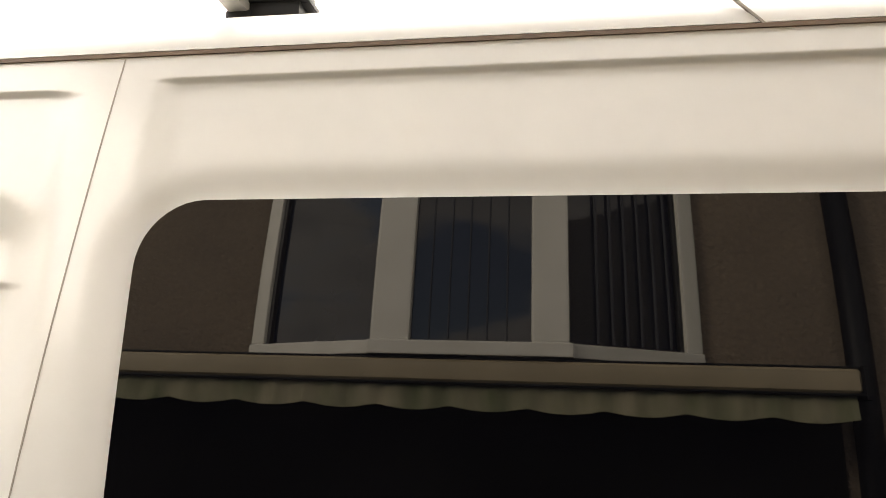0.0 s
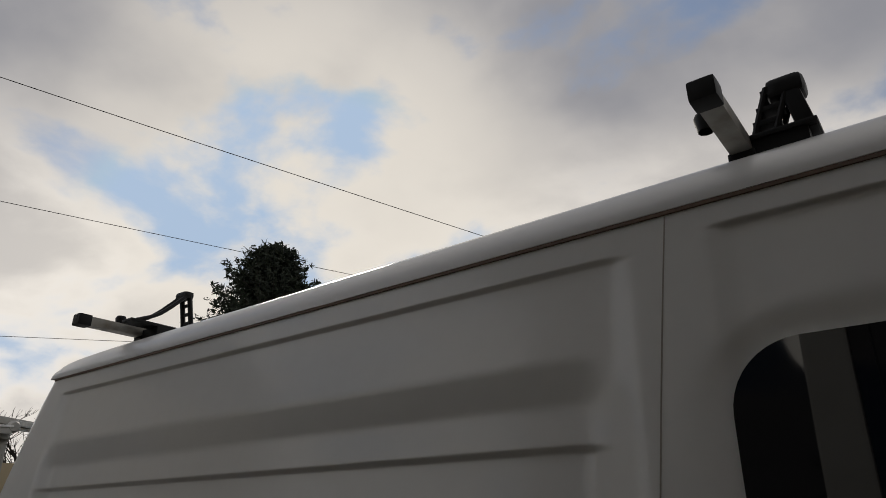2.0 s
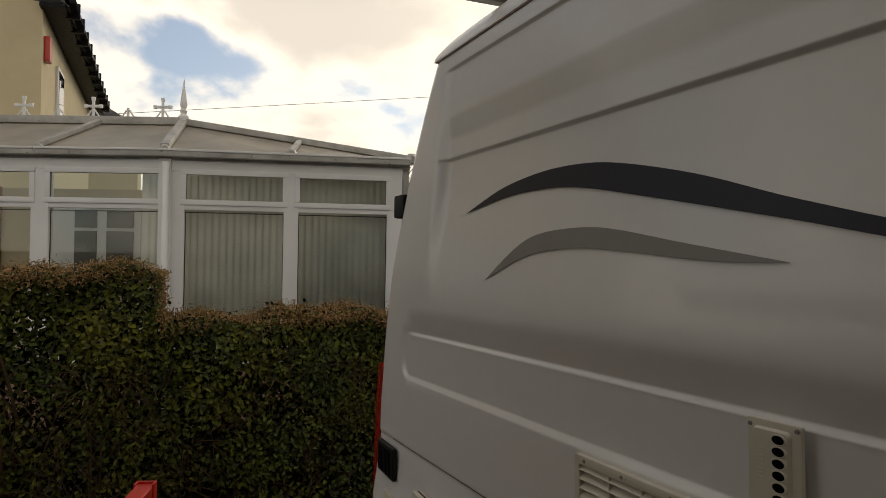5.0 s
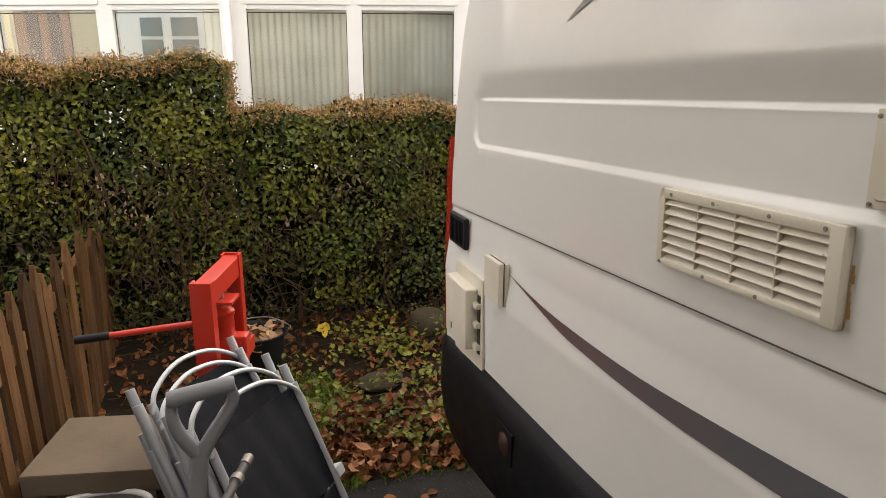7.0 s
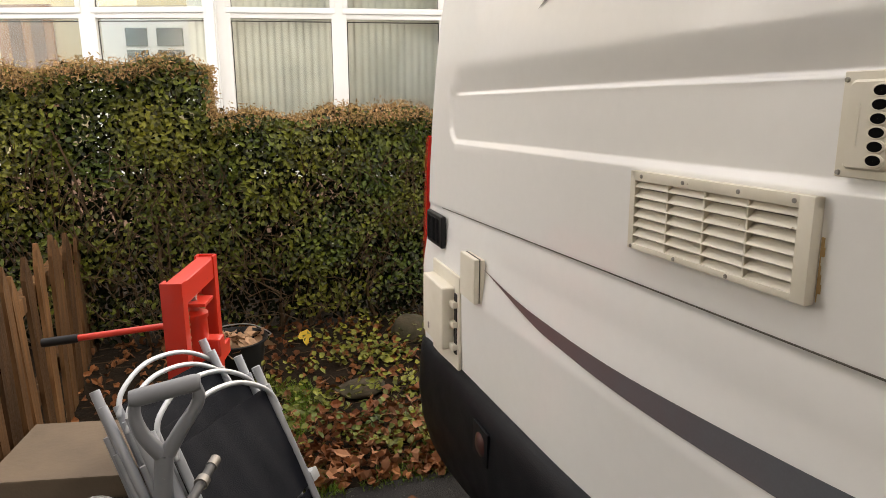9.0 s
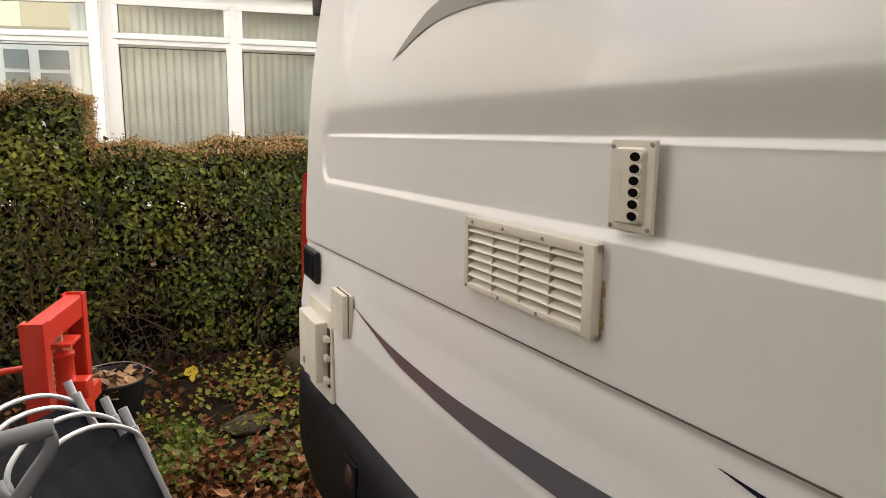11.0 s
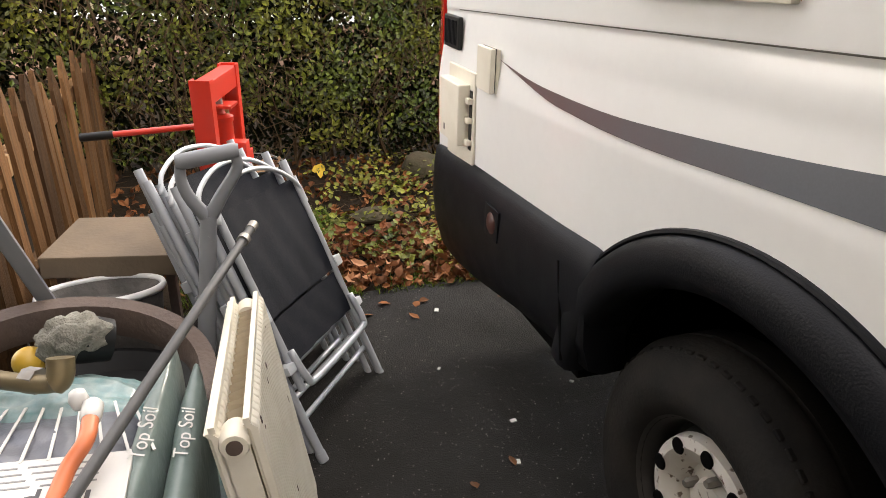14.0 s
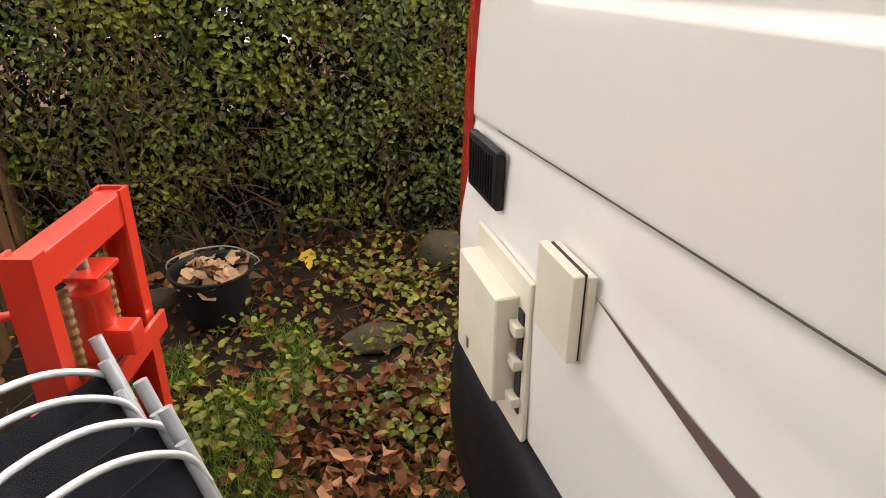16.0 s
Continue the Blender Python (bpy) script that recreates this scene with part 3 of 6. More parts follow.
# the flue cover with six holes
FLUE = place_on_side(-0.722, 1.513, 0.0, radians(1.5))
bm = bmesh.new()
box(bm, (-0.042, -0.056, 0), (0.036, 0.056, 0.006), 0.0045, FLUE, 3)
flue = part("flue_cover", bm, M_CREAM, van, "cream moulded flue cover with six round holes", smooth=35)
bm = bmesh.new()
foot, crown = rounded_rect(-0.034, 0.024, -0.048, 0.048, 0.007, 4), rounded_rect(-0.029, 0.019, -0.044, 0.044, 0.006, 4)
rings = [[bm.verts.new(FLUE @ Vector((x, y, h))) for x, y in ring] for ring, h in ((foot, 0.004), (crown, 0.0105))]
for k in range(len(foot)):
    bm.faces.new((rings[0][k], rings[0][(k + 1) % len(foot)], rings[1][(k + 1) % len(foot)], rings[1][k]))
bm.faces.new(rings[1])
bmesh.ops.recalc_face_normals(bm, faces=bm.faces)
part("hood", bm, M_CREAM, flue)
for k in range(6):
    bm = lathe(bmesh.new(), [(0.0001, 0.0112), (0.0044, 0.0112), (0.0050, 0.0122), (0.0062, 0.0118), (0.0064, 0.0102)], 18)
    bmesh.ops.transform(bm, matrix=FLUE @ Matrix.Translation((0.0075, 0.0355 - k * 0.0142, 0)) @ Matrix.Diagonal((1.85, 1.15, 1, 1)), verts=bm.verts)
    hole = part("hole_collar", bm, M_CREAM, flue, smooth=40)
    bm = lathe(bmesh.new(), [(0.0001, 0.0119), (0.0047, 0.0119), (0.0048, 0.0105)], 18)
    bmesh.ops.transform(bm, matrix=FLUE @ Matrix.Translation((0.0075, 0.0355 - k * 0.0142, 0)) @ Matrix.Diagonal((1.85, 1.15, 1, 1)), verts=bm.verts)
    part("hole", bm, M_HOLE_SHADE, hole)
for x, y in ((-0.037, 0.047), (0.030, 0.050), (-0.036, -0.051), (0.030, -0.050)):
    bm = lathe(bmesh.new(), [(0.0001, 0.0085), (0.0024, 0.0085), (0.003, 0.006)], 10)
    bmesh.ops.transform(bm, matrix=FLUE @ Matrix.Translation((x, y, 0)), verts=bm.verts)
    part("screw", bm, M_STEEL, flue)
for k in range(9):
    part("embossed_bar", new_box((-0.023, -0.022 + k * 0.0052, 0.0100), (-0.015, -0.0188 + k * 0.0052, 0.0112), 0, FLUE), M_CREAM, flue)

# the rear air outlet
OUTLET = place_on_side(-2.155, 1.118, 0.003)
bm = bmesh.new()
box(bm, (-0.075, -0.050, 0), (0.072, 0.050, 0.016), 0.012, OUTLET, 3)
outlet = part("air_outlet", bm, M_BLACKPL, van, "black plastic air outlet grille", smooth=40)
for k in range(9):
    part("slat", new_box((-0.062 + k * 0.0135, -0.038, 0.014), (-0.055 + k * 0.0135, 0.038, 0.0185), 0.001, OUTLET, 1), M_TRIM, outlet)

# the mains hatch and the small box beside it
HATCH = place_on_side(-2.03, 0.868, -0.002)
bm = bmesh.new()
box(bm, (-0.13, -0.145, 0), (0.115, 0.155, 0.010), 0.008, HATCH, 3)
hatch = part("mains_hatch", bm, M_CREAM, van, "cream plastic mains hatch with a hinged flap", smooth=40)
part("flap", new_box((-0.115, -0.075, 0.008), (0.075, 0.115, 0.048), 0.008, HATCH, 3), M_CREAM, hatch, smooth=40)
part("hinge_slot", new_box((0.080, -0.085, 0.006), (0.100, 0.100, 0.013), 0.001, HATCH), M_SEAM, hatch)
for y in (-0.07, 0.0, 0.06):
    part("hinge", new_box((0.074, y, 0.010), (0.104, y + 0.018, 0.026), 0.004, HATCH), M_CREAM, hatch)
part("keyhole", new_box((-0.06, -0.05, 0.047), (-0.05, -0.03, 0.050), 0.001, HATCH), M_STEEL, hatch)
SOCKET = place_on_side(-1.815, 1.052, -0.001)
bm = bmesh.new()
box(bm, (-0.056, -0.060, 0.014), (0.052, 0.062, 0.029), 0.005, SOCKET, 3)
box(bm, (-0.054, -0.060, 0), (0.055, 0.060, 0.012), 0.003, SOCKET, 2)
socket = part("socket_cover", bm, M_CREAM, van, "cream plastic weatherproof socket cover", smooth=40)
part("seal", new_box((-0.048, -0.058, 0.011), (0.050, 0.062, 0.015), 0, SOCKET), M_SEAM, socket)

# bumper, wheel arch and wheel
def build_bumper():
    bm = bmesh.new()
    prof = [(0.050, 0.735), (0.012, 0.742), (-0.022, 0.735), (-0.040, 0.715), (-0.046, 0.66), (-0.050, 0.55), (-0.040, 0.44), (-0.015, 0.345), (0.03, 0.315), (0.10, 0.31)]
    line = [(-1.135, 0.004, 0.044), (-1.17, 0.0, 0.044), (-1.35, -0.002, 0.030), (-1.6, 0.0, 0.018), (-1.9, 0.0, 0.004), (-2.15, 0.003, -0.012), (-2.28, 0.018, -0.022), (-2.36, 0.065, -0.03),
            (-2.40, 0.15, -0.03), (-2.42, 0.4, -0.03), (-2.43, 0.97, -0.03), (-2.42, 1.55, -0.03), (-2.36, 1.88, -0.03), (-2.2, 1.95, -0.03)]
    pts = smooth_line(line, 5)
    rows = []
    for i, p in enumerate(pts):
        a, b = pts[max(i - 1, 0)], pts[min(i + 1, len(pts) - 1)]
        d = Vector((b.x - a.x, b.y - a.y, 0)).normalized()
        n = Vector((-d.y, d.x, 0))
        rows.append([bm.verts.new((p.x + n.x * o, p.y + n.y * o, z + p.z * min(1, max(0, (z - 0.3) / 0.4)) + 0.14 * (float(sstep(-2.15, -1.13, p.x)) if p.y < 0.5 else 0.0) * max(0, 1 - (z - 0.31) / 0.40))) for o, z in [(-q[0], q[1]) for q in prof]])
    for a, b in zip(rows, rows[1:]):
        for k in range(len(prof) - 1):
            bm.faces.new((a[k], a[k + 1], b[k + 1], b[k]))
    for row in (rows[0], rows[-1]):
        bm.faces.new(row)
    bmesh.ops.recalc_face_normals(bm, faces=bm.faces)
    return bm


bumper = part("rear_bumper", build_bumper(), M_TRIM, van, "scuffed black plastic rear bumper", smooth=45)
bm = lathe(bmesh.new(), [(0.0001, -0.0615), (0.020, -0.060), (0.026, -0.057), (0.032, -0.054), (0.032, -0.03)], 24, "Y", (-1.66, 0, 0.645))
part("reflector", bm, material("old_red_reflector", (0.050, 0.016, 0.011), 0.4, second=(0.030, 0.012, 0.009), scale=60), bumper, "dull red reflector", smooth=40)
part("reflector_recess", new_box((-1.712, -0.0535, 0.600), (-1.612, -0.046, 0.694), 0.012), M_TRIM, bumper, smooth=40)
part("bumper_seam", strip([(-1.197 - 0.012 * k, 0.475 + 0.047 * k) for k in range(6)], 0.006, 0.002, 0.02, face=lambda x, z: -0.049), M_HOLE_SHADE, bumper)


def build_arch(cx, reach=0.02):
    """The flared plastic lip round a wheel opening."""
    bm = bmesh.new()
    prof = [(0.574, 0.006), (0.581, -0.012), (0.579, -0.022), (0.573, -0.024), (0.569, -0.020), (0.562, -0.036), (0.545, -0.047), (0.505, -0.050), (0.482, -0.042), (0.472, -0.022), (0.474, 0.03), (0.484, 0.10)]
    rows = []
    for i in range(49):
        a = radians(-4 + 176 * i / 48)
        sag = 1.0 + 0.02 * math.cos(a) ** 2
        rows.append([bm.verts.new((cx + r * sag * math.cos(a), y, ARCH_Z + r * math.sin(a))) for r, y in prof])
    for a, b in zip(rows, rows[1:]):
        for k in range(len(prof) - 1):
            bm.faces.new((a[k], a[k + 1], b[k + 1], b[k]))
    bmesh.ops.recalc_face_normals(bm, faces=bm.faces)
    return bm


for cx in (WHEEL_X + ARCH_DX, 2.65):
    arch = part("wheel_arch", build_arch(cx), M_TRIM, van, "black plastic wheel arch trim", smooth=45)
    bm = bmesh.new()
    rows = []
    for i in range(25):
        a = radians(4 + 170 * i / 24)
        rows.append([bm.verts.new((cx + r * math.cos(a), y, ARCH_Z + r * math.sin(a))) for r, y in ((0.53, 0.012), (0.53, 0.42), (0.05, 0.42))])
    for a, b in zip(rows, rows[1:]):
        for k in range(2):
            bm.faces.new((a[k], a[k + 1], b[k + 1], b[k]))
    part("arch_liner", bm, M_HOLE_SHADE, arch, smooth=40)
def wheel(cx, y0, side=1):
    """A wheel with its outer face towards the camera at y0."""
    r = WHEEL_R
    hub = part("wheel", lathe(bmesh.new(), [(0.0001, y0 + 0.060), (0.05, y0 + 0.058), (0.058, y0 + 0.075), (0.085, y0 + 0.080), (0.095, y0 + 0.050), (0.125, y0 + 0.030), (0.146, y0 + 0.036), (0.152, y0 + 0.060)], 48, "Y", (cx, 0, WHEEL_Z)), M_RIM, van,
               "silver steel wheel, chipped and rusty", smooth=40)
    part("rim", lathe(bmesh.new(), [(0.148, y0 + 0.062), (0.160, y0 + 0.095), (0.172, y0 + 0.095), (0.180, y0 + 0.045), (0.190, y0 + 0.022), (0.197, y0 + 0.018), (0.200, y0 + 0.03)], 48, "Y", (cx, 0, WHEEL_Z)), M_RIM_SHADE, hub,
         "grimy rim, blackened for the shadow of its recess", smooth=40)
    part("tyre", lathe(bmesh.new(), [(0.186, y0 + 0.03), (0.200, y0 + 0.010), (0.225, y0 - 0.004), (0.262, y0 - 0.008), (0.270, y0 - 0.004), (0.296, y0 - 0.002), (0.318, y0 + 0.012), (0.330, y0 + 0.032),
                                     (r, y0 + 0.06), (r, y0 + 0.08), (0.327, y0 + 0.083), (0.327, y0 + 0.09), (r, y0 + 0.093), (r, y0 + 0.15), (0.330, y0 + 0.18), (0.30, y0 + 0.205), (0.2, y0 + 0.2)], 72, "Y", (cx, 0, WHEEL_Z)), M_RUBBER, hub,
         "worn black tyre", smooth=40)
    for k in range(60):
        a = 2 * math.pi * k / 60
        m = Matrix.Translation((cx, y0 + 0.034, WHEEL_Z)) @ Matrix.Rotation(a, 4, "Y") @ Matrix.Translation((0.3265, 0, 0))
        part("tread_block", new_box((-0.006, -0.012, -0.011), (0.0035, 0.022, 0.011), 0.002, m, 1), M_RUBBER, hub)
    for k in range(9):
        a = 2 * math.pi * k / 9 + 0.2
        bm = lathe(bmesh.new(), [(0.0001, 0.0), (0.0155, 0.0), (0.018, 0.004)], 18, "Y")
        bmesh.ops.transform(bm, matrix=Matrix.Translation((cx + 0.128 * math.cos(a), y0 + 0.0275, WHEEL_Z + 0.128 * math.sin(a))), verts=bm.verts)
        part("hole", bm, M_HOLE_SHADE, hub)
    for k in range(5):
        a = 2 * math.pi * k / 5 + 0.4
        bm = lathe(bmesh.new(), [(0.0001, -0.018), (0.008, -0.018), (0.011, -0.010), (0.011, 0.02)], 6, "Y")
        bmesh.ops.transform(bm, matrix=Matrix.Translation((cx + 0.062 * math.cos(a), y0 + 0.062, WHEEL_Z + 0.062 * math.sin(a))), verts=bm.verts)
        part("wheel_nut", bm, M_STEEL, hub)
    return hub


wheel(WHEEL_X, 0.03)
wheel(2.55, 0.03)
for cx in (WHEEL_X, 2.55):
    part("far_tyre", lathe(bmesh.new(), [(0.0001, 0.0), (0.20, 0.0), (0.33, 0.02), (WHEEL_R, 0.06), (WHEEL_R, 0.15), (0.33, 0.19), (0.20, 0.20), (0.0001, 0.20)], 40, "Y", (cx, VAN_W - 0.23, WHEEL_Z)), M_RUBBER, van, smooth=40)
    part("axle", tube(bmesh.new(), [(cx, 0.2, WHEEL_Z), (cx, VAN_W - 0.2, WHEEL_Z)], 0.045, 12), M_HOLE_SHADE, van, smooth=40)

# tail lamp and a hinge of the back door
bm = bmesh.new()
rows = []
for z in np.linspace(0.74, 1.395, 24):
    x = rear_end(z)
    rows.append([bm.verts.new(q) for q in ((x - 0.016, 0.002, z), (x - 0.020, -0.007, z), (x - 0.050, -0.006, z), (x - 0.090, 0.012, z), (x - 0.122, 0.050, z), (x - 0.128, 0.14, z), (x - 0.09, 0.14, z))])
for a, b in zip(rows, rows[1:]):
    for k in range(6):
        bm.faces.new((a[k], a[k + 1], b[k + 1], b[k]))
bmesh.ops.recalc_face_normals(bm, faces=bm.faces)
part("tail_lamp", bm, M_RED, van, "tall red tail lamp", smooth=40)
part("door_hinge", new_box((-2.215, 0.015, 1.885), (-2.125, 0.075, 1.96), 0.012), M_TRIM, van, "black door hinge", smooth=40)


# roof bars with load stops
def roof_bar(x, upright=False):
    """A ladder-rack bar across the roof, with end caps, feet and folding load stops."""
    zc, y0 = 2.466, 0.005
    bar = part("roof_bar", new_box((x - 0.016, y0, zc - 0.013), (x + 0.016, VAN_W + 0.005, zc + 0.013), 0.004), M_ALU, van, "scratched aluminium roof bar", smooth=30)
    for y in (y0 - 0.004, VAN_W + 0.006):
        part("end_cap", new_box((x - 0.019, y - 0.012, zc - 0.016), (x + 0.019, y + 0.025, zc + 0.016), 0.006), M_BLACKPL, bar, smooth=40)
    for y, s in ((0.20, 1), (VAN_W - 0.20, -1)):
        part("foot", new_box((x - 0.02, y - 0.03, 2.42), (x + 0.02, y + 0.03, zc - 0.010), 0.005), M_BLACKPL, bar)
        stop = bmesh.new()
        xb, x = x, x + 0.068
        if upright:
            for y1 in (y - 0.016, y + 0.016):
                tube(stop, [(x - 0.050, y1, zc + 0.004), (x - 0.018, y1, zc + 0.118)], 0.0055, 8)
                tube(stop, [(x - 0.020, y1, zc + 0.004), (x + 0.008, y1, zc + 0.100)], 0.0050, 8)
            for t in (0.05, 0.32, 0.58, 0.90):
                q = Vector((x - 0.050, y, zc + 0.004)).lerp(Vector((x - 0.018, y, zc + 0.118)), t)
                box(stop, (q.x - 0.006, y - 0.020, q.z - 0.006), (q.x + 0.032, y + 0.020, q.z + 0.006), 0.002)
            bend = pose(x + 0.018, y, zc + 0.056, 0, -7, 0)
            box(stop, (-0.013, -0.020, -0.058), (0.013, 0.020, 0.060), 0.006, bend)
            box(stop, (x - 0.020, y - 0.022, zc + 0.088), (x + 0.034, y + 0.022, zc + 0.134), 0.018, None, 4)
            box(stop, (x - 0.062, y - 0.03, zc + 0.002), (x + 0.040, y + 0.03, zc + 0.014), 0.004)
        for dx in () if upright else (0.020, -0.020):
            tube(stop, smooth_line([(x + dx, y - 0.085 * s, zc + 0.014), (x + dx, y - 0.02 * s, zc + 0.055), (x + dx, y + 0.055 * s, zc + 0.145)], 5), 0.0065, 8)
            tube(stop, [(x + dx, y + 0.085 * s, zc + 0.016), (x + dx, y + 0.065 * s, zc + 0.148)], 0.0075, 8)
        for t in () if upright else (0.25, 0.5, 0.75):
            q = Vector((0, y + 0.085 * s, zc + 0.016)).lerp(Vector((0, y + 0.065 * s, zc + 0.148)), t)
            box(stop, (x - 0.020, q.y - 0.003, q.z - 0.006), (x + 0.020, q.y + 0.003, q.z + 0.006), 0.002)
        if not upright:
            box(stop, (x - 0.027, y + 0.060 * s - 0.016, zc + 0.136), (x + 0.027, y + 0.060 * s + 0.016, zc + 0.164), 0.011)
            box(stop, (x - 0.026, y - 0.095 * s - 0.01, zc + 0.004), (x + 0.026, y + 0.10 * s, zc + 0.016), 0.004)
        for v in stop.verts:
            v.co.z = zc + (v.co.z - zc) * (0.74 if upright else 0.80)
        box(stop, (xb - 0.018, y - 0.025, zc - 0.024), (x + 0.026, y + 0.025, zc + 0.006), 0.004)
        x = xb
        part("load_stop", stop, M_BLACKPL, bar, "black folding load stop", smooth=35)
    part("clamp_knob", lathe(bmesh.new(), [(0.0001, 0.03), (0.012, 0.03), (0.016, 0.022), (0.012, 0.0)], 10, "Z", (x - 0.034, 0.13, zc + 0.016)), M_BLACKPL, bar, smooth=40)


roof_bar(-0.055, upright=True)
roof_bar(-1.745)


# ---- ground ----
bm = bmesh.new()
s = 1500.0
vs = [bm.verts.new(q) for q in ((-s, -s, -0.03), (s, -s, -0.03), (s, s, -0.03), (-s, s, -0.03))]
bm.faces.new(vs)
thing("ground", bm, M_SOIL, "dark soil ground reaching away", "ground", kind="structure")
bm = bmesh.new()
box(bm, (-2.55, -2.35, -0.06), (9, 6, 0.0), 0.01)
thing("driveway", bm, M_TARMAC, "dark damp tarmac driveway with grit", "driveway", kind="structure")


# ---- conservatory ----
M_RUSTDARK = material("dark_varnish", (0.10, 0.035, 0.012), 0.5, second=(0.06, 0.022, 0.01), scale=6)
M_DARKPANE = material("dim_inner_glass", (0.09, 0.088, 0.08), 0.1, second=(0.16, 0.15, 0.13), scale=3)
CORNER = Vector((-7.535, -0.61, 0))
RIGHT = Vector((0.24, 0.97, 0)).normalized()
LEFT = Vector((-0.40, -0.917, 0)).normalized()
cons = base("conservatory", "white upvc conservatory with vertical blinds and a low glazed roof", "conservatory")


def wall_frame(direction):
    """Local x along the wall, local y outwards (towards the van), z up."""
    d = direction
    out = Vector((d.y, -d.x, 0))
    if out.x < 0:
        out = -out
    m = Matrix.Identity(4)
    m.col[0][:3], m.col[1][:3], m.col[2][:3] = d, out, (0, 0, 1)
    m.translation = CORNER
    return m


def glazed_wall(m, panes, s0, s1):
    """Posts, sill, transom and head of one wall, with panes at (s from, s to)."""
    dwarf = part("dwarf_wall", new_box((s0, -0.2, -0.03), (s1, 0.03, 0.62), 0, m), M_BRICK, cons)
    wall = part("window_wall", new_box((s0, -0.05, 0.62), (s1, 0.06, 0.70), 0.006, m), M_UPVC, cons, "white upvc window wall")
    part("head", new_box((s0, -0.05, 2.60), (s1, 0.05, 2.72), 0.006, m), M_UPVC, wall)
    part("transom", new_box((s0, -0.04, 2.205), (s1, 0.045, 2.255), 0.006, m), M_UPVC, wall)
    edges = [s0] + [s for p in panes for s in p] + [s1]
    for a, b in zip(edges[0::2], edges[1::2]):
        if b - a > 0.01:
            part("mullion", new_box((a, -0.045, 0.70), (b, 0.04 if b - a < 0.15 else 0.05, 2.60), 0.006, m), M_UPVC, wall)
    for a, b in panes:
        part("pane", new_box((a, -0.004, 0.70), (b, 0.004, 2.205), 0, m), M_PANE, wall).visible_shadow = False
        for lo, hi in (((a, 0.004, 2.175), (b, 0.012, 2.185)), ((a, 0.004, 0.72), (a + 0.008, 0.012, 2.185)), ((b - 0.008, 0.004, 0.72), (b, 0.012, 2.185))):
            part("gasket", new_box(lo, hi, 0, m), M_GASKET, wall)
        sash = bmesh.new()
        w = 0.055
        for lo, hi in (((a - 0.04, 0.0, 2.255), (b + 0.04, 0.062, 2.255 + w)), ((a - 0.04, 0.0, 2.62 - w), (b + 0.04, 0.062, 2.62)),
                       ((a - 0.04, 0.0, 2.255 + w), (a - 0.04 + w, 0.062, 2.62 - w)), ((b + 0.04 - w, 0.0, 2.255 + w), (b + 0.04, 0.062, 2.62 - w))):
            box(sash, lo, hi, 0.008, m)
        part("top_light", sash, M_UPVC, wall, smooth=40)
        part("top_pane", new_box((a + 0.01, 0.022, 2.30), (b - 0.01, 0.03, 2.575), 0, m), M_PANE, wall).visible_shadow = False
        for lo, hi in (((a + 0.010, 0.03, 2.565), (b - 0.010, 0.050, 2.573)), ((a + 0.010, 0.03, 2.302), (b - 0.010, 0.050, 2.31)),
                       ((a + 0.010, 0.03, 2.302), (a + 0.018, 0.050, 2.573)), ((b - 0.018, 0.03, 2.302), (b - 0.010, 0.050, 2.573))):
            part("gasket", new_box(lo, hi, 0, m), M_GASKET, wall)
    return wall


MR, ML = wall_frame(RIGHT), wall_frame(LEFT)
R_PANES, L_PANES = [(0.19, 1.18), (1.33, 2.26)], [(0.05, 1.18), (1.36, 2.45), (2.62, 3.7)]
glazed_wall(MR, R_PANES, 0.04, 2.42)
glazed_wall(ML, L_PANES, -0.02, 4.2)
part("corner_post", new_box((-0.06, -0.06, 0.0), (0.06, 0.08, 2.72), 0.015, MR), M_UPVC, cons, smooth=40)
part("downpipe", tube(bmesh.new(), [MR @ Vector((0.02, 0.12, 0)), MR @ Vector((0.02, 0.12, 2.68))], 0.034, 12), M_UPVC, cons, smooth=True)

# gutter, eaves and roof
for m, a, b in ((MR, -0.05, 2.5), (ML, -0.05, 4.2)):
    bm = bmesh.new()
    box(bm, (a, 0.02, 2.73), (b, 0.15, 2.80), 0.02, m, 3)
    box(bm, (a, -0.04, 2.70), (b, 0.05, 2.745), 0.004, m)
    part("eaves_gutter", bm, M_UPVC_OLD, cons, "grimy white gutter, toned darker for the eaves shadow", smooth=40)
    part("gutter_lip", new_box((a, 0.13, 2.79), (b, 0.16, 2.812), 0.006, m), M_UPVC, cons)
RIDGE_Z, APEX = 3.30, Vector((-8.75, -0.42, 3.30))
R_END = MR @ Vector((2.5, 0.1, 2.80))
RIDGE_L = APEX + LEFT * 4.4
RIDGE_R = Vector((-8.3, 2.6, 2.97))


def roof_panel(name, a, b, c, d):
    bm = bmesh.new()
    top = [bm.verts.new(q) for q in (a, b, c, d)]
    low = [bm.verts.new(Vector(q) - Vector((0, 0, 0.03))) for q in (a, b, c, d)]
    bm.faces.new(top)
    bm.faces.new(low[::-1])
    for k in range(4):
        bm.faces.new((top[k], low[k], low[(k + 1) % 4], top[(k + 1) % 4]))
    bmesh.ops.recalc_face_normals(bm, faces=bm.faces)
    return part(name, bm, M_POLY, cons)


def bar(a, b, r=0.03, mat=None):
    a, b = Vector(a), Vector(b)
    bm = bmesh.new()
    m = look(tuple(a), tuple(b))
    box(bm, (-r, -r * 0.6, -(b - a).length), (r, r, 0), r * 0.4, m)
    return part("glazing_bar", bm, mat or M_UPVC_OLD, cons, smooth=40)


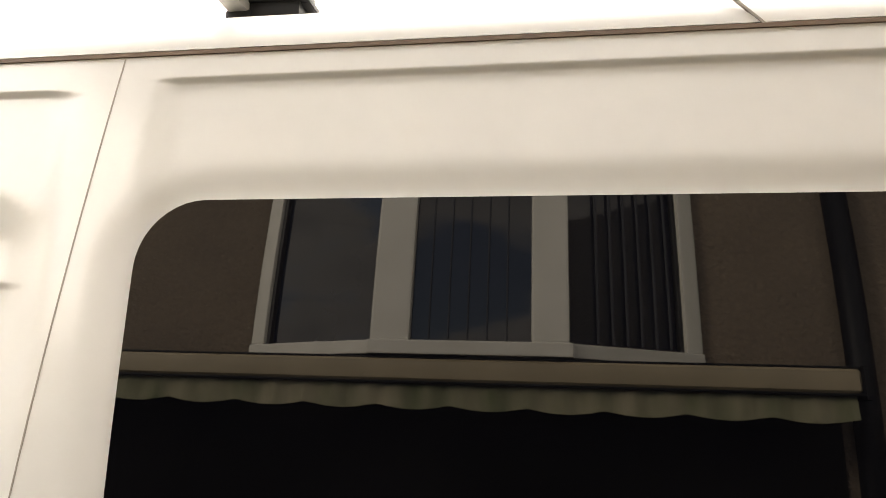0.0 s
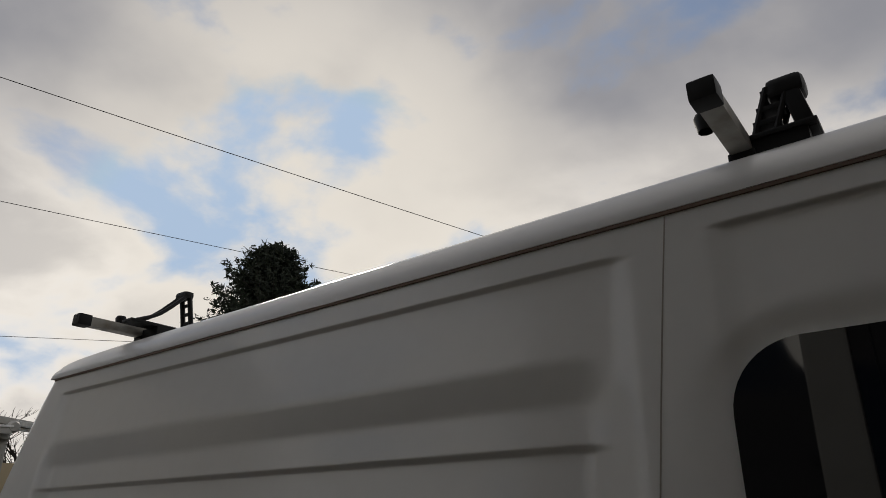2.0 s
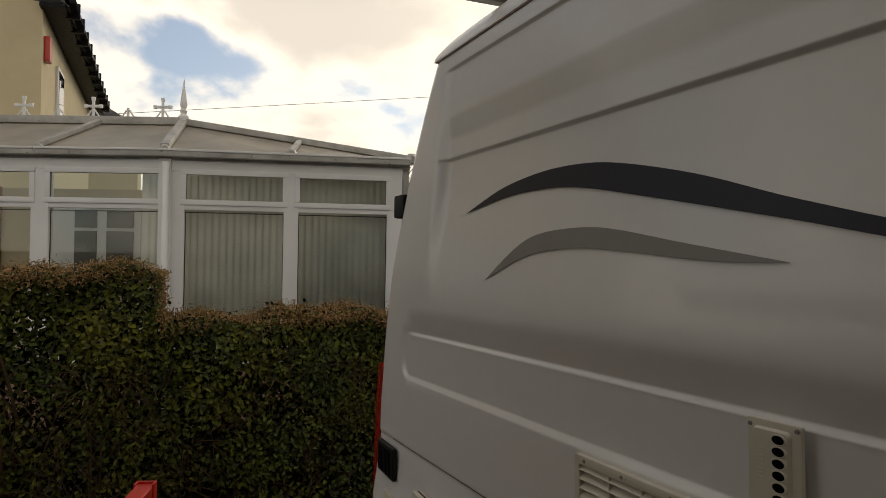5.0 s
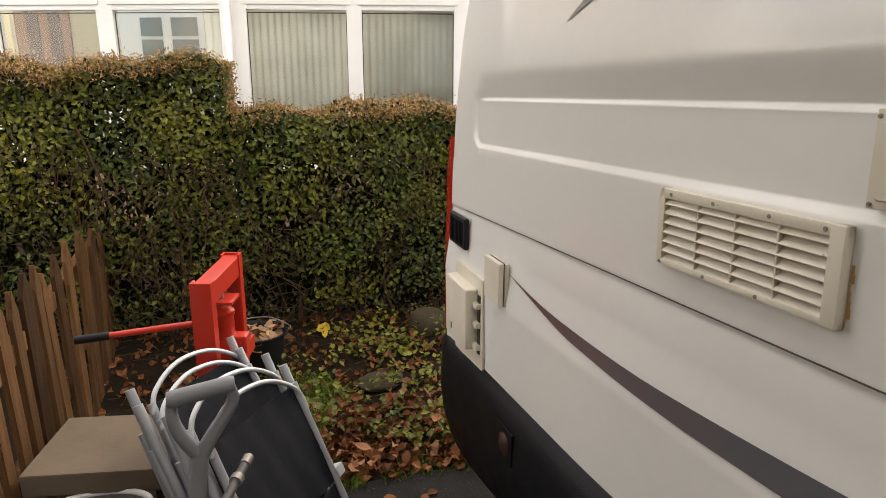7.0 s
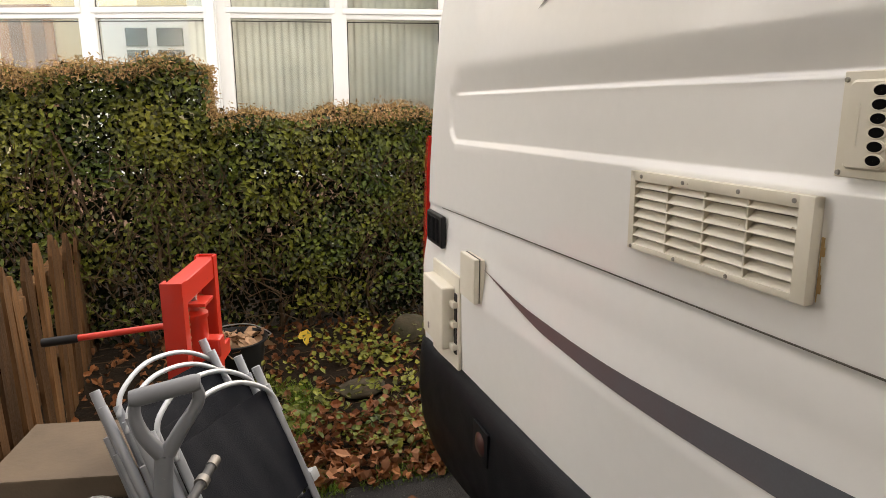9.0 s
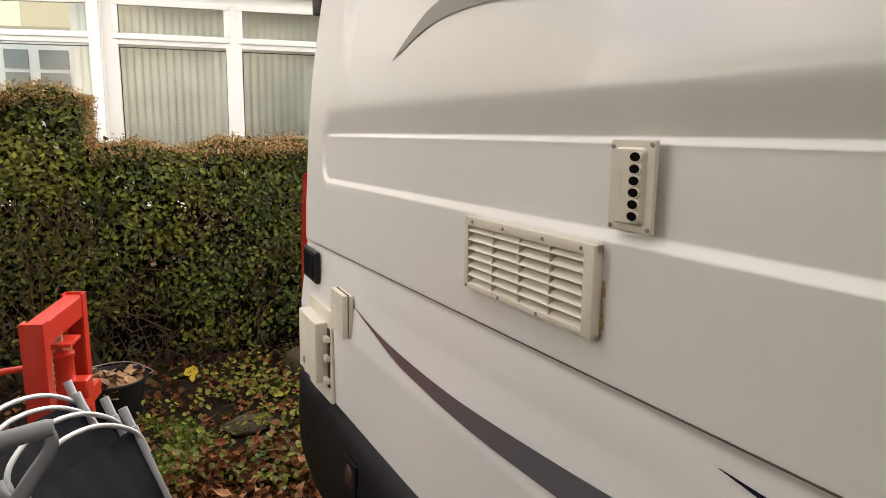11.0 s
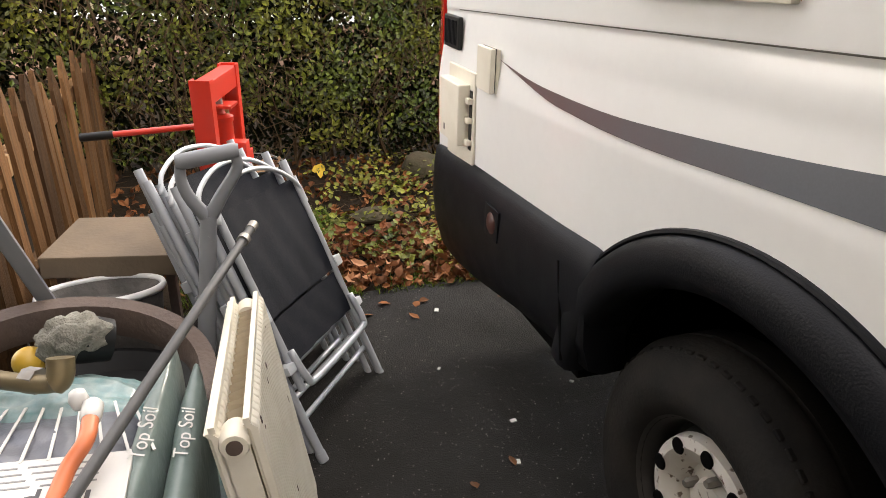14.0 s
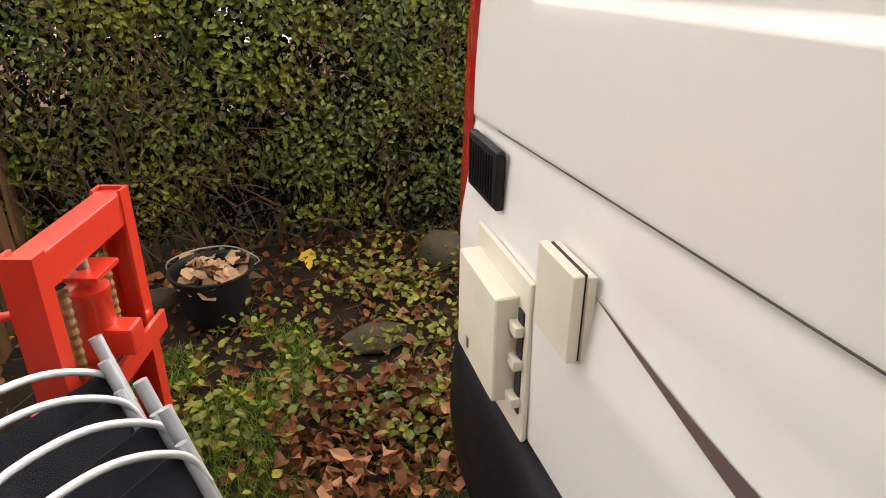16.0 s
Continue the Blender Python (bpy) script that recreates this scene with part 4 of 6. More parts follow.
C_R0, C_R1, C_R2 = MR @ Vector((0.0, 0.1, 2.80)), MR @ Vector((1.25, 0.1, 2.80)), R_END
C_L1, C_L2, C_L3 = ML @ Vector((1.27, 0.1, 2.80)), ML @ Vector((2.53, 0.1, 2.80)), ML @ Vector((4.2, 0.1, 2.80))
roof_panel("roof_panel", C_R0, C_R1, APEX.lerp(RIDGE_R, 0.45), APEX)
roof_panel("roof_panel", C_R1, C_R2, RIDGE_R, APEX.lerp(RIDGE_R, 0.45))
P1, P2 = APEX + LEFT * 1.0, APEX + LEFT * 2.3
roof_panel("roof_panel", C_R0, APEX, P1, C_L1)
roof_panel("roof_panel", C_L1, P1, P2, C_L2)
roof_panel("roof_panel", C_L2, P2, RIDGE_L, C_L3)
up = Vector((0, 0, 0.03))
for a, b, r in ((C_R0, APEX, 0.045), (C_R1, APEX.lerp(RIDGE_R, 0.45), 0.03), (C_R2, RIDGE_R, 0.035), (C_L1, P1, 0.035), (C_L2, P2, 0.035), (APEX, RIDGE_R, 0.05), (APEX, RIDGE_L, 0.06)):
    bar(Vector(a) + up, Vector(b) + up, r)
for q in (C_R0, C_R1, C_R2, C_L1, C_L2):
    bm = lathe(bmesh.new(), [(0.0001, 0.05), (0.04, 0.05), (0.055, 0.03), (0.055, 0.0)], 16, "X", tuple(Vector(q) + Vector((0.0, 0, 0.0))))
    part("boss", bm, M_UPVC_OLD, cons, smooth=40)
# finial and cresting
bm = lathe(bmesh.new(), [(0.06, 0.0), (0.065, 0.06), (0.03, 0.10), (0.045, 0.13), (0.03, 0.16), (0.042, 0.20), (0.036, 0.26), (0.02, 0.38), (0.006, 0.50), (0.0005, 0.53)], 16, "Z", tuple(APEX + Vector((0, 0, 0.04))))
part("finial", bm, M_UPVC, cons, "white turned finial", smooth=40)


def crest(q, big):
    """A cross-shaped cresting piece that stands on the ridge."""
    bm = bmesh.new()
    m = Matrix.Translation(q) @ Matrix.Rotation(math.atan2(LEFT.y, LEFT.x), 4, "Z")
    w = 0.014
    tube(bm, [m @ Vector(p) for p in smooth_line([(-0.17, 0, 0.0), (-0.08, 0, 0.02), (-0.02, 0, 0.10)], 4)], w * 0.7, 6)
    tube(bm, [m @ Vector(p) for p in smooth_line([(0.17, 0, 0.0), (0.08, 0, 0.02), (0.02, 0, 0.10)], 4)], w * 0.7, 6)
    if big:
        box(bm, (-w, -0.012, 0.0), (w, 0.012, 0.24), 0.003, m)
        box(bm, (-0.09, -0.012, 0.13), (0.09, 0.012, 0.16), 0.003, m)
        for p in ((-0.09, 0.145), (0.09, 0.145), (0, 0.235)):
            box(bm, (p[0] - 0.022, -0.014, p[1] - 0.022), (p[0] + 0.022, 0.014, p[1] + 0.022), 0.008, m)
    else:
        box(bm, (-w, -0.01, 0.0), (w, 0.01, 0.13), 0.003, m)
    part("cresting", bm, M_UPVC, cons, smooth=40)


for k in range(9):
    crest(APEX + LEFT * (0.25 + 0.42 * k) + Vector((0, 0, 0.07)), k % 2 == 0)

# blinds behind the panes and the room behind
def blinds(m, a, b, z0, z1, spread=1.0):
    stripes = base("vertical_blind", "pale fabric vertical blind hanging behind the glass", "blind", "conservatory blinds")
    rng = random.Random(int(a * 100) + 7)
    x = a
    while x < b:
        bm = bmesh.new()
        turn = rng.uniform(0.06, 0.22)
        mm = m @ Matrix.Translation((x, -0.16, 0)) @ Matrix.Rotation(turn, 4, "Z")
        prev = None
        for k in range(5):
            u = -0.045 + 0.09 * k / 4
            w = 0.006 * math.sin(k * 1.6)
            col = [bm.verts.new(mm @ Vector((u, w, z0))), bm.verts.new(mm @ Vector((u, w, z1)))]
            if prev:
                bm.faces.new((prev[0], col[0], col[1], prev[1]))
            prev = col
        part("slat", bm, M_BLIND, stripes, smooth=True)
        x += 0.074 * spread
    return stripes


blinds(MR, 0.10, 2.40, 0.72, 2.66)
blinds(ML, 0.05, 0.30, 0.72, 2.66)
back = new_box((-2.9, -3.4, 0.0), (4.8, -3.2, 2.7), 0, ML)
inner = part("inner_wall", back, material("cream_inner_wall", (0.50, 0.42, 0.28), 0.9, second=(0.42, 0.34, 0.22), scale=1.5), cons)
M_DOORWOOD = material("orange_varnished_wood", (0.22, 0.085, 0.025), 0.45, second=(0.14, 0.05, 0.016), scale=5, stretch=(4, 4, 0.4))
part("inner_door", new_box((3.82, -3.2, 0.3), (4.7, -3.15, 2.72), 0.01, ML), M_DOORWOOD, cons, "varnished orange wooden door inside")
for a, b in ((3.95, 4.15), (4.3, 4.5)):
    part("door_panel", new_box((a, -3.15, 1.4), (b, -3.135, 2.55), 0.006, ML), M_RUSTDARK, inner)
part("house_window", new_box((1.70, -3.2, 1.3), (3.08, -3.14, 2.52), 0.01, ML), M_UPVC, cons, "white window of the house inside")
for a, b in ((1.80, 2.20), (2.35, 2.68)):
    part("pane", new_box((a, -3.14, 1.4), (b, -3.125, 2.07), 0, ML), M_DARKPANE, inner)
    part("top_pane", new_box((a, -3.14, 2.12), (b, -3.125, 2.38), 0, ML), M_DARKPANE, inner)
part("inner_floor", new_box((-2.9, -3.3, 0.0), (4.3, -0.2, 0.3), 0, ML), M_BRICK, cons)
part("end_wall", new_box((2.44, -2.2, 0.0), (2.5, -0.03, 2.75), 0, MR), M_UPVC_OLD, cons)

# ---- the house beside the drive, seen in the van's window ----
M_DASH = material("brown_pebbledash", (0.20, 0.155, 0.115), 0.95, second=(0.14, 0.11, 0.085), scale=3, amount=0.7, fine=0.75, fine_scale=38, bump=1.0, bump_scale=36, spots=(0.30, 0.25, 0.19), spot_scale=45, spot_edge=0.64)
M_FRAME_OLD = material("white_painted_frame", (0.62, 0.60, 0.55), 0.5, second=(0.50, 0.48, 0.43), scale=6)
M_AWNING = material("beige_awning_case", (0.33, 0.27, 0.18), 0.4, second=(0.22, 0.18, 0.12), scale=5, spots=(0.05, 0.05, 0.03), spot_scale=22, spot_edge=0.68)
M_VALANCE = material("mouldy_valance", (0.30, 0.27, 0.19), 0.9, second=(0.10, 0.12, 0.06), scale=9, amount=0.9, stretch=(1, 1, 0.25))
M_DARKGLASS = material("dark_house_glass", (0.012, 0.014, 0.022), 0.04, second=(0.02, 0.02, 0.03), scale=2)
HW = -2.42
house = base("rendered_house", "brown pebbledash house wall with a white three-light window and awning", "house")
part("wall", new_box((-1.9, HW - 0.3, -0.03), (-1.02, HW, 4.0)), M_DASH, house)
part("wall", new_box((-1.02, HW - 0.3, -0.03), (1.04, HW, 2.27)), M_DASH, house)
part("wall", new_box((-1.02, HW - 0.3, 3.72), (1.04, HW, 4.0)), M_DASH, house)
part("wall", new_box((1.04, HW - 0.3, -0.03), (7.5, HW, 4.0)), M_DASH, house)
# a canted bay: the middle light stands forward of the wall, the side lights run back to it
BAY = HW + 0.34
win = part("bay_window", new_box((-0.36, BAY - 0.08, 2.215), (0.52, BAY + 0.03, 2.285), 0.008), M_FRAME_OLD, house, "white canted bay window of three lights")
part("soffit_board", new_box((-1.06, HW - 0.1, 3.70), (1.13, BAY + 0.05, 3.78)), M_FRAME_OLD, win)
for a, b in ((-0.355, -0.18), (0.345, 0.505)):
    part("mullion", new_box((a, BAY - 0.08, 2.285), (b, BAY, 3.72), 0.012), M_FRAME_OLD, win)
part("pane", new_box((-0.18, BAY - 0.05, 2.285), (0.345, BAY - 0.04, 3.72)), M_DARKGLASS, win)
for (x0, x1) in ((-1.01, -0.33), (1.08, 0.48)):
    d = Vector((x1 - x0, BAY - 0.05 - HW, 0))
    ln = d.length
    side = Matrix.Translation((x0, HW, 0)) @ Matrix.Rotation(math.atan2(d.y, d.x), 4, "Z")
    part("sill", new_box((0, -0.06, 2.215), (ln, 0.06, 2.285), 0.006, side), M_FRAME_OLD, win)
    part("window_frame", new_box((0, -0.05, 2.285), (0.085, 0.05, 3.72), 0.012, side), M_FRAME_OLD, win)
    part("gasket", new_box((0.085, -0.03, 2.285), (0.105, 0.03, 3.72), 0, side), M_GASKET, win)
    part("pane", new_box((0.105, -0.006, 2.285), (ln, 0.006, 3.72), 0, side), M_DARKGLASS, win)
M_NET = material("grey_net_curtain", (0.045, 0.047, 0.058), 0.9, second=(0.03, 0.032, 0.04), scale=8)
for k in range(5):
    part("curtain_fold", tube(bmesh.new(), [(-0.10 + k * 0.085, BAY - 0.037, 2.30), (-0.10 + k * 0.085, BAY - 0.037, 3.7)], 0.004, 6), M_NET, win)
for k in range(6):
    u = 0.20 + k * 0.11
    q = Vector((1.08 - 0.60 * u, HW + 0.29 * u + 0.022, 0))
    part("curtain_fold", tube(bmesh.new(), [q + Vector((0, 0, 2.30)), q + Vector((0, 0, 3.7))], 0.007, 6), M_NET, win)
awn = part("awning", new_box((-3.2, BAY - 0.14, 2.085), (1.61, BAY + 0.02, 2.195), 0.03, None, 3), M_AWNING, house, "beige awning cassette with a mouldy scalloped valance", smooth=40)
part("awning_joint", new_box((-3.2, BAY - 0.1, 2.196), (1.61, BAY + 0.006, 2.206), 0.002), M_TRIM, awn)
part("drip_line", new_box((-3.2, BAY - 0.01, 2.074), (1.61, BAY + 0.026, 2.084), 0.002), M_TRIM, awn)
for x in (-1.5, 0.05, 1.5):
    part("wall_bracket", new_box((x - 0.03, HW, 2.09), (x + 0.03, BAY - 0.13, 2.17), 0.004), M_TRIM, awn)
part("end_plate", new_box((1.61, BAY - 0.16, 2.055), (1.645, BAY + 0.03, 2.21), 0.02), M_TRIM, awn)
bm = bmesh.new()
prev = None
for k in range(241):
    x = -3.15 + 4.74 * k / 240
    low = 1.972 - 0.022 * abs(math.sin(k * math.pi / 16))
    col = [bm.verts.new((x, BAY - 0.01 + 0.005 * math.sin(k * 0.9), 2.085)), bm.verts.new((x, BAY + 0.008 * math.sin(k * 0.9), low))]
    if prev:
        bm.faces.new((prev[0], prev[1], col[1], col[0]))
    prev = col
part("valance", bm, M_VALANCE, awn, smooth=True)
# flat black sheet on the wall; the darkness below the awning is its colour
part("dark_doorway", new_box((-1.8, HW, 0.0), (1.65, HW + 0.015, 2.08)), M_HOLE_SHADE, house)
part("downpipe", tube(bmesh.new(), [(1.74, HW + 0.05, 0), (1.74, HW + 0.05, 3.95)], 0.055, 12), M_TRIM, house, smooth=True)
part("roof_edge", new_box((-2.2, HW - 0.4, 4.0), (7.8, HW + 0.35, 5.55), 0.03), M_TRIM, house)
part("end_return", new_box((7.3, HW - 6, -0.03), (7.5, HW - 0.3, 4.0)), M_DASH, house)

# ---- garden bed ----
rng = np.random.default_rng(5)
M_GREEN = material("hedge_leaf", (0.036, 0.056, 0.0050), 0.40, spec=0.30, second=(0.125, 0.122, 0.014), scale=2.8, amount=0.95, random_shade=0.85)
# shaded copy of the hedge leaf: the gloom inside is in its colour
M_GREEN_SHADE = material("shaded_hedge_leaf", (0.0045, 0.007, 0.0018), 0.8, spec=0.08, second=(0.009, 0.011, 0.003), scale=3.0, amount=0.9, random_shade=0.45)
M_TIP = material("browned_hedge_top", (0.34, 0.205, 0.10), 0.8, spec=0.1, second=(0.20, 0.145, 0.050), scale=6.0, amount=0.9, random_shade=0.4)
M_TWIG = material("hedge_twig", (0.085, 0.055, 0.030), 0.85, spec=0.15, second=(0.035, 0.024, 0.014), scale=12)
M_FALLEN = material("fallen_leaf", (0.12, 0.040, 0.012), 0.7, spec=0.2, second=(0.22, 0.095, 0.035), scale=1.9, amount=0.95, random_shade=0.5)
M_IVY = material("ground_ivy", (0.060, 0.085, 0.010), 0.45, spec=0.3, second=(0.21, 0.19, 0.018), scale=1.8, amount=0.9, random_shade=0.45)
M_GRASS = material("grass_blade", (0.10, 0.175, 0.012), 0.5, spec=0.2, second=(0.12, 0.15, 0.03), scale=5, amount=0.8, random_shade=0.35)
M_YELLOW = material("yellow_leaf", (0.62, 0.42, 0.03), 0.6, second=(0.55, 0.33, 0.03), scale=30)


def bed_height(x, y):
    h = 0.035 * noise.noise(Vector((x * 1.7, y * 1.7, 0.0))) + 0.018 * noise.noise(Vector((x * 6, y * 6, 4.0)))
    return -0.012 + h * float(sstep(-2.5, -2.8, x)) + 0.07 * float(sstep(-3.3, -4.3, x))


bm = bmesh.new()
rows = []
for i in range(71):
    x = -2.53 - 3.0 * i / 70
    rows.append([bm.verts.new((x + (0.05 * noise.noise(Vector((0, k * 0.35, 2))) if i == 0 else 0), -3.2 + 6.4 * k / 110, bed_height(x, -3.2 + 6.4 * k / 110))) for k in range(111)])
for a, b in zip(rows, rows[1:]):
    for k in range(110):
        bm.faces.new((a[k], a[k + 1], b[k + 1], b[k]))
bmesh.ops.recalc_face_normals(bm, faces=bm.faces)
thing("garden_bed", bm, M_SOIL, "dark leaf-strewn soil bed before the hedge", "ground", kind="structure", smooth=True)


def leaf_cloud(name, centres, normals, length, width, mat, fold=0.25, curl=0.0, seed=1):
    """Many leaves in one mesh: each a pointed, folded blade of six corners."""
    r = np.random.default_rng(seed)
    n = len(centres)
    nrm = normals / np.linalg.norm(normals, axis=1, keepdims=True)
    rnd = r.normal(size=(n, 3))
    ax = rnd - (rnd * nrm).sum(1, keepdims=True) * nrm
    ax /= np.linalg.norm(ax, axis=1, keepdims=True)
    sd = np.cross(nrm, ax)
    ln = (length * r.uniform(0.65, 1.25, n))[:, None]
    wd = (width * r.uniform(0.7, 1.2, n))[:, None]
    f = (fold * r.uniform(0.3, 1.3, n))[:, None]
    cu = (curl * r.uniform(-1, 1, n))[:, None]
    pts = np.stack([centres - ax * ln * 0.5 + nrm * cu * ln * 0.4,
                    centres - ax * ln * 0.12 + sd * wd * 0.5 + nrm * f * wd,
                    centres + ax * ln * 0.22 + sd * wd * 0.38 + nrm * f * wd * 0.8,
                    centres + ax * ln * 0.5 + nrm * cu * ln * 0.5,
                    centres + ax * ln * 0.22 - sd * wd * 0.38 + nrm * f * wd * 0.8,
                    centres - ax * ln * 0.12 - sd * wd * 0.5 + nrm * f * wd,
                    centres - ax * ln * 0.12, centres + ax * ln * 0.22], 1).reshape(-1, 3)
    faces = []
    for i in range(n):
        o = i * 8
        faces += [(o, o + 1, o + 6), (o + 6, o + 1, o + 2, o + 7), (o + 7, o + 2, o + 3), (o, o + 6, o + 5), (o + 6, o + 7, o + 4, o + 5), (o + 7, o + 3, o + 4)]
    me = bpy.data.meshes.new(name)
    me.from_pydata(pts.tolist(), [], faces)
    me.materials.append(mat)
    return me


def stuff(name, me, label, category, parent=None):
    ob = new(name, me)
    if parent:
        ob.parent = parent
        return tagged(ob, label, kind="stuff")
    return tagged(ob, label, category, kind="stuff")


# ---- hedge ----
hedge = base("hedge", "clipped privet hedge with a stepped, browned top", "hedge")
HX0, HX1 = -4.12, -4.72


def hedge_top(y):
    return np.where(y < -0.67, 1.655, 1.395) + 0.025 * np.sin(y * 5.1) + 0.02 * np.sin(y * 13.7 + 1)


def hedge_front(y, z):
    return HX0 + 0.05 * np.sin(y * 3.1 + z * 2.2) + 0.035 * np.sin(y * 9.0 - z * 7.0) - 0.10 * np.clip((0.35 - z) / 0.35, 0, 1) - 0.05 * np.clip((z - 1.2) / 0.4, 0, 1)


def scatter_front(n, y0, y1, depth, seed, zlow=0.16):
    r = np.random.default_rng(seed)
    y, u = r.uniform(y0, y1, n), r.uniform(0, 1, n)
    top = hedge_top(y)
    z = zlow + (top - zlow) * u ** 0.85
    clump = 0.5 + 0.5 * np.sin(y * 7.3 + np.sin(z * 6.0) * 2) * np.sin(z * 8.1 + y * 2.0)
    keep = r.uniform(0, 1, n) < (0.10 + 0.85 * clump + 0.25 * (z > 1.05) - 0.25 * (z < 0.45) if depth < 0.1 else 0.55 + 0.3 * clump)
    y, z = y[keep], z[keep]
    x = hedge_front(y, z) - r.exponential(depth, len(y))
    c = np.stack([x, y, z], 1)
    nv = np.stack([np.ones(len(y)), r.normal(0, 0.55, len(y)), 0.35 + r.normal(0, 0.55, len(y))], 1)
    return c, nv


c, nv = scatter_front(44000, -2.9, 1.3, 0.075, 11)
stuff("outer_leaves", leaf_cloud("outer_leaves", c, nv, 0.036, 0.0215, M_GREEN, 0.24, 0.25, 2), "small glossy green leaves", "", hedge)
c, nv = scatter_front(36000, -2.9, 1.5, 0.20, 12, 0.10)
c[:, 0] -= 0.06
stuff("inner_leaves", leaf_cloud("inner_leaves", c, nv, 0.040, 0.025, M_GREEN_SHADE, 0.25, 0.2, 3), "inner leaves coloured near black for the shade inside", "", hedge)
r2 = np.random.default_rng(21)
n = 36000
y = r2.uniform(-2.9, 1.5, n)
x = r2.uniform(HX1, HX0 + 0.02, n)
z = hedge_top(y) + r2.normal(-0.030, 0.030, n)
step_side = r2.uniform(0, 1, n) < 0.05
y = np.where(step_side, -0.67 + r2.normal(0, 0.02, n), y)
z = np.where(step_side, r2.uniform(1.38, 1.66, n), z)
nv = r2.normal(0, 0.6, (n, 3)) + np.array([0.3, 0, 0.6])
stuff("clipped_top", leaf_cloud("clipped_top", np.stack([x, y, z], 1), nv, 0.024, 0.0085, M_TIP, 0.2, 0.3, 4), "browned clipped leaf ends", "", hedge)
bm = bmesh.new()
rt = random.Random(3)
for k in range(90):
    y = -2.9 + 4.4 * k / 90 + rt.uniform(-0.03, 0.03)
    x = rt.uniform(HX1 + 0.1, HX0 - 0.10)
    top = float(hedge_top(np.array(y))) - 0.16
    p = [(x, y, 0.0)]
    for j in range(1, 5):
        p.append((x + rt.uniform(-0.10, 0.10), y + rt.uniform(-0.12, 0.12), top * j / 4))
    tube(bm, smooth_line(p, 3), [0.014 - 0.0008 * i for i in range(13)], 5)
for k in range(1700):
    y, z = rt.uniform(-2.9, 1.5), rt.uniform(0.12, 1.10)
    x = HX0 - rt.uniform(-0.04, 0.22)
    q = Vector((x, y, z))
    d = Vector((rt.uniform(-0.2, 0.5), rt.uniform(-0.7, 0.7), rt.uniform(0.1, 1.0))).normalized() * rt.uniform(0.1, 0.28)
    tube(bm, [q, q + d * 0.5 + Vector((0, rt.uniform(-0.01, 0.01), 0.01)), q + d], [0.004, 0.003, 0.0015], 4, False)
for k in range(900):
    y = rt.uniform(-2.8, 1.4)
    q = Vector((rt.uniform(HX1, HX0), y, float(hedge_top(np.array(y))) - 0.06))
    tube(bm, [q, q + Vector((rt.uniform(-0.02, 0.02), rt.uniform(-0.02, 0.02), rt.uniform(0.05, 0.105)))], [0.0022, 0.001], 4, False)
stuff("brushwood", finish(bm, "brushwood", M_TWIG), "bare brown stems and twigs", "", hedge)

# ---- leaves, ivy and grass on the bed ----
r3 = np.random.default_rng(31)


def on_bed(n, x0, x1, y0, y1, lift=0.012, spread=0.012):
    x, y = r3.uniform(x0, x1, n), r3.uniform(y0, y1, n)
    z = np.array([bed_height(a, b) for a, b in zip(x, y)]) + lift + np.abs(r3.normal(0, spread, n))
    return np.stack([x, y, z], 1)


def flat_normals(n, tilt_by):
    return np.stack([r3.normal(0, tilt_by, n), r3.normal(0, tilt_by, n), np.ones(n)], 1)


c = np.concatenate([on_bed(620, -3.15, -2.52, -0.45, 0.75, 0.012, 0.02), on_bed(650, -4.3, -2.55, -1.6, 1.2), on_bed(420, -4.4, -3.5, -1.3, 1.0)])
c2 = np.concatenate([on_bed(230, -3.2, -2.53, -0.42, 0.6, 0.02, 0.025), on_bed(40, -3.9, -3.1, -0.5, 0.7, 0.02, 0.02)])
stuff("fallen_leaves", leaf_cloud("fallen_leaves", c2, flat_normals(len(c2), 0.9), 0.066, 0.050, material("large_fallen_leaf", (0.15, 0.050, 0.018), 0.65, spec=0.25, second=(0.30, 0.15, 0.075), scale=2.6, amount=0.95, random_shade=0.45), 0.34, 1.0, 16),
      "large curled russet leaves heaped at the bed's edge", "leaves")
stuff("fallen_leaves", leaf_cloud("fallen_leaves", c, flat_normals(len(c), 0.9), 0.050, 0.034, M_FALLEN, 0.35, 0.8, 6), "brown curled fallen leaves on the soil", "leaves")
c = np.concatenate([on_bed(9, -2.5, -2.2, -0.5, 0.5, 0.004, 0.002), on_bed(5, -2.2, -1.2, -0.4, 0.8, 0.004, 0.002)])
c[:, 2] = 0.006
stuff("stray_leaves", leaf_cloud("stray_leaves", c, flat_normals(len(c), 0.2), 0.05, 0.035, M_FALLEN, 0.15, 0.2, 7), "a few brown leaves on the tarmac", "leaves")
clusters = on_bed(140, -4.2, -2.75, -0.75, 0.95, 0, 0)
c = np.repeat(clusters, 16, 0) + np.stack([r3.normal(0, 0.06, 2240), r3.normal(0, 0.06, 2240), np.abs(r3.normal(0.045, 0.035, 2240))], 1)
stuff("ground_ivy", leaf_cloud("ground_ivy", c, flat_normals(len(c), 0.55), 0.036, 0.029, M_IVY, 0.2, 0.2, 8), "low green and yellowing ground plants", "plants")
c = on_bed(3, -4.08, -4.0, -0.27, -0.19, 0.035, 0.015)
stuff("yellow_leaves", leaf_cloud("yellow_leaves", c, np.tile(np.array([[1.0, -0.2, 0.5]]), (3, 1)), 0.075, 0.055, M_YELLOW, 0.1, 0.1, 9), "bright yellow leaves among the ivy", "leaves")


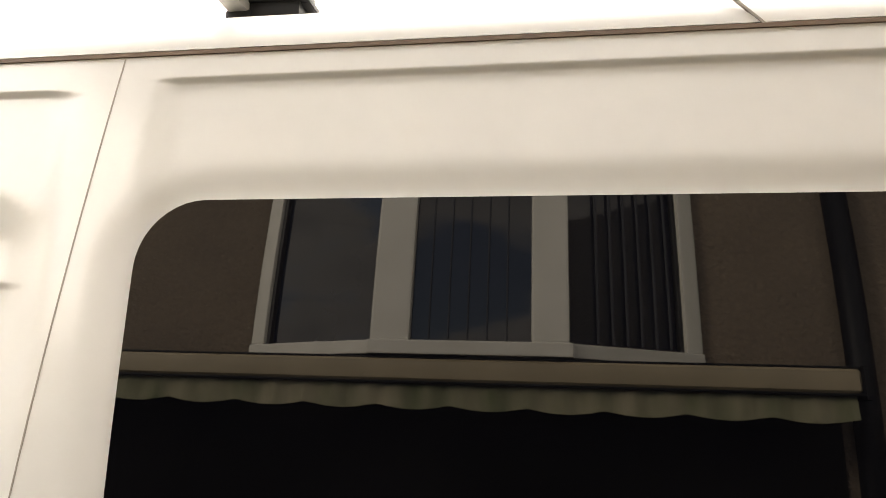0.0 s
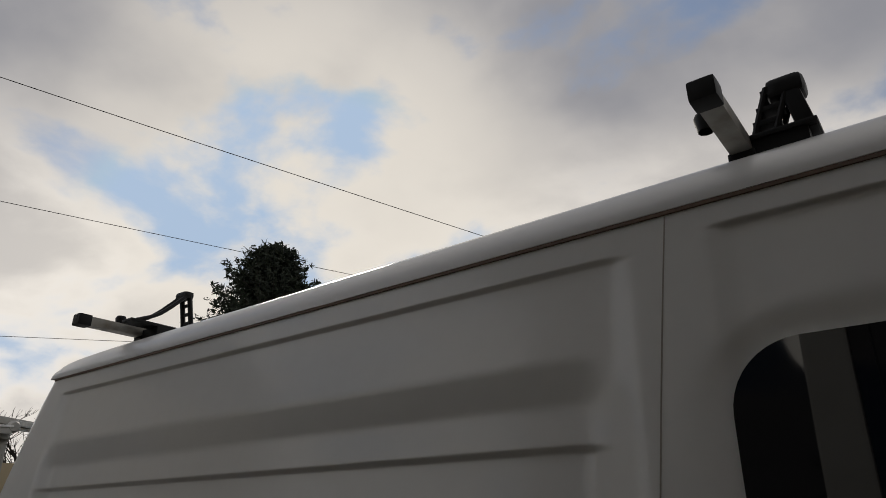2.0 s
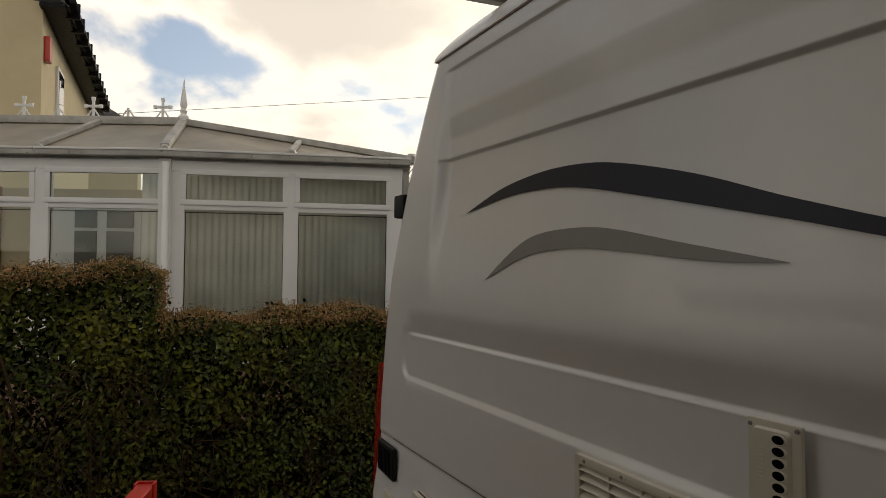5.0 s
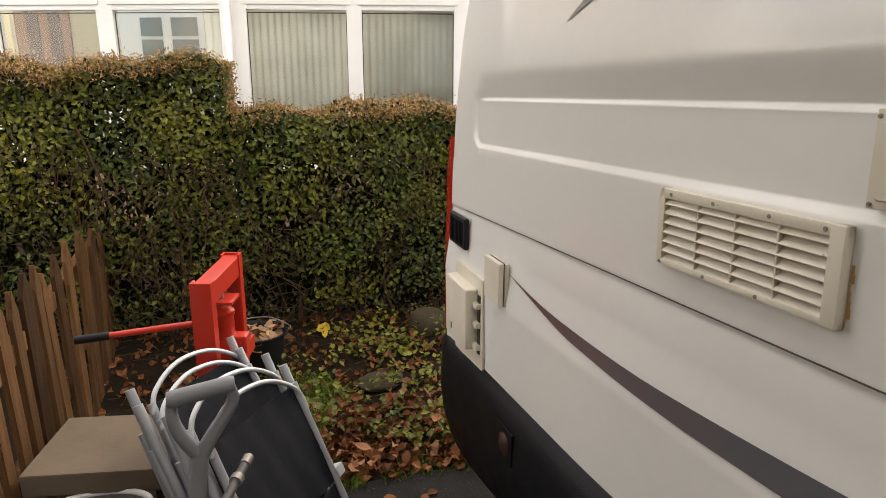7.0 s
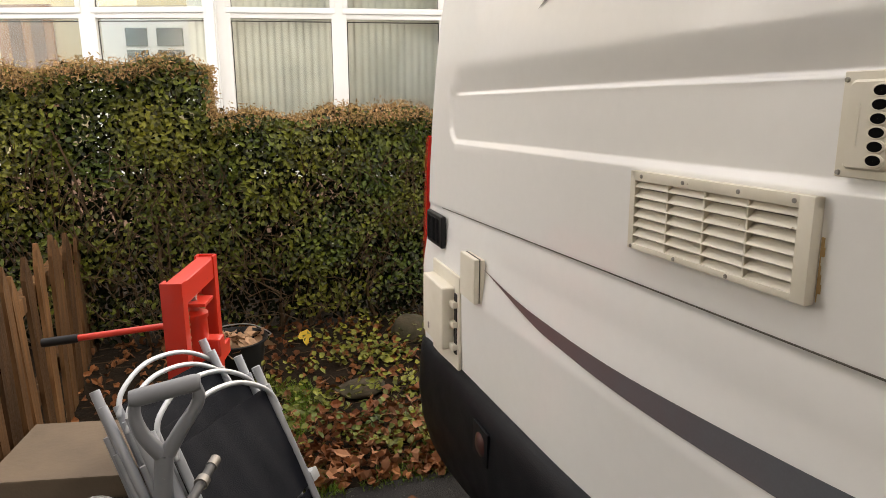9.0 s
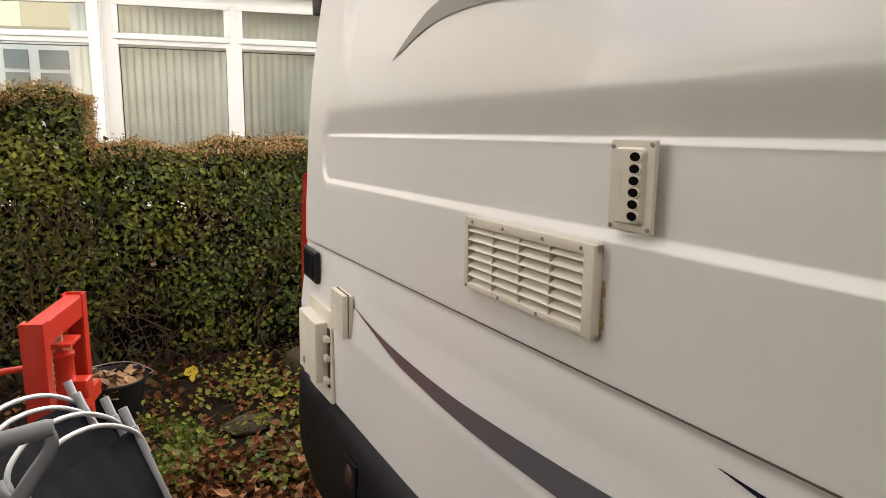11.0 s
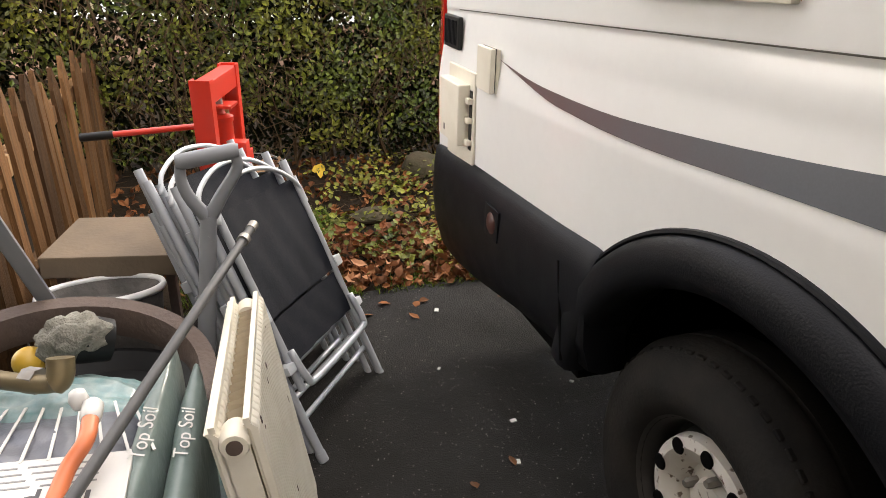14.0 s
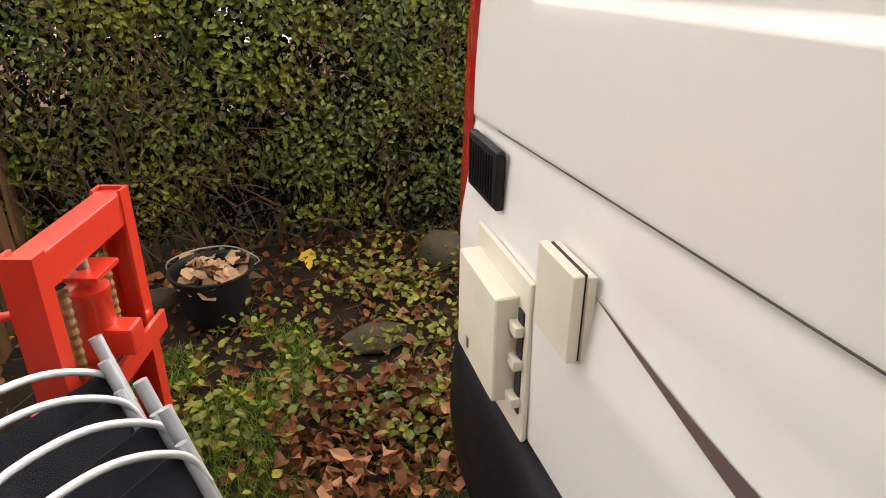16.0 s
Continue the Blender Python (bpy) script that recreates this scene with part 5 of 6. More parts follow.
def blades(n, x0, x1, y0, y1, h, seed):
    r = np.random.default_rng(seed)
    pts, faces = [], []
    for i in range(n):
        x, y = r.uniform(x0, x1), r.uniform(y0, y1)
        if noise.noise(Vector((x * 2.6, y * 2.6, 9))) < -0.12:
            continue
        q = np.array([x, y, bed_height(x, y)])
        a, hh = r.uniform(0, 6.28), h * r.uniform(0.5, 1.3)
        s, d = np.array([math.cos(a), math.sin(a), 0]) * 0.0022, np.array([r.normal(0, 0.5), r.normal(0, 0.5), 1.0])
        d = d / np.linalg.norm(d) * hh
        o = len(pts)
        bend = np.array([d[0], d[1], -0.25 * hh]) * 0.4
        pts += [q - s, q + s, q + d * 0.55 + s * 0.8, q + d * 0.55 - s * 0.8, q + d + bend]
        faces += [(o, o + 1, o + 2, o + 3), (o + 3, o + 2, o + 4)]
    me = bpy.data.meshes.new("grass")
    me.from_pydata([tuple(p) for p in pts], [], faces)
    me.materials.append(M_GRASS)
    return me


stuff("grass", blades(9000, -3.6, -2.5, -1.0, -0.25, 0.055, 41), "short rough grass at the bed's edge", "grass")
stuff("grass", blades(3500, -2.85, -2.5, -0.3, 1.1, 0.035, 42), "thin short grass beside the tarmac", "grass")
bm = bmesh.new()
for k in range(150):
    x, y = rt.uniform(-4.4, -2.7), rt.uniform(-1.5, 1.0)
    z = bed_height(x, y) + 0.02
    a = rt.uniform(0, 6.28)
    d = Vector((math.cos(a), math.sin(a), rt.uniform(-0.1, 0.3))) * rt.uniform(0.05, 0.18)
    tube(bm, [Vector((x, y, z)), Vector((x, y, z)) + d], [0.003, 0.0015], 4, False)
stuff("dead_twigs", finish(bm, "dead_twigs", M_TWIG), "thin dead twigs lying on the soil", "twigs")

M_STONE = material("mossy_stone", (0.060, 0.042, 0.022), 0.95, second=(0.020, 0.022, 0.008), scale=9, amount=0.9, bump=0.6, bump_scale=40)


def stone(x, y, size, seed):
    bm = bmesh.new()
    bmesh.ops.create_icosphere(bm, subdivisions=3, radius=1.0)
    for v in bm.verts:
        k = 1 + 0.28 * noise.noise(v.co * 1.3 + Vector((seed, 0, 0))) + 0.08 * noise.noise(v.co * 4 + Vector((seed, 0, 0)))
        v.co = Vector((v.co.x * size[0] * k, v.co.y * size[1] * k, v.co.z * size[2] * k))
    return thing("stone", bm, M_STONE, "mossy rough stone lying in the bed", "stone", "stones in the bed", smooth=True, at=pose(x, y, bed_height(x, y) + size[2] * 0.35))


stone(-3.42, -0.02, (0.11, 0.13, 0.03), 1)
stone(-3.98, 0.40, (0.12, 0.12, 0.11), 2)
stone(-3.86, -0.86, (0.06, 0.08, 0.06), 3)

# small litter on the tarmac
M_LITTER = material("white_scrap", (0.7, 0.7, 0.68), 0.7)
for x, y, s in ((-2.303, -0.003, 0.012), (-1.385, -0.04, 0.009), (-1.56, 0.02, 0.010), (-1.9, -0.12, 0.006), (-1.7, 0.3, 0.007)):
    thing("paper_scrap", new_box((-s, -s * 0.7, 0), (s, s * 0.7, 0.004), 0.001), M_LITTER, "small white scrap lying on the tarmac", "litter", "scraps on the drive", at=pose(x, y, 0.0005, 0, 0, 40 * x * 10))
r4 = np.random.default_rng(77)
pts, faces = [], []
for i in range(5200):
    q = np.array([r4.uniform(-2.5, -0.6), r4.uniform(-0.9, 1.2), 0.0005])
    s = r4.uniform(0.0012, 0.0034)
    o = len(pts)
    pts += [q + np.array([s, 0, 0]), q + np.array([-0.6 * s, 0.8 * s, 0]), q + np.array([-0.6 * s, -0.8 * s, 0]), q + np.array([0, 0, s])]
    faces += [(o, o + 1, o + 3), (o + 1, o + 2, o + 3), (o + 2, o, o + 3)]
me = bpy.data.meshes.new("grit")
me.from_pydata([tuple(p) for p in pts], [], faces)
me.materials.append(material("grit_stone", (0.14, 0.13, 0.12), 0.8, random_shade=0.7))
stuff("grit", me, "loose grit on the tarmac", "grit")

# ---- bucket of leaves ----
bucket = base("bucket", "black plastic bucket full of dead leaves, standing on the bed", "bucket", at=pose(-3.72, -0.63, 0.03) @ Matrix.Scale(0.87, 4))
bm = lathe(bmesh.new(), [(0.0001, 0.01), (0.14, 0.01), (0.145, 0.0), (0.15, 0.01), (0.175, 0.20), (0.18, 0.235), (0.195, 0.24), (0.196, 0.252), (0.182, 0.254), (0.172, 0.235), (0.15, 0.16), (0.0001, 0.16)], 40)
part("tub", bm, M_BLACKPL, bucket, smooth=40)
part("handle", tube(bmesh.new(), smooth_line([(0.0, 0.19, 0.24), (-0.10, 0.215, 0.225), (-0.19, 0.10, 0.262), (-0.205, -0.06, 0.262), (-0.10, -0.19, 0.262), (0, -0.19, 0.24)], 6), 0.004, 6), M_STEEL, bucket)
rc = np.random.default_rng(8)
c = np.stack([rc.normal(0, 0.075, 70), rc.normal(0, 0.075, 70), 0.185 + rc.uniform(0, 0.055, 70)], 1)
stuff("dead_leaves", leaf_cloud("dead_leaves", c, np.stack([rc.normal(0, 0.5, 70), rc.normal(0, 0.5, 70), np.ones(70)], 1), 0.10, 0.075, material("tan_dead_leaf", (0.36, 0.22, 0.12), 0.7, second=(0.24, 0.13, 0.07), scale=9, random_shade=0.35), 0.25, 0.4, 10), "tan dead leaves", "", bucket)

# ---- picket fence ----
M_PICKET = material("weathered_timber", (0.15, 0.075, 0.030), 0.85, spec=0.15, second=(0.045, 0.024, 0.012), scale=7, amount=0.9, fine=0.5, fine_scale=60, bump=0.6, bump_scale=50, stretch=(4, 4, 0.35), object_shade=0.55,
                    spots=(0.30, 0.20, 0.11), spot_scale=5, spot_edge=0.63)
fence = base("picket_fence", "weathered brown picket fence with pointed pales", "fence")


def pale(w, h, t=0.018):
    bm = bmesh.new()
    prof = [(-w / 2, 0), (w / 2, 0), (w / 2, h - 0.085), (0.004, h), (-0.004, h), (-w / 2, h - 0.085)]
    f = [bm.verts.new((x, 0, z)) for x, z in prof]
    b = [bm.verts.new((x, t, z)) for x, z in prof]
    bm.faces.new(f)
    bm.faces.new(b[::-1])
    for k in range(6):
        bm.faces.new((f[k], b[k], b[(k + 1) % 6], f[(k + 1) % 6]))
    bmesh.ops.recalc_face_normals(bm, faces=bm.faces)
    return bm


rf = random.Random(9)
x = -2.02
while x > -4.45:
    h = float(np.interp(x, [-4.5, -3.6, -2.9, -2.2], [0.76, 0.885, 0.90, 0.955])) + rf.uniform(-0.035, 0.03)
    ob = part("pale", pale(rf.uniform(0.082, 0.10), h), M_PICKET, fence)
    ob.matrix_basis = pose(x, -1.395 + rf.uniform(-0.008, 0.008), -0.01, rf.uniform(-1.5, 1.5), rf.uniform(-2.2, 2.2), 180 + rf.uniform(-4, 4))
    x -= rf.uniform(0.125, 0.165)
for z in (0.25, 0.66):
    part("rail", new_box((-4.45, -1.465, z), (-1.95, -1.42, z + 0.07), 0.004), M_PICKET, fence)
for x in (-4.35, -2.1):
    part("post", new_box((x - 0.04, -1.54, -0.03), (x + 0.04, -1.465, 0.95), 0.005), M_PICKET, fence)

# ---- red press ----
M_REDPAINT = material("red_enamel", (0.55, 0.028, 0.012), 0.38, second=(0.46, 0.022, 0.010), scale=6, amount=0.6, coat=0.3, spots=(0.25, 0.03, 0.02), spot_scale=40, spot_edge=0.72)
PRESS = Matrix.Translation((-2.550, -0.764, 0)) @ Matrix.Rotation(math.atan2(0.105, -0.376), 4, "Z")
press = base("hydraulic_press", "red steel hydraulic press frame with bottle jack, on the ground", "press", at=PRESS)
for sx in (-1, 1):
    bm = bmesh.new()
    x = sx * 0.19
    channel = [(0.006, -0.034), (0.006, 0.034), (-0.036, 0.034), (-0.036, 0.027), (-0.004, 0.027), (-0.004, -0.027), (-0.036, -0.027), (-0.036, -0.034)]
    rows = [[bm.verts.new((x + sx * a, b, z)) for a, b in channel] for z in (0.05, 0.95)]
    for k in range(8):
        bm.faces.new((rows[0][k], rows[0][(k + 1) % 8], rows[1][(k + 1) % 8], rows[1][k]))
    bm.faces.new(rows[0][::-1])
    bm.faces.new(rows[1])
    bmesh.ops.recalc_face_normals(bm, faces=bm.faces)
    part("upright", bm, M_REDPAINT, press)
    part("foot", new_box((x - 0.03, -0.09, 0.0), (x + 0.03, 0.09, 0.05), 0.005), M_REDPAINT, press)
bm = bmesh.new()
box(bm, (-0.195, -0.030, 0.868), (0.195, 0.030, 0.942), 0.004)
part("head_beam", bm, M_REDPAINT, press)
part("jack_plate", new_box((-0.05, -0.055, 0.825), (0.05, 0.055, 0.836), 0.002), M_REDPAINT, press)
bm = lathe(bmesh.new(), [(0.0001, 0.62), (0.046, 0.62), (0.050, 0.635), (0.044, 0.65), (0.042, 0.77), (0.046, 0.775), (0.046, 0.79), (0.02, 0.80), (0.016, 0.825), (0.0001, 0.825)], 24)
jack = part("bottle_jack", bm, M_REDPAINT, press, "red bottle jack", smooth=40)
part("jack_ram", lathe(bmesh.new(), [(0.014, 0.80), (0.014, 0.868), (0.0001, 0.868)], 16), M_STEEL, jack, smooth=40)
part("pump_block", new_box((-0.03, -0.09, 0.635), (0.03, -0.03, 0.70), 0.008), M_REDPAINT, jack)
for x in (-0.085, 0.085):
    part("spring", lathe(bmesh.new(), [(0.010 + 0.003 * (k % 2), 0.62 + 0.012 * k) for k in range(18)], 12, "Z", (x, 0, 0)), material("tan_spring", (0.30, 0.19, 0.08), 0.5, metal=0.4), press)
for y in (-0.05, 0.04):
    part("bed_bar", new_box((-0.21, y - 0.006, 0.56), (0.21, y + 0.006, 0.615), 0.002), M_REDPAINT, press)
part("lower_bar", new_box((-0.19, -0.02, 0.20), (0.19, 0.02, 0.25), 0.003), M_REDPAINT, press)
INV = PRESS.inverted()
h0, h1 = INV @ Vector((-2.50, -0.82, 0.770)), INV @ Vector((-2.52, -1.215, 0.745))
lever = part("lever", tube(bmesh.new(), [h0, h1], 0.011, 12), M_REDPAINT, press, smooth=40)
part("grip", tube(bmesh.new(), [h0.lerp(h1, 0.76), h0.lerp(h1, 1.03)], 0.0145, 12), M_BLACKPL, lever, "black rubber grip", smooth=40)

# ---- folded garden chairs ----
M_TUBE = material("grey_coated_tube", (0.40, 0.42, 0.45), 0.36, metal=0.3, second=(0.31, 0.33, 0.36), scale=14, amount=0.6, spots=(0.20, 0.19, 0.17), spot_scale=30, spot_edge=0.74)
M_WHITE_TUBE = material("pale_armrest", (0.56, 0.58, 0.60), 0.38, metal=0.2, second=(0.47, 0.49, 0.51), scale=14)
M_FABRIC = material("black_mesh_fabric", (0.010, 0.0115, 0.017), 0.7, spec=0.15, second=(0.016, 0.018, 0.025), scale=7, bump=0.4, bump_scale=420, spots=(0.02, 0.02, 0.022), spot_scale=16, spot_edge=0.74)
FOOT_A, FOOT_B = Vector((-1.94, -0.33, 0.0)), Vector((-1.55, -0.58, 0.0))
LEAN_UP = Vector((-0.235, -0.265, 0.735)).normalized()
ACROSS = (FOOT_A - FOOT_B).normalized()
ACROSS = (ACROSS - LEAN_UP * ACROSS.dot(LEAN_UP)).normalized()
OUTW = ACROSS.cross(LEAN_UP)
CHAIR = Matrix.Identity(4)
CHAIR.col[0][:3], CHAIR.col[1][:3], CHAIR.col[2][:3] = ACROSS, LEAN_UP, OUTW
CHAIR.translation = FOOT_B
CW, CL = 0.47, 0.83


def folding_chair(at):
    """A folded reclining chair lying in its own plane: x across, y from the feet to the top, z out of the face."""
    c = base("folding_chair", "folded garden chair, grey tubes and black mesh fabric, in a stack", "chair", "stack of folded chairs", at)
    for x in (0.0, CW):
        part("side_tube", tube(bmesh.new(), [(x, 0.02, 0), (x, CL, 0.0)], 0.0135, 12), M_TUBE, c, smooth=40)
        part("foot_cap", tube(bmesh.new(), [(x, 0.0, 0), (x, 0.03, 0)], 0.0155, 12), M_TUBE, c, smooth=40)
        s = 0.024 if x == 0 else -0.024
        part("back_tube", tube(bmesh.new(), [(x + s, 0.22, 0.024), (x + s, CL - 0.06, 0.026)], 0.0115, 12), M_TUBE, c, smooth=40)
        part("rear_leg", tube(bmesh.new(), [(x + s * 0.5, 0.03, -0.034), (x + s * 0.5, CL - 0.13, -0.036)], 0.0115, 12), M_TUBE, c, smooth=40)
        part("hinge", new_box((x - 0.02, 0.44, -0.03), (x + 0.02, 0.475, 0.04), 0.006), M_WHITE_TUBE, c, smooth=40)
        part("hinge", new_box((x - 0.02, 0.285, -0.02), (x + 0.02, 0.312, 0.045), 0.006), M_WHITE_TUBE, c, smooth=40)
    for y0, y1, z in ((0.44, 0.765, 0.026), (0.29, 0.43, 0.024)):
        bm = bmesh.new()
        rows = []
        for i in range(9):
            v = y0 + (y1 - y0) * i / 8
            rows.append([bm.verts.new((0.026 + (CW - 0.052) * k / 12, v, z + 0.004 * math.sin(k * 2.1 + i * 0.7) - 0.010 * math.sin(math.pi * k / 12))) for k in range(13)])
        for a, b in zip(rows, rows[1:]):
            for k in range(12):
                bm.faces.new((a[k], a[k + 1], b[k + 1], b[k]))
        ret = bmesh.ops.extrude_face_region(bm, geom=bm.faces[:])
        bmesh.ops.translate(bm, vec=(0, 0, -0.004), verts=[e for e in ret["geom"] if isinstance(e, bmesh.types.BMVert)])
        bmesh.ops.recalc_face_normals(bm, faces=bm.faces)
        part("fabric_panel", bm, M_FABRIC, c, "black mesh fabric", smooth=40)
    part("lower_bow", tube(bmesh.new(), smooth_line([(0.03, 0.34, 0.04), (0.035, 0.25, 0.05), (0.08, 0.225, 0.05), (CW - 0.08, 0.225, 0.05), (CW - 0.035, 0.25, 0.05), (CW - 0.03, 0.34, 0.04)], 5), 0.0115, 10), M_TUBE, c, smooth=True)
    part("cross_bar", tube(bmesh.new(), [(0.0, 0.135, -0.012), (CW, 0.135, -0.012)], 0.009, 10), M_TUBE, c, smooth=40)
    part("cross_bar", tube(bmesh.new(), [(0.0, 0.19, -0.034), (CW, 0.19, -0.034)], 0.009, 10), M_TUBE, c, smooth=40)
    part("armrest_bow", tube(bmesh.new(), smooth_line([(0.012, CL - 0.09, 0.028), (0.05, CL - 0.03, 0.036), (0.16, CL + 0.012, 0.044), (0.31, CL - 0.005, 0.044), (CW - 0.04, CL - 0.075, 0.036), (CW - 0.012, CL - 0.15, 0.028)], 6), 0.0072, 10),
         M_WHITE_TUBE, c, "pale curved armrest tube", smooth=True)
    return c


first = folding_chair(CHAIR)
for d, a in (((-0.095, -0.060, 0.0), 1.0), ((-0.185, -0.118, 0.0), -1.0), ((-0.275, -0.172, 0.0), 1.5)):
    copy_thing(first, Matrix.Translation(Vector(d)) @ CHAIR @ Matrix.Rotation(radians(a), 4, "X"))

# ---- spade, pipe, radiator ----
M_GREYPL = material("grey_plastic", (0.19, 0.197, 0.21), 0.45, second=(0.145, 0.15, 0.162), scale=10, spots=(0.40, 0.40, 0.39), spot_scale=35, spot_edge=0.72)
spade = base("spade", "grey plastic spade with a D-shaped handle, leaning on the chairs", "spade")
sh = [Vector((-1.735, -0.815, 0.715)), Vector((-1.70, -0.86, 0.36)), Vector((-1.67, -0.93, 0.02))]
part("shaft", tube(bmesh.new(), sh, [0.021, 0.025, 0.025], 16), M_GREYPL, spade, smooth=40)
gl, gr = Vector((-1.74, -0.865, 0.862)), Vector((-1.74, -0.735, 0.882))
part("grip", tube(bmesh.new(), [gl + Vector((0, -0.012, 0)), gl, gr, gr + Vector((0, 0.012, 0))], [0.018, 0.021, 0.021, 0.018], 14), M_GREYPL, spade, smooth=40)
for q, s in ((gl, -1), (gr, 1)):
    arm = smooth_line([q, q + Vector((0, 0.004 * s, -0.045)), sh[0] + Vector((0, 0.040 * s, 0.055)), sh[0] + Vector((0, 0.006 * s, 0.0))], 6)
    part("yoke", tube(bmesh.new(), arm, [0.013 + 0.006 * i / (len(arm) - 1) for i in range(len(arm))], 10), M_GREYPL, spade, smooth=40)

pipe_a, pipe_b = Vector((-1.72, -0.715, 0.672)), Vector((-0.86, -1.075, 0.548))
rod = base("metal_pipe", "thin dark grey pipe with a threaded end, lying across the pile", "pipe")
M_PIPE = material("dark_grey_pipe", (0.055, 0.056, 0.060), 0.55, second=(0.085, 0.083, 0.080), scale=16)
part("tube", tube(bmesh.new(), [pipe_a, pipe_b], 0.0115, 12), M_PIPE, rod, smooth=40)
part("collar", tube(bmesh.new(), [pipe_a.lerp(pipe_b, 0.045), pipe_a.lerp(pipe_b, 0.065)], 0.0165, 12), M_STEEL, rod, smooth=40)
part("threaded_end", tube(bmesh.new(), [pipe_a + (pipe_a - pipe_b) * 0.03, pipe_a], 0.0135, 12), M_STEEL, rod, smooth=40)

M_RUST = material("brown_rusty_steel", (0.085, 0.060, 0.050), 0.7, second=(0.13, 0.085, 0.06), scale=12, bump=0.4, bump_scale=60)
M_RADPAINT = material("old_radiator_paint", (0.72, 0.68, 0.58), 0.45, second=(0.60, 0.55, 0.45), scale=9, amount=0.7, spots=(0.22, 0.10, 0.05), spot_scale=22, spot_edge=0.73)
ra = Vector((0.61, -0.045, 0.085))
rb = Vector((0.12, 0.09, -0.565))
RLEN, RHGT = ra.length, rb.length
ra.normalize()
rb = (rb - ra * rb.dot(ra)).normalized()
rn = ra.cross(rb)
if rn.y < 0:
    rn = -rn
RAD = Matrix.Identity(4)
RAD.col[0][:3], RAD.col[1][:3], RAD.col[2][:3] = ra, -rb, rn
RAD.translation = Vector((-1.54, -0.712, 0.572))
radiator = base("radiator", "old white double panel radiator, rust-spotted, leaning on the pile", "radiator", at=RAD)


def ribbed_panel(z0):
    bm = bmesh.new()
    rows = []
    xs = np.linspace(0, RLEN, 403)
    for y in (0.0, -0.012, -0.03, -RHGT + 0.03, -RHGT + 0.012, -RHGT):
        flat = 0.0 if y in (0.0, -RHGT) else 1.0
        rows.append([bm.verts.new((x, y, z0 + flat * (0.004 + 0.006 * (1 - max(0.0, math.cos(2 * math.pi * x / 0.0245)) ** 4)))) for x in xs])
    for a, b in zip(rows, rows[1:]):
        for k in range(len(xs) - 1):
            bm.faces.new((a[k], b[k], b[k + 1], a[k + 1]))
    ret = bmesh.ops.extrude_face_region(bm, geom=bm.faces[:])
    bmesh.ops.translate(bm, vec=(0, 0, -0.012), verts=[e for e in ret["geom"] if isinstance(e, bmesh.types.BMVert)])
    bmesh.ops.recalc_face_normals(bm, faces=bm.faces)
    return bm


part("front_panel", ribbed_panel(-0.004), M_RADPAINT, radiator, smooth=50)
part("back_panel", ribbed_panel(-0.066), M_RADPAINT, radiator, smooth=50)
for z in (-0.008, -0.064):
    part("top_rim", new_box((0, -0.004, z - 0.006), (RLEN, 0.010, z + 0.006), 0.004), M_RADPAINT, radiator, smooth=40)
bm = bmesh.new()
prev = None
for k in range(60):
    x = 0.05 + (RLEN - 0.12) * k / 59
    z = -0.020 - 0.030 * (k % 4 > 1)
    col = [bm.verts.new((x, -0.012, z)), bm.verts.new((x, -RHGT + 0.08, z))]
    if prev:
        bm.faces.new((prev[0], prev[1], col[1], col[0]))
    prev = col
part("convector_fins", bm, material("dusty_fins", (0.50, 0.42, 0.30), 0.7, second=(0.38, 0.31, 0.21), scale=14), radiator, "dusty beige convector fins")
for x, y in ((0.018, -0.03), (RLEN - 0.018, -0.03), (0.018, -RHGT + 0.04), (RLEN - 0.018, -RHGT + 0.04)):
    part("end_tapping", lathe(bmesh.new(), [(0.0001, -0.03), (0.022, -0.03), (0.026, -0.02), (0.026, 0.02), (0.022, 0.03), (0.012, 0.03), (0.010, 0.018), (0.0001, 0.018)], 20, "X", (x, y, -0.036)), M_RADPAINT, radiator, smooth=40)
part("rusty_bore", lathe(bmesh.new(), [(0.0001, 0.0), (0.0135, 0.0), (0.0145, -0.01)], 18, "X", (RLEN + 0.0135, -0.03, -0.036)), M_RUST, radiator, "rusty open pipe bore")
rr = random.Random(12)
for k in range(8):
    x, y = rr.uniform(0.05, RLEN - 0.03), -rr.choice((rr.uniform(0.02, 0.06), rr.uniform(0.1, RHGT - 0.05)))
    part("paint_chip", new_box((x - 0.004, y - rr.uniform(0.004, 0.022), 0.004), (x + rr.uniform(0.001, 0.004), y, 0.0068), 0.0008, None, 1), M_RUST, radiator)
part("end_plate", new_box((RLEN - 0.004, -RHGT + 0.02, -0.062), (RLEN, -0.045, -0.014), 0.001), M_RADPAINT, radiator)

# ---- bags of soil ----
M_BAGTOP = material("teal_printed_bag", (0.26, 0.33, 0.33), 0.3, second=(0.07, 0.19, 0.20), scale=26, amount=0.95, fine=0.4, fine_scale=60, bump=0.5, bump_scale=16)
M_BAGGREY = material("grey_printed_bag", (0.115, 0.12, 0.14), 0.3, second=(0.08, 0.085, 0.10), scale=7, bump=0.5, bump_scale=14)
M_BAGSAGE = material("sage_printed_bag", (0.155, 0.20, 0.19), 0.32, second=(0.10, 0.14, 0.135), scale=8, bump=0.5, bump_scale=18)
M_BAGWHITE = material("white_print", (0.56, 0.55, 0.53), 0.35, second=(0.48, 0.47, 0.45), scale=10)
M_SMALLPRINT = material("grey_small_print", (0.22, 0.22, 0.22), 0.5)
M_PRINT = material("dark_print", (0.05, 0.05, 0.055), 0.5)


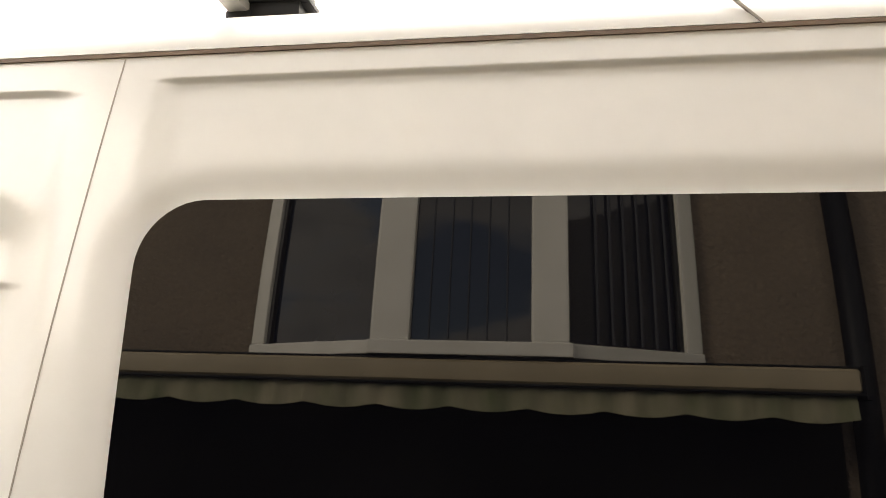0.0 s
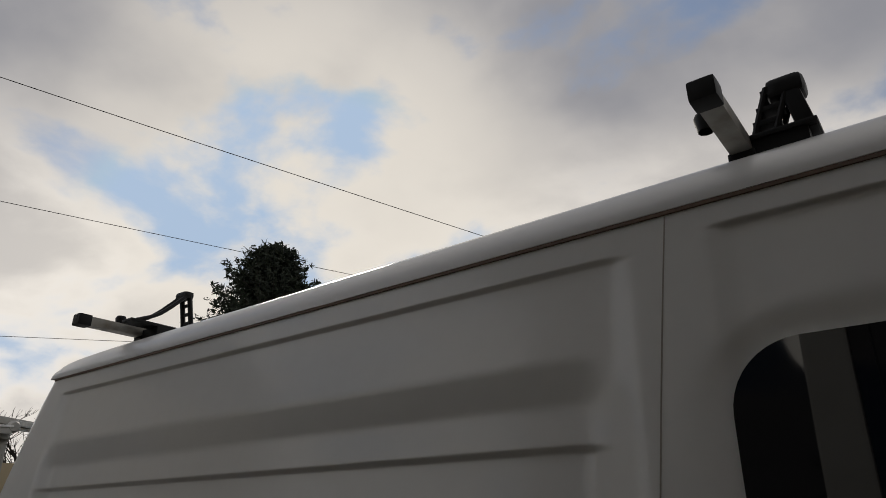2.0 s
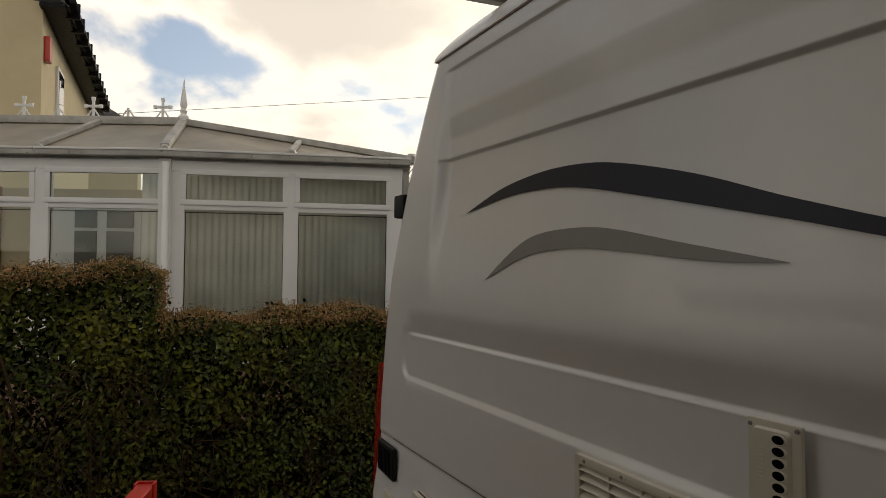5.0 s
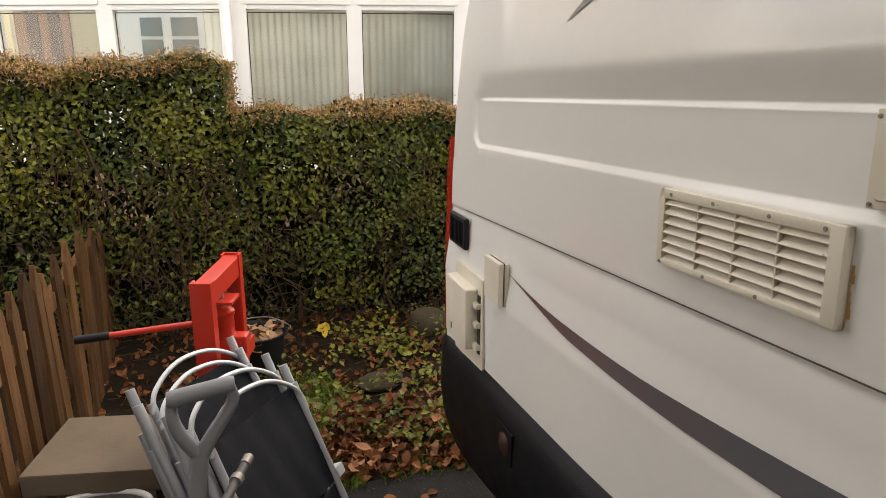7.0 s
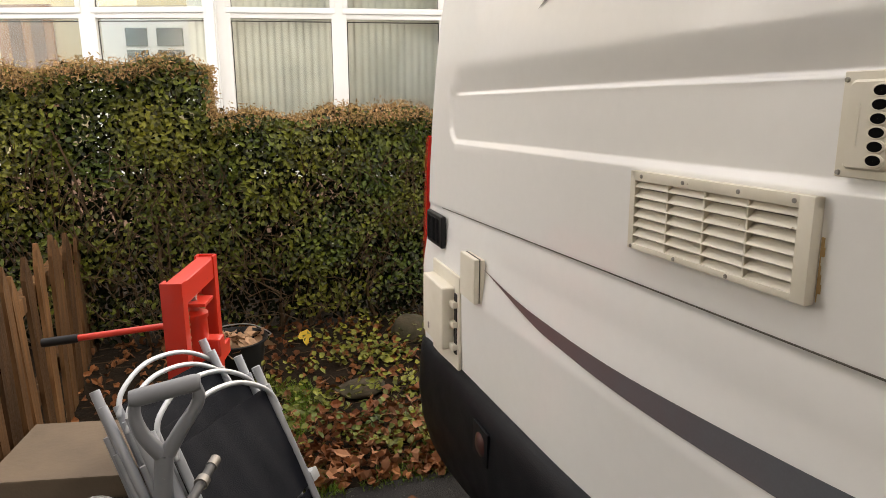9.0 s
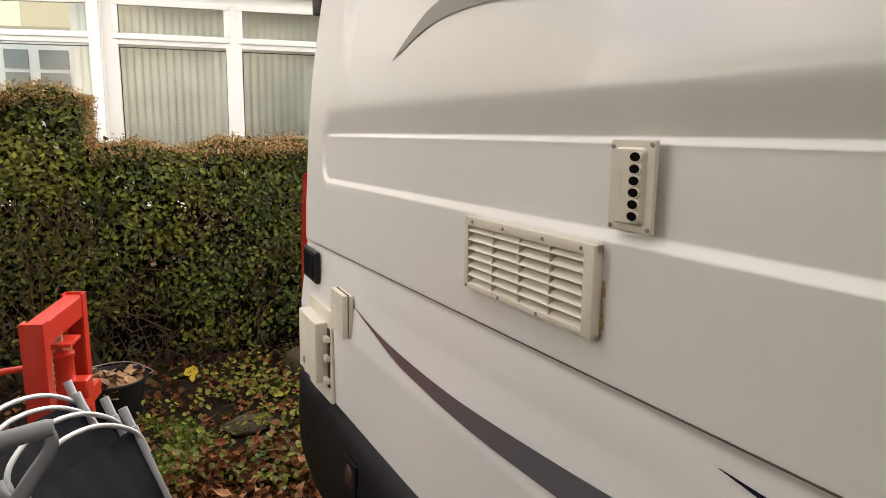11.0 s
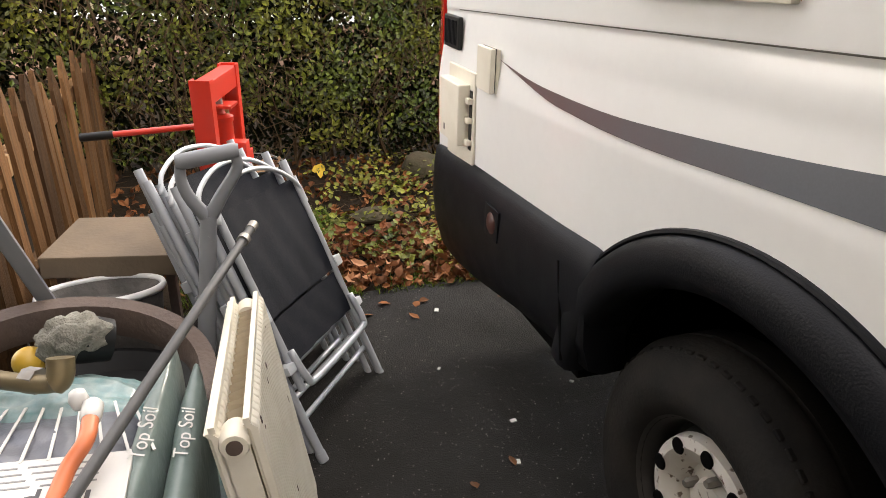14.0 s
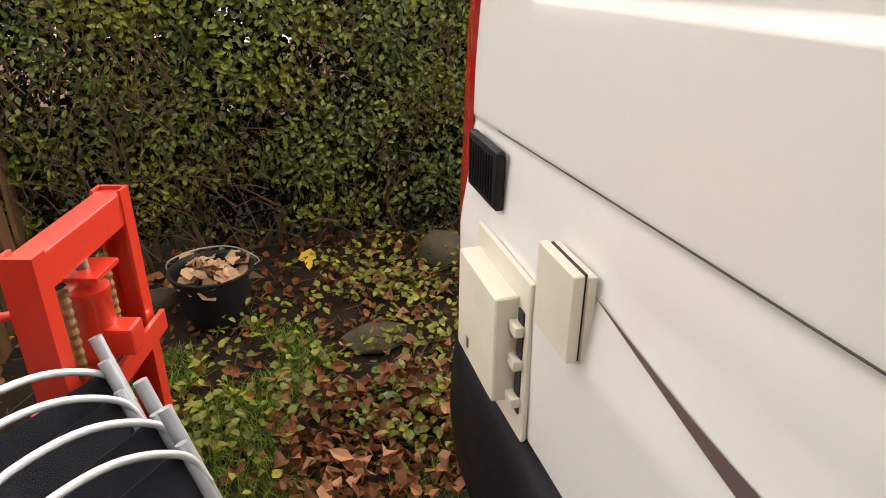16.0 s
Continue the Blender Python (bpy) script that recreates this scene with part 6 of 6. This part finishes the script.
def pillow(lx, ly, lz, mat, name, parent, seed, m):
    """A filled plastic bag, flat at the seams and swollen between them."""
    bm = bmesh.new()
    rows_t, rows_b = [], []
    for i in range(25):
        u = -1 + 2 * i / 24
        rt_, rb_ = [], []
        for k in range(17):
            v = -1 + 2 * k / 16
            bulge = (max(0, 1 - abs(u) ** 3.5) * max(0, 1 - abs(v) ** 3.0)) ** 0.55
            w = 0.10 * lz * noise.noise(Vector((u * 3 + seed, v * 3, 0))) + 0.05 * lz * noise.noise(Vector((u * 9 + seed, v * 9, 0)))
            edge = 0.010 * noise.noise(Vector((u * 5, v * 5, seed)))
            rt_.append(bm.verts.new(m @ Vector((u * lx / 2 + edge, v * ly / 2 + edge, bulge * (lz / 2 + w)))))
            rb_.append(bm.verts.new(m @ Vector((u * lx / 2 + edge, v * ly / 2 + edge, -bulge * (lz / 2) - 0.001))))
        rows_t.append(rt_)
        rows_b.append(rb_)
    for rows, flip in ((rows_t, False), (rows_b, True)):
        for a, b in zip(rows, rows[1:]):
            for k in range(16):
                q = (a[k], b[k], b[k + 1], a[k + 1])
                bm.faces.new(q[::-1] if flip else q)
    return part(name, bm, mat, parent, smooth=True)


def lettering(text, size, m, mat, parent, name="lettering"):
    cu = bpy.data.curves.new(name, "FONT")
    cu.body, cu.size, cu.extrude = text, size, 0.0006
    tmp = bpy.data.objects.new(name, cu)
    scene.collection.objects.link(tmp)
    me = bpy.data.meshes.new_from_object(tmp.evaluated_get(bpy.context.evaluated_depsgraph_get()))
    bpy.data.objects.remove(tmp)
    me.materials.clear()
    me.materials.append(mat)
    me.transform(m)
    ob = new(name, me)
    ob.parent = parent
    return ob


M1 = Matrix.Translation((-1.13, -1.18, 0.43)) @ Matrix.Rotation(radians(-6), 4, "X") @ Matrix.Rotation(radians(-8), 4, "Y")
big = base("soil_bag", "large printed plastic bag of garden soil lying on the pile", "bag", "soil bags")
pillow(0.62, 0.46, 0.17, M_BAGGREY, "sack", big, 3, M1)
for k in range(12):
    y = -0.20 + 0.036 * k
    a, b = M1 @ Vector((-0.17, y * 0.9, 0.090)), M1 @ Vector((0.045, y * 1.2, 0.094))
    part("white_stripe", new_box((-0.0028, -0.0015, -(b - a).length), (0.0028, 0.001, 0), 0, look(tuple(a), tuple(b))), M_BAGWHITE, big)
pillow(0.24, 0.44, 0.17, M_BAGTOP, "printed_end", big, 5, M1 @ Matrix.Translation((-0.235, 0.0, 0.012)))
part("printed_panel", new_box((0.035, -0.19, 0.080), (0.27, 0.20, 0.094), 0.006, M1), M_BAGWHITE, big)
lettering("Top Soil", 0.078, M1 @ Matrix.Translation((0.150, 0.165, 0.0942)) @ Matrix.Rotation(radians(-90), 4, "Z"), M_PRINT, big)
for k in range(4):
    for y0, y1 in ((-0.16 + 0.02 * k, -0.05), (-0.04, 0.02 + 0.01 * k), (0.035 + 0.01 * k, 0.15)):
        part("print_bar", new_box((0.060 + k * 0.020, y0, 0.0932), (0.0645 + k * 0.020, y1, 0.0948), 0, M1), M_SMALLPRINT, big)


def upright_bag(a, b, thick, seed):
    """A bag stood on edge: a long rounded slab whose top edge runs from a to b."""
    a, b = Vector(a), Vector(b)
    bm = bmesh.new()
    rows = []
    for i in range(33):
        u = i / 32
        top = a.lerp(b, u)
        swell = max(0.15, (1 - abs(2 * u - 1) ** 4)) ** 0.5
        row = []
        for k in range(24):
            t = 2 * math.pi * k / 24
            s, cz = math.sin(t), math.cos(t)
            y = math.copysign(abs(s) ** 0.7, s) * thick * swell * (1 + 0.18 * noise.noise(Vector((u * 7, k * 0.6, seed))))
            z = math.copysign(abs(cz) ** 0.45, cz) * top.z * 0.5
            row.append(bm.verts.new((top.x, top.y + y, top.z * 0.5 + z + 0.006 * noise.noise(Vector((u * 9, k * 0.5, seed + 5))))))
        rows.append(row)
    for p, q in zip(rows, rows[1:]):
        for k in range(24):
            bm.faces.new((p[k], p[(k + 1) % 24], q[(k + 1) % 24], q[k]))
    bm.faces.new(rows[0])
    bm.faces.new(rows[-1][::-1])
    bmesh.ops.recalc_face_normals(bm, faces=bm.faces)
    return bm


for a, b, seed, at_u in (((-1.42, -0.915, 0.545), (-0.72, -1.02, 0.47), 11, 0.50), ((-1.38, -0.868, 0.50), (-0.72, -0.94, 0.42), 17, 0.42)):
    sb = base("soil_bag", "sage green plastic bag of soil standing on edge, lettered in white", "bag", "soil bags")
    part("sack", upright_bag(a, b, 0.034, seed), M_BAGSAGE, sb, smooth=True)
    a, b = Vector(a), Vector(b)
    ex_ = (a - b).normalized()
    ez_ = Vector((0.0, 0.30, 1.0))
    ez_ = (ez_ - ex_ * ez_.dot(ex_)).normalized()
    ey_ = ez_.cross(ex_)
    tm = Matrix.Identity(4)
    tm.col[0][:3], tm.col[1][:3], tm.col[2][:3] = ex_, ey_, ez_
    tm.translation = a.lerp(b, at_u) + ez_ * 0.006 - ey_ * 0.014
    lettering("Top Soil", 0.040, tm, M_BAGWHITE, sb)
low = base("soil_bag", "teal printed plastic bag of soil lying under the others", "bag", "soil bags")
pillow(0.66, 0.5, 0.17, M_BAGTOP, "sack", low, 23, Matrix.Translation((-1.18, -1.02, 0.095)))
low2 = base("soil_bag", "teal printed plastic bag of soil lying under the others", "bag", "soil bags")
pillow(0.66, 0.5, 0.17, M_BAGTOP, "sack", low2, 27, Matrix.Translation((-1.14, -1.12, 0.25)))

# ---- things on and behind the bags ----
M_BRASS = material("tarnished_brass", (0.20, 0.155, 0.085), 0.45, metal=0.6, second=(0.12, 0.10, 0.07), scale=25)
elbow = base("pipe_elbow", "tarnished brass pipe elbow lying on the soil bag", "pipe fitting")
part("body", tube(bmesh.new(), smooth_line([(-1.42, -1.33, 0.535), (-1.33, -1.20, 0.548), (-1.30, -1.135, 0.552), (-1.30, -1.115, 0.565), (-1.315, -1.11, 0.60)], 5), [0.019] * 12 + [0.026] * 9, 14), M_BRASS, elbow, smooth=40)
part("nut", tube(bmesh.new(), [(-1.335, -1.185, 0.548), (-1.318, -1.157, 0.55)], 0.027, 8), M_STEEL, elbow)
hose = base("hose", "orange hose with a white plastic connector, lying over the bags", "hose")
part("pipe", tube(bmesh.new(), smooth_line([(-1.135, -1.035, 0.575), (-1.07, -1.035, 0.572), (-1.02, -1.065, 0.545), (-0.86, -1.10, 0.50), (-0.7, -1.16, 0.40)], 6), 0.0145, 12), material("orange_hose", (0.62, 0.17, 0.07), 0.45, second=(0.52, 0.13, 0.05), scale=12), hose, smooth=True)
part("connector", tube(bmesh.new(), [(-1.175, -1.035, 0.577), (-1.165, -1.035, 0.577), (-1.13, -1.035, 0.575), (-1.125, -1.035, 0.574)], [0.012, 0.019, 0.019, 0.016], 12), M_BAGWHITE, hose, smooth=40)
part("valve_knob", lathe(bmesh.new(), [(0.0001, 0.02), (0.014, 0.016), (0.018, 0.0), (0.012, -0.018), (0.0001, -0.02)], 14, "Z", (-1.18, -1.06, 0.585)), M_BAGWHITE, hose, smooth=True)
bm = bmesh.new()
bmesh.ops.create_icosphere(bm, subdivisions=4, radius=1.0)
for v in bm.verts:
    k = 1 + 0.25 * noise.noise(v.co * 2) + 0.16 * noise.noise(v.co * 6) + 0.07 * noise.noise(v.co * 14)
    v.co = Vector((v.co.x * 0.058, v.co.y * 0.076, v.co.z * 0.056)) * k
thing("concrete_lump", bm, material("crumbly_concrete", (0.20, 0.19, 0.16), 0.95, second=(0.11, 0.11, 0.09), scale=30, bump=0.8, bump_scale=120), "crumbly grey lump of concrete set in a black pot", "rubble", smooth=True,
      at=pose(-1.52, -1.135, 0.527, 20, 10, 0))
thing("black_pot", lathe(bmesh.new(), [(0.0001, 0.0), (0.050, 0.0), (0.060, 0.075), (0.056, 0.075), (0.048, 0.01)], 24), M_BLACKPL, "small black plastic pot tipped on its side", "pot", smooth=40, at=pose(-1.55, -1.062, 0.492, 70, 0, 14))
bm = bmesh.new()
bmesh.ops.create_icosphere(bm, subdivisions=3, radius=0.035)
thing("yellow_knob", bm, material("yellow_plastic", (0.42, 0.25, 0.02), 0.45, second=(0.28, 0.16, 0.02), scale=20), "dirty yellow plastic knob lying on the bags", "knob", smooth=True, at=pose(-1.50, -1.225, 0.492))
RING = pose(-1.50, -1.16, 0.400, -8, 6, 0)
bm = lathe(bmesh.new(), [(0.285, -0.045), (0.325, -0.05), (0.335, 0.0), (0.325, 0.05), (0.285, 0.045), (0.275, 0.0), (0.285, -0.045)], 64)
thing("steel_ring", bm, M_RUST, "broad rusty brown steel ring leaning on the pile", "ring", smooth=40, at=RING)
thing("planting_tub", lathe(bmesh.new(), [(0.0001, 0.0), (0.22, 0.0), (0.27, 0.34), (0.255, 0.34), (0.22, 0.30), (0.0001, 0.31)], 40), M_BLACKPL, "black plastic planting tub of soil under the ring", "tub", smooth=40, at=pose(-1.50, -1.13, 0.0))
tub = base("garden_tub", "grey tub with a white rim full of dark rubbish", "tub", at=pose(-1.98, -1.165, 0.01, 0, -13, 0))
part("wall", lathe(bmesh.new(), [(0.0001, 0.0), (0.14, 0.0), (0.175, 0.375), (0.165, 0.375), (0.14, 0.33), (0.0001, 0.34)], 40), material("dark_rubbish", (0.055, 0.052, 0.048), 0.9, second=(0.11, 0.10, 0.09), scale=14, amount=0.8, bump=1.0, bump_scale=30), tub, smooth=40)
part("rim", lathe(bmesh.new(), [(0.172, 0.37), (0.180, 0.366), (0.186, 0.376), (0.182, 0.388), (0.172, 0.388), (0.166, 0.378), (0.172, 0.37)], 48), material("white_rubber_rim", (0.62, 0.62, 0.62), 0.4, second=(0.50, 0.50, 0.50), scale=8, spots=(0.12, 0.06, 0.04), spot_scale=14, spot_edge=0.7), tub, "white rounded rim", smooth=True)

# the slab-topped stand
M_SLAB = material("stained_board", (0.16, 0.118, 0.078), 0.75, second=(0.105, 0.08, 0.055), scale=5, amount=0.8, bump=0.2, bump_scale=60)
ta, tb, tc = Vector((-2.27, -1.375, 0.42)), Vector((-2.62, -1.225, 0.42)), Vector((-2.20, -1.025, 0.42))
ex = (tc - ta).normalized()
ey = Vector((-ex.y, ex.x, 0))
if ey.x > 0:
    ey = -ey
TBL = Matrix.Identity(4)
TBL.col[0][:3], TBL.col[1][:3], TBL.col[2][:3] = ex, ey, ex.cross(ey)
TBL.translation = ta
stand = base("low_table", "low table with a stained brown board top, standing by the fence", "table", at=TBL)
sgn = 1 if ex.cross(ey).z > 0 else -1
part("tabletop", new_box((0, 0, -0.075 if sgn > 0 else 0.0), (0.43, 0.36, 0.0 if sgn > 0 else 0.075), 0.006), M_SLAB, stand)
for x in (0.03, 0.38):
    for y in (0.03, 0.31):
        part("leg", new_box((x, y, -0.42 if sgn > 0 else 0.07), (x + 0.03, y + 0.03, -0.07 if sgn > 0 else 0.42), 0.003), M_RUST, stand)
brace = base("metal_angle", "grey steel angle bar leaning on the table", "metal bar")
m = look((-1.74, -1.285, 0.70), (-1.87, -1.245, 0.40))
bm = bmesh.new()
box(bm, (-0.026, -0.003, -0.6), (0.026, 0.003, 0.09), 0.001, m)
box(bm, (-0.026, -0.003, -0.6), (-0.020, 0.03, 0.09), 0.001, m)
part("bar", bm, M_TUBE, brace)

# ---- far house, trees and wires ----
M_SLATE = material("dark_roof", (0.06, 0.06, 0.065), 0.7, second=(0.09, 0.085, 0.08), scale=5)
far = base("cream_house", "cream rendered two-storey house with a dark overhanging gutter", "house")
part("wall", new_box((-25.5, -11.0, -0.03), (-15.25, -2.82, 6.65)), M_CREAMWALL, far)
bm = bmesh.new()
prof = [(-2.35, 6.55), (-6.9, 9.6), (-11.4, 6.55), (-11.4, 6.8), (-6.9, 9.9), (-2.35, 6.8)]
f = [bm.verts.new((-15.0, y, z)) for y, z in prof]
b = [bm.verts.new((-25.8, y, z)) for y, z in prof]
bm.faces.new(f)
bm.faces.new(b[::-1])
for k in range(6):
    bm.faces.new((f[k], b[k], b[(k + 1) % 6], f[(k + 1) % 6]))
bmesh.ops.recalc_face_normals(bm, faces=bm.faces)
part("roof", bm, M_SLATE, far)
part("eaves_gutter", tube(bmesh.new(), [(-15.0, -2.32, 6.66), (-25.8, -2.32, 6.66)], 0.10, 10), M_TRIM, far, smooth=True)
for k in range(11):
    part("gutter_bracket", new_box((-15.6 - k * 0.95, -2.46, 6.48), (-15.52 - k * 0.95, -2.2, 6.80), 0.01), M_TRIM, far)
part("soffit", new_box((-25.8, -2.85, 6.50), (-15.0, -2.42, 6.58)), M_TRIM, far)
fw = part("window", new_box((-18.2, -2.83, 4.5), (-17.2, -2.76, 5.9), 0.02), M_UPVC, far, "white upvc window")
part("pane", new_box((-18.1, -2.77, 4.6), (-17.3, -2.75, 5.8)), M_DARKGLASS, fw)
part("alarm_box", new_box((-15.75, -2.82, 5.55), (-15.45, -2.70, 6.05), 0.03), M_REDPAINT, far, "red alarm box")
part("front_window", new_box((-15.26, -5.2, 3.6), (-15.18, -3.75, 6.2), 0.02), M_UPVC, far)
house2 = base("distant_house", "distant house with a dark tiled roof", "house")
part("wall", new_box((-40, -4.6, -0.03), (-33, -1.5, 7.4)), M_CREAMWALL, house2)
bm = bmesh.new()
vs = [bm.verts.new(q) for q in ((-33, -1.2, 7.3), (-33, -4.9, 7.3), (-40, -4.9, 7.3), (-40, -1.2, 7.3), (-34.5, -3.0, 8.5), (-38.5, -3.0, 8.5))]
for q in ((0, 1, 4), (1, 2, 5, 4), (2, 3, 5), (3, 0, 4, 5), (3, 2, 1, 0)):
    bm.faces.new([vs[k] for k in q])
part("roof", bm, M_SLATE, house2)

M_CONIFER = material("conifer_needles", (0.018, 0.026, 0.014), 0.8, second=(0.03, 0.04, 0.018), scale=2, random_shade=0.4)
M_BARK = material("bark", (0.06, 0.05, 0.042), 0.9, second=(0.035, 0.03, 0.026), scale=8, bump=0.5, bump_scale=20)


def conifer(x, y, h, w, seed):
    """An evergreen: a tapered trunk, limbs, and sprays of needles along every limb."""
    t = base("conifer_tree", "dark dense evergreen conifer tree", "tree")
    part("trunk", tube(bmesh.new(), [(x, y, -0.03), (x, y, h * 0.5), (x, y, h - 0.3)], [0.24, 0.15, 0.03], 10), M_BARK, t, smooth=True)
    r = random.Random(seed)
    limbs = bmesh.new()
    cs, ns = [], []
    for k in range(900):
        f = 1 - 0.85 * r.random() ** 1.5
        z = h * (0.12 + 0.84 * f)
        reach = min(w * 1.15 * (1.0 - f) ** 0.55, w * 0.66) * r.choice((0.62, 0.8, 0.95, 1.12)) * r.uniform(0.9, 1.06) + 0.10
        a = r.uniform(0, 6.283)
        d = Vector((math.cos(a), math.sin(a), r.uniform(0.25, 0.75)))
        q0 = Vector((x, y, z - 0.25 * reach))
        q1 = q0 + d * reach
        tube(limbs, [q0, q0.lerp(q1, 0.5) - Vector((0, 0, 0.06 * reach)), q1], [0.03, 0.018, 0.006], 4, False)
        for j in range(int(40 + 50 * reach / w)):
            u = r.uniform(0.2, 1.04)
            spread = 0.15 * (1.15 - u) + 0.04
            cs.append(tuple(q0.lerp(q1, u) + Vector((r.gauss(0, spread), r.gauss(0, spread), r.gauss(0, spread * 0.8)))))
            ns.append((r.gauss(0, 1), r.gauss(0, 1), r.gauss(0, 1)))
    tagged(part("brushwood", limbs, M_BARK, t), "dark bare limbs", kind="stuff")
    ob = new("crown", leaf_cloud("crown", np.array(cs), np.array(ns), 0.24, 0.060, M_CONIFER, 0.1, 0.3, seed))
    ob.parent = t
    tagged(ob, "dark green needle sprays")


conifer(-18.6, 13.6, 11.75, 3.5, 4)


def bare_tree(x, y, h, spread, seed):
    t = base("bare_tree", "leafless winter tree with fine twigs", "tree")
    r = random.Random(seed)
    trunk, twigs = bmesh.new(), bmesh.new()
    tube(trunk, [(x, y, -0.03), (x, y, h * 0.35), (x + 0.1, y, h * 0.55)], [0.2, 0.13, 0.07], 8)

    def grow(q, d, ln, rad, depth):
        e = q + d * ln
        tube(twigs, [q, q.lerp(e, 0.5) + Vector((r.gauss(0, 0.03), r.gauss(0, 0.03), 0)) * ln, e], [rad, rad * 0.8, rad * 0.6], 4, False)
        if depth:
            for _ in range(3):
                nd = (d + Vector((r.gauss(0, spread), r.gauss(0, spread), r.gauss(0.1, 0.3)))).normalized()
                grow(q.lerp(e, r.uniform(0.5, 1.0)), nd, ln * r.uniform(0.6, 0.8), rad * 0.6, depth - 1)

    for k in range(6):
        grow(Vector((x, y, h * r.uniform(0.33, 0.55))), Vector((r.gauss(0, 0.5), r.gauss(0, 0.5), 1)).normalized(), h * 0.20, 0.05, 4)
    part("trunk", trunk, M_BARK, t, smooth=True)
    part("twigs", twigs, M_BARK, t)


bare_tree(-28.4, 7.3, 6.9, 0.5, 3)
bare_tree(-24.5, 9.0, 6.3, 0.5, 6)
bare_tree(-24.0, 10.0, 5.2, 0.55, 7)
bare_tree(-20.5, 16.4, 11.2, 0.45, 8)

M_WIRE = material("black_cable", (0.02, 0.02, 0.02), 0.6)
for line in ([(-26.2, -13.6, 15.45), (-15.6, 6.5, 12.0), (-5.1, 26.6, 8.85)], [(-32.6, -16.6, 12.75), (-21.7, 7.1, 11.4), (-10.85, 30.7, 10.3)],
             [(-33.9, -19.1, 5.44), (-28.9, 4.6, 8.2), (-23.9, 28.3, 11.06)]):
    thing("overhead_cable", tube(bmesh.new(), smooth_line(line, 10), 0.011, 6), M_WIRE, "thin black overhead cable against the sky", "cable", "overhead cables", smooth=True)
# walls out of view, added to block light
M_BLOCKER = material("plain_light_block", (0.42, 0.38, 0.30), 0.9, second=(0.33, 0.30, 0.24), scale=1.2)
# this one stops light that would reach the ground below the van
thing("far_drive_wall", new_box((-1.6, 2.75, -0.03), (9.0, 2.95, 2.1)), M_BLOCKER, "unseen wall added to keep light from under the van", "wall", kind="structure")
# added unseen and tall so that the van's side darkens towards the front
thing("boundary_wall", new_box((9.0, -9.0, -0.03), (9.3, 8.0, 7.0)), M_BLOCKER, "unseen tall wall added to darken the van's side", "wall", kind="structure")
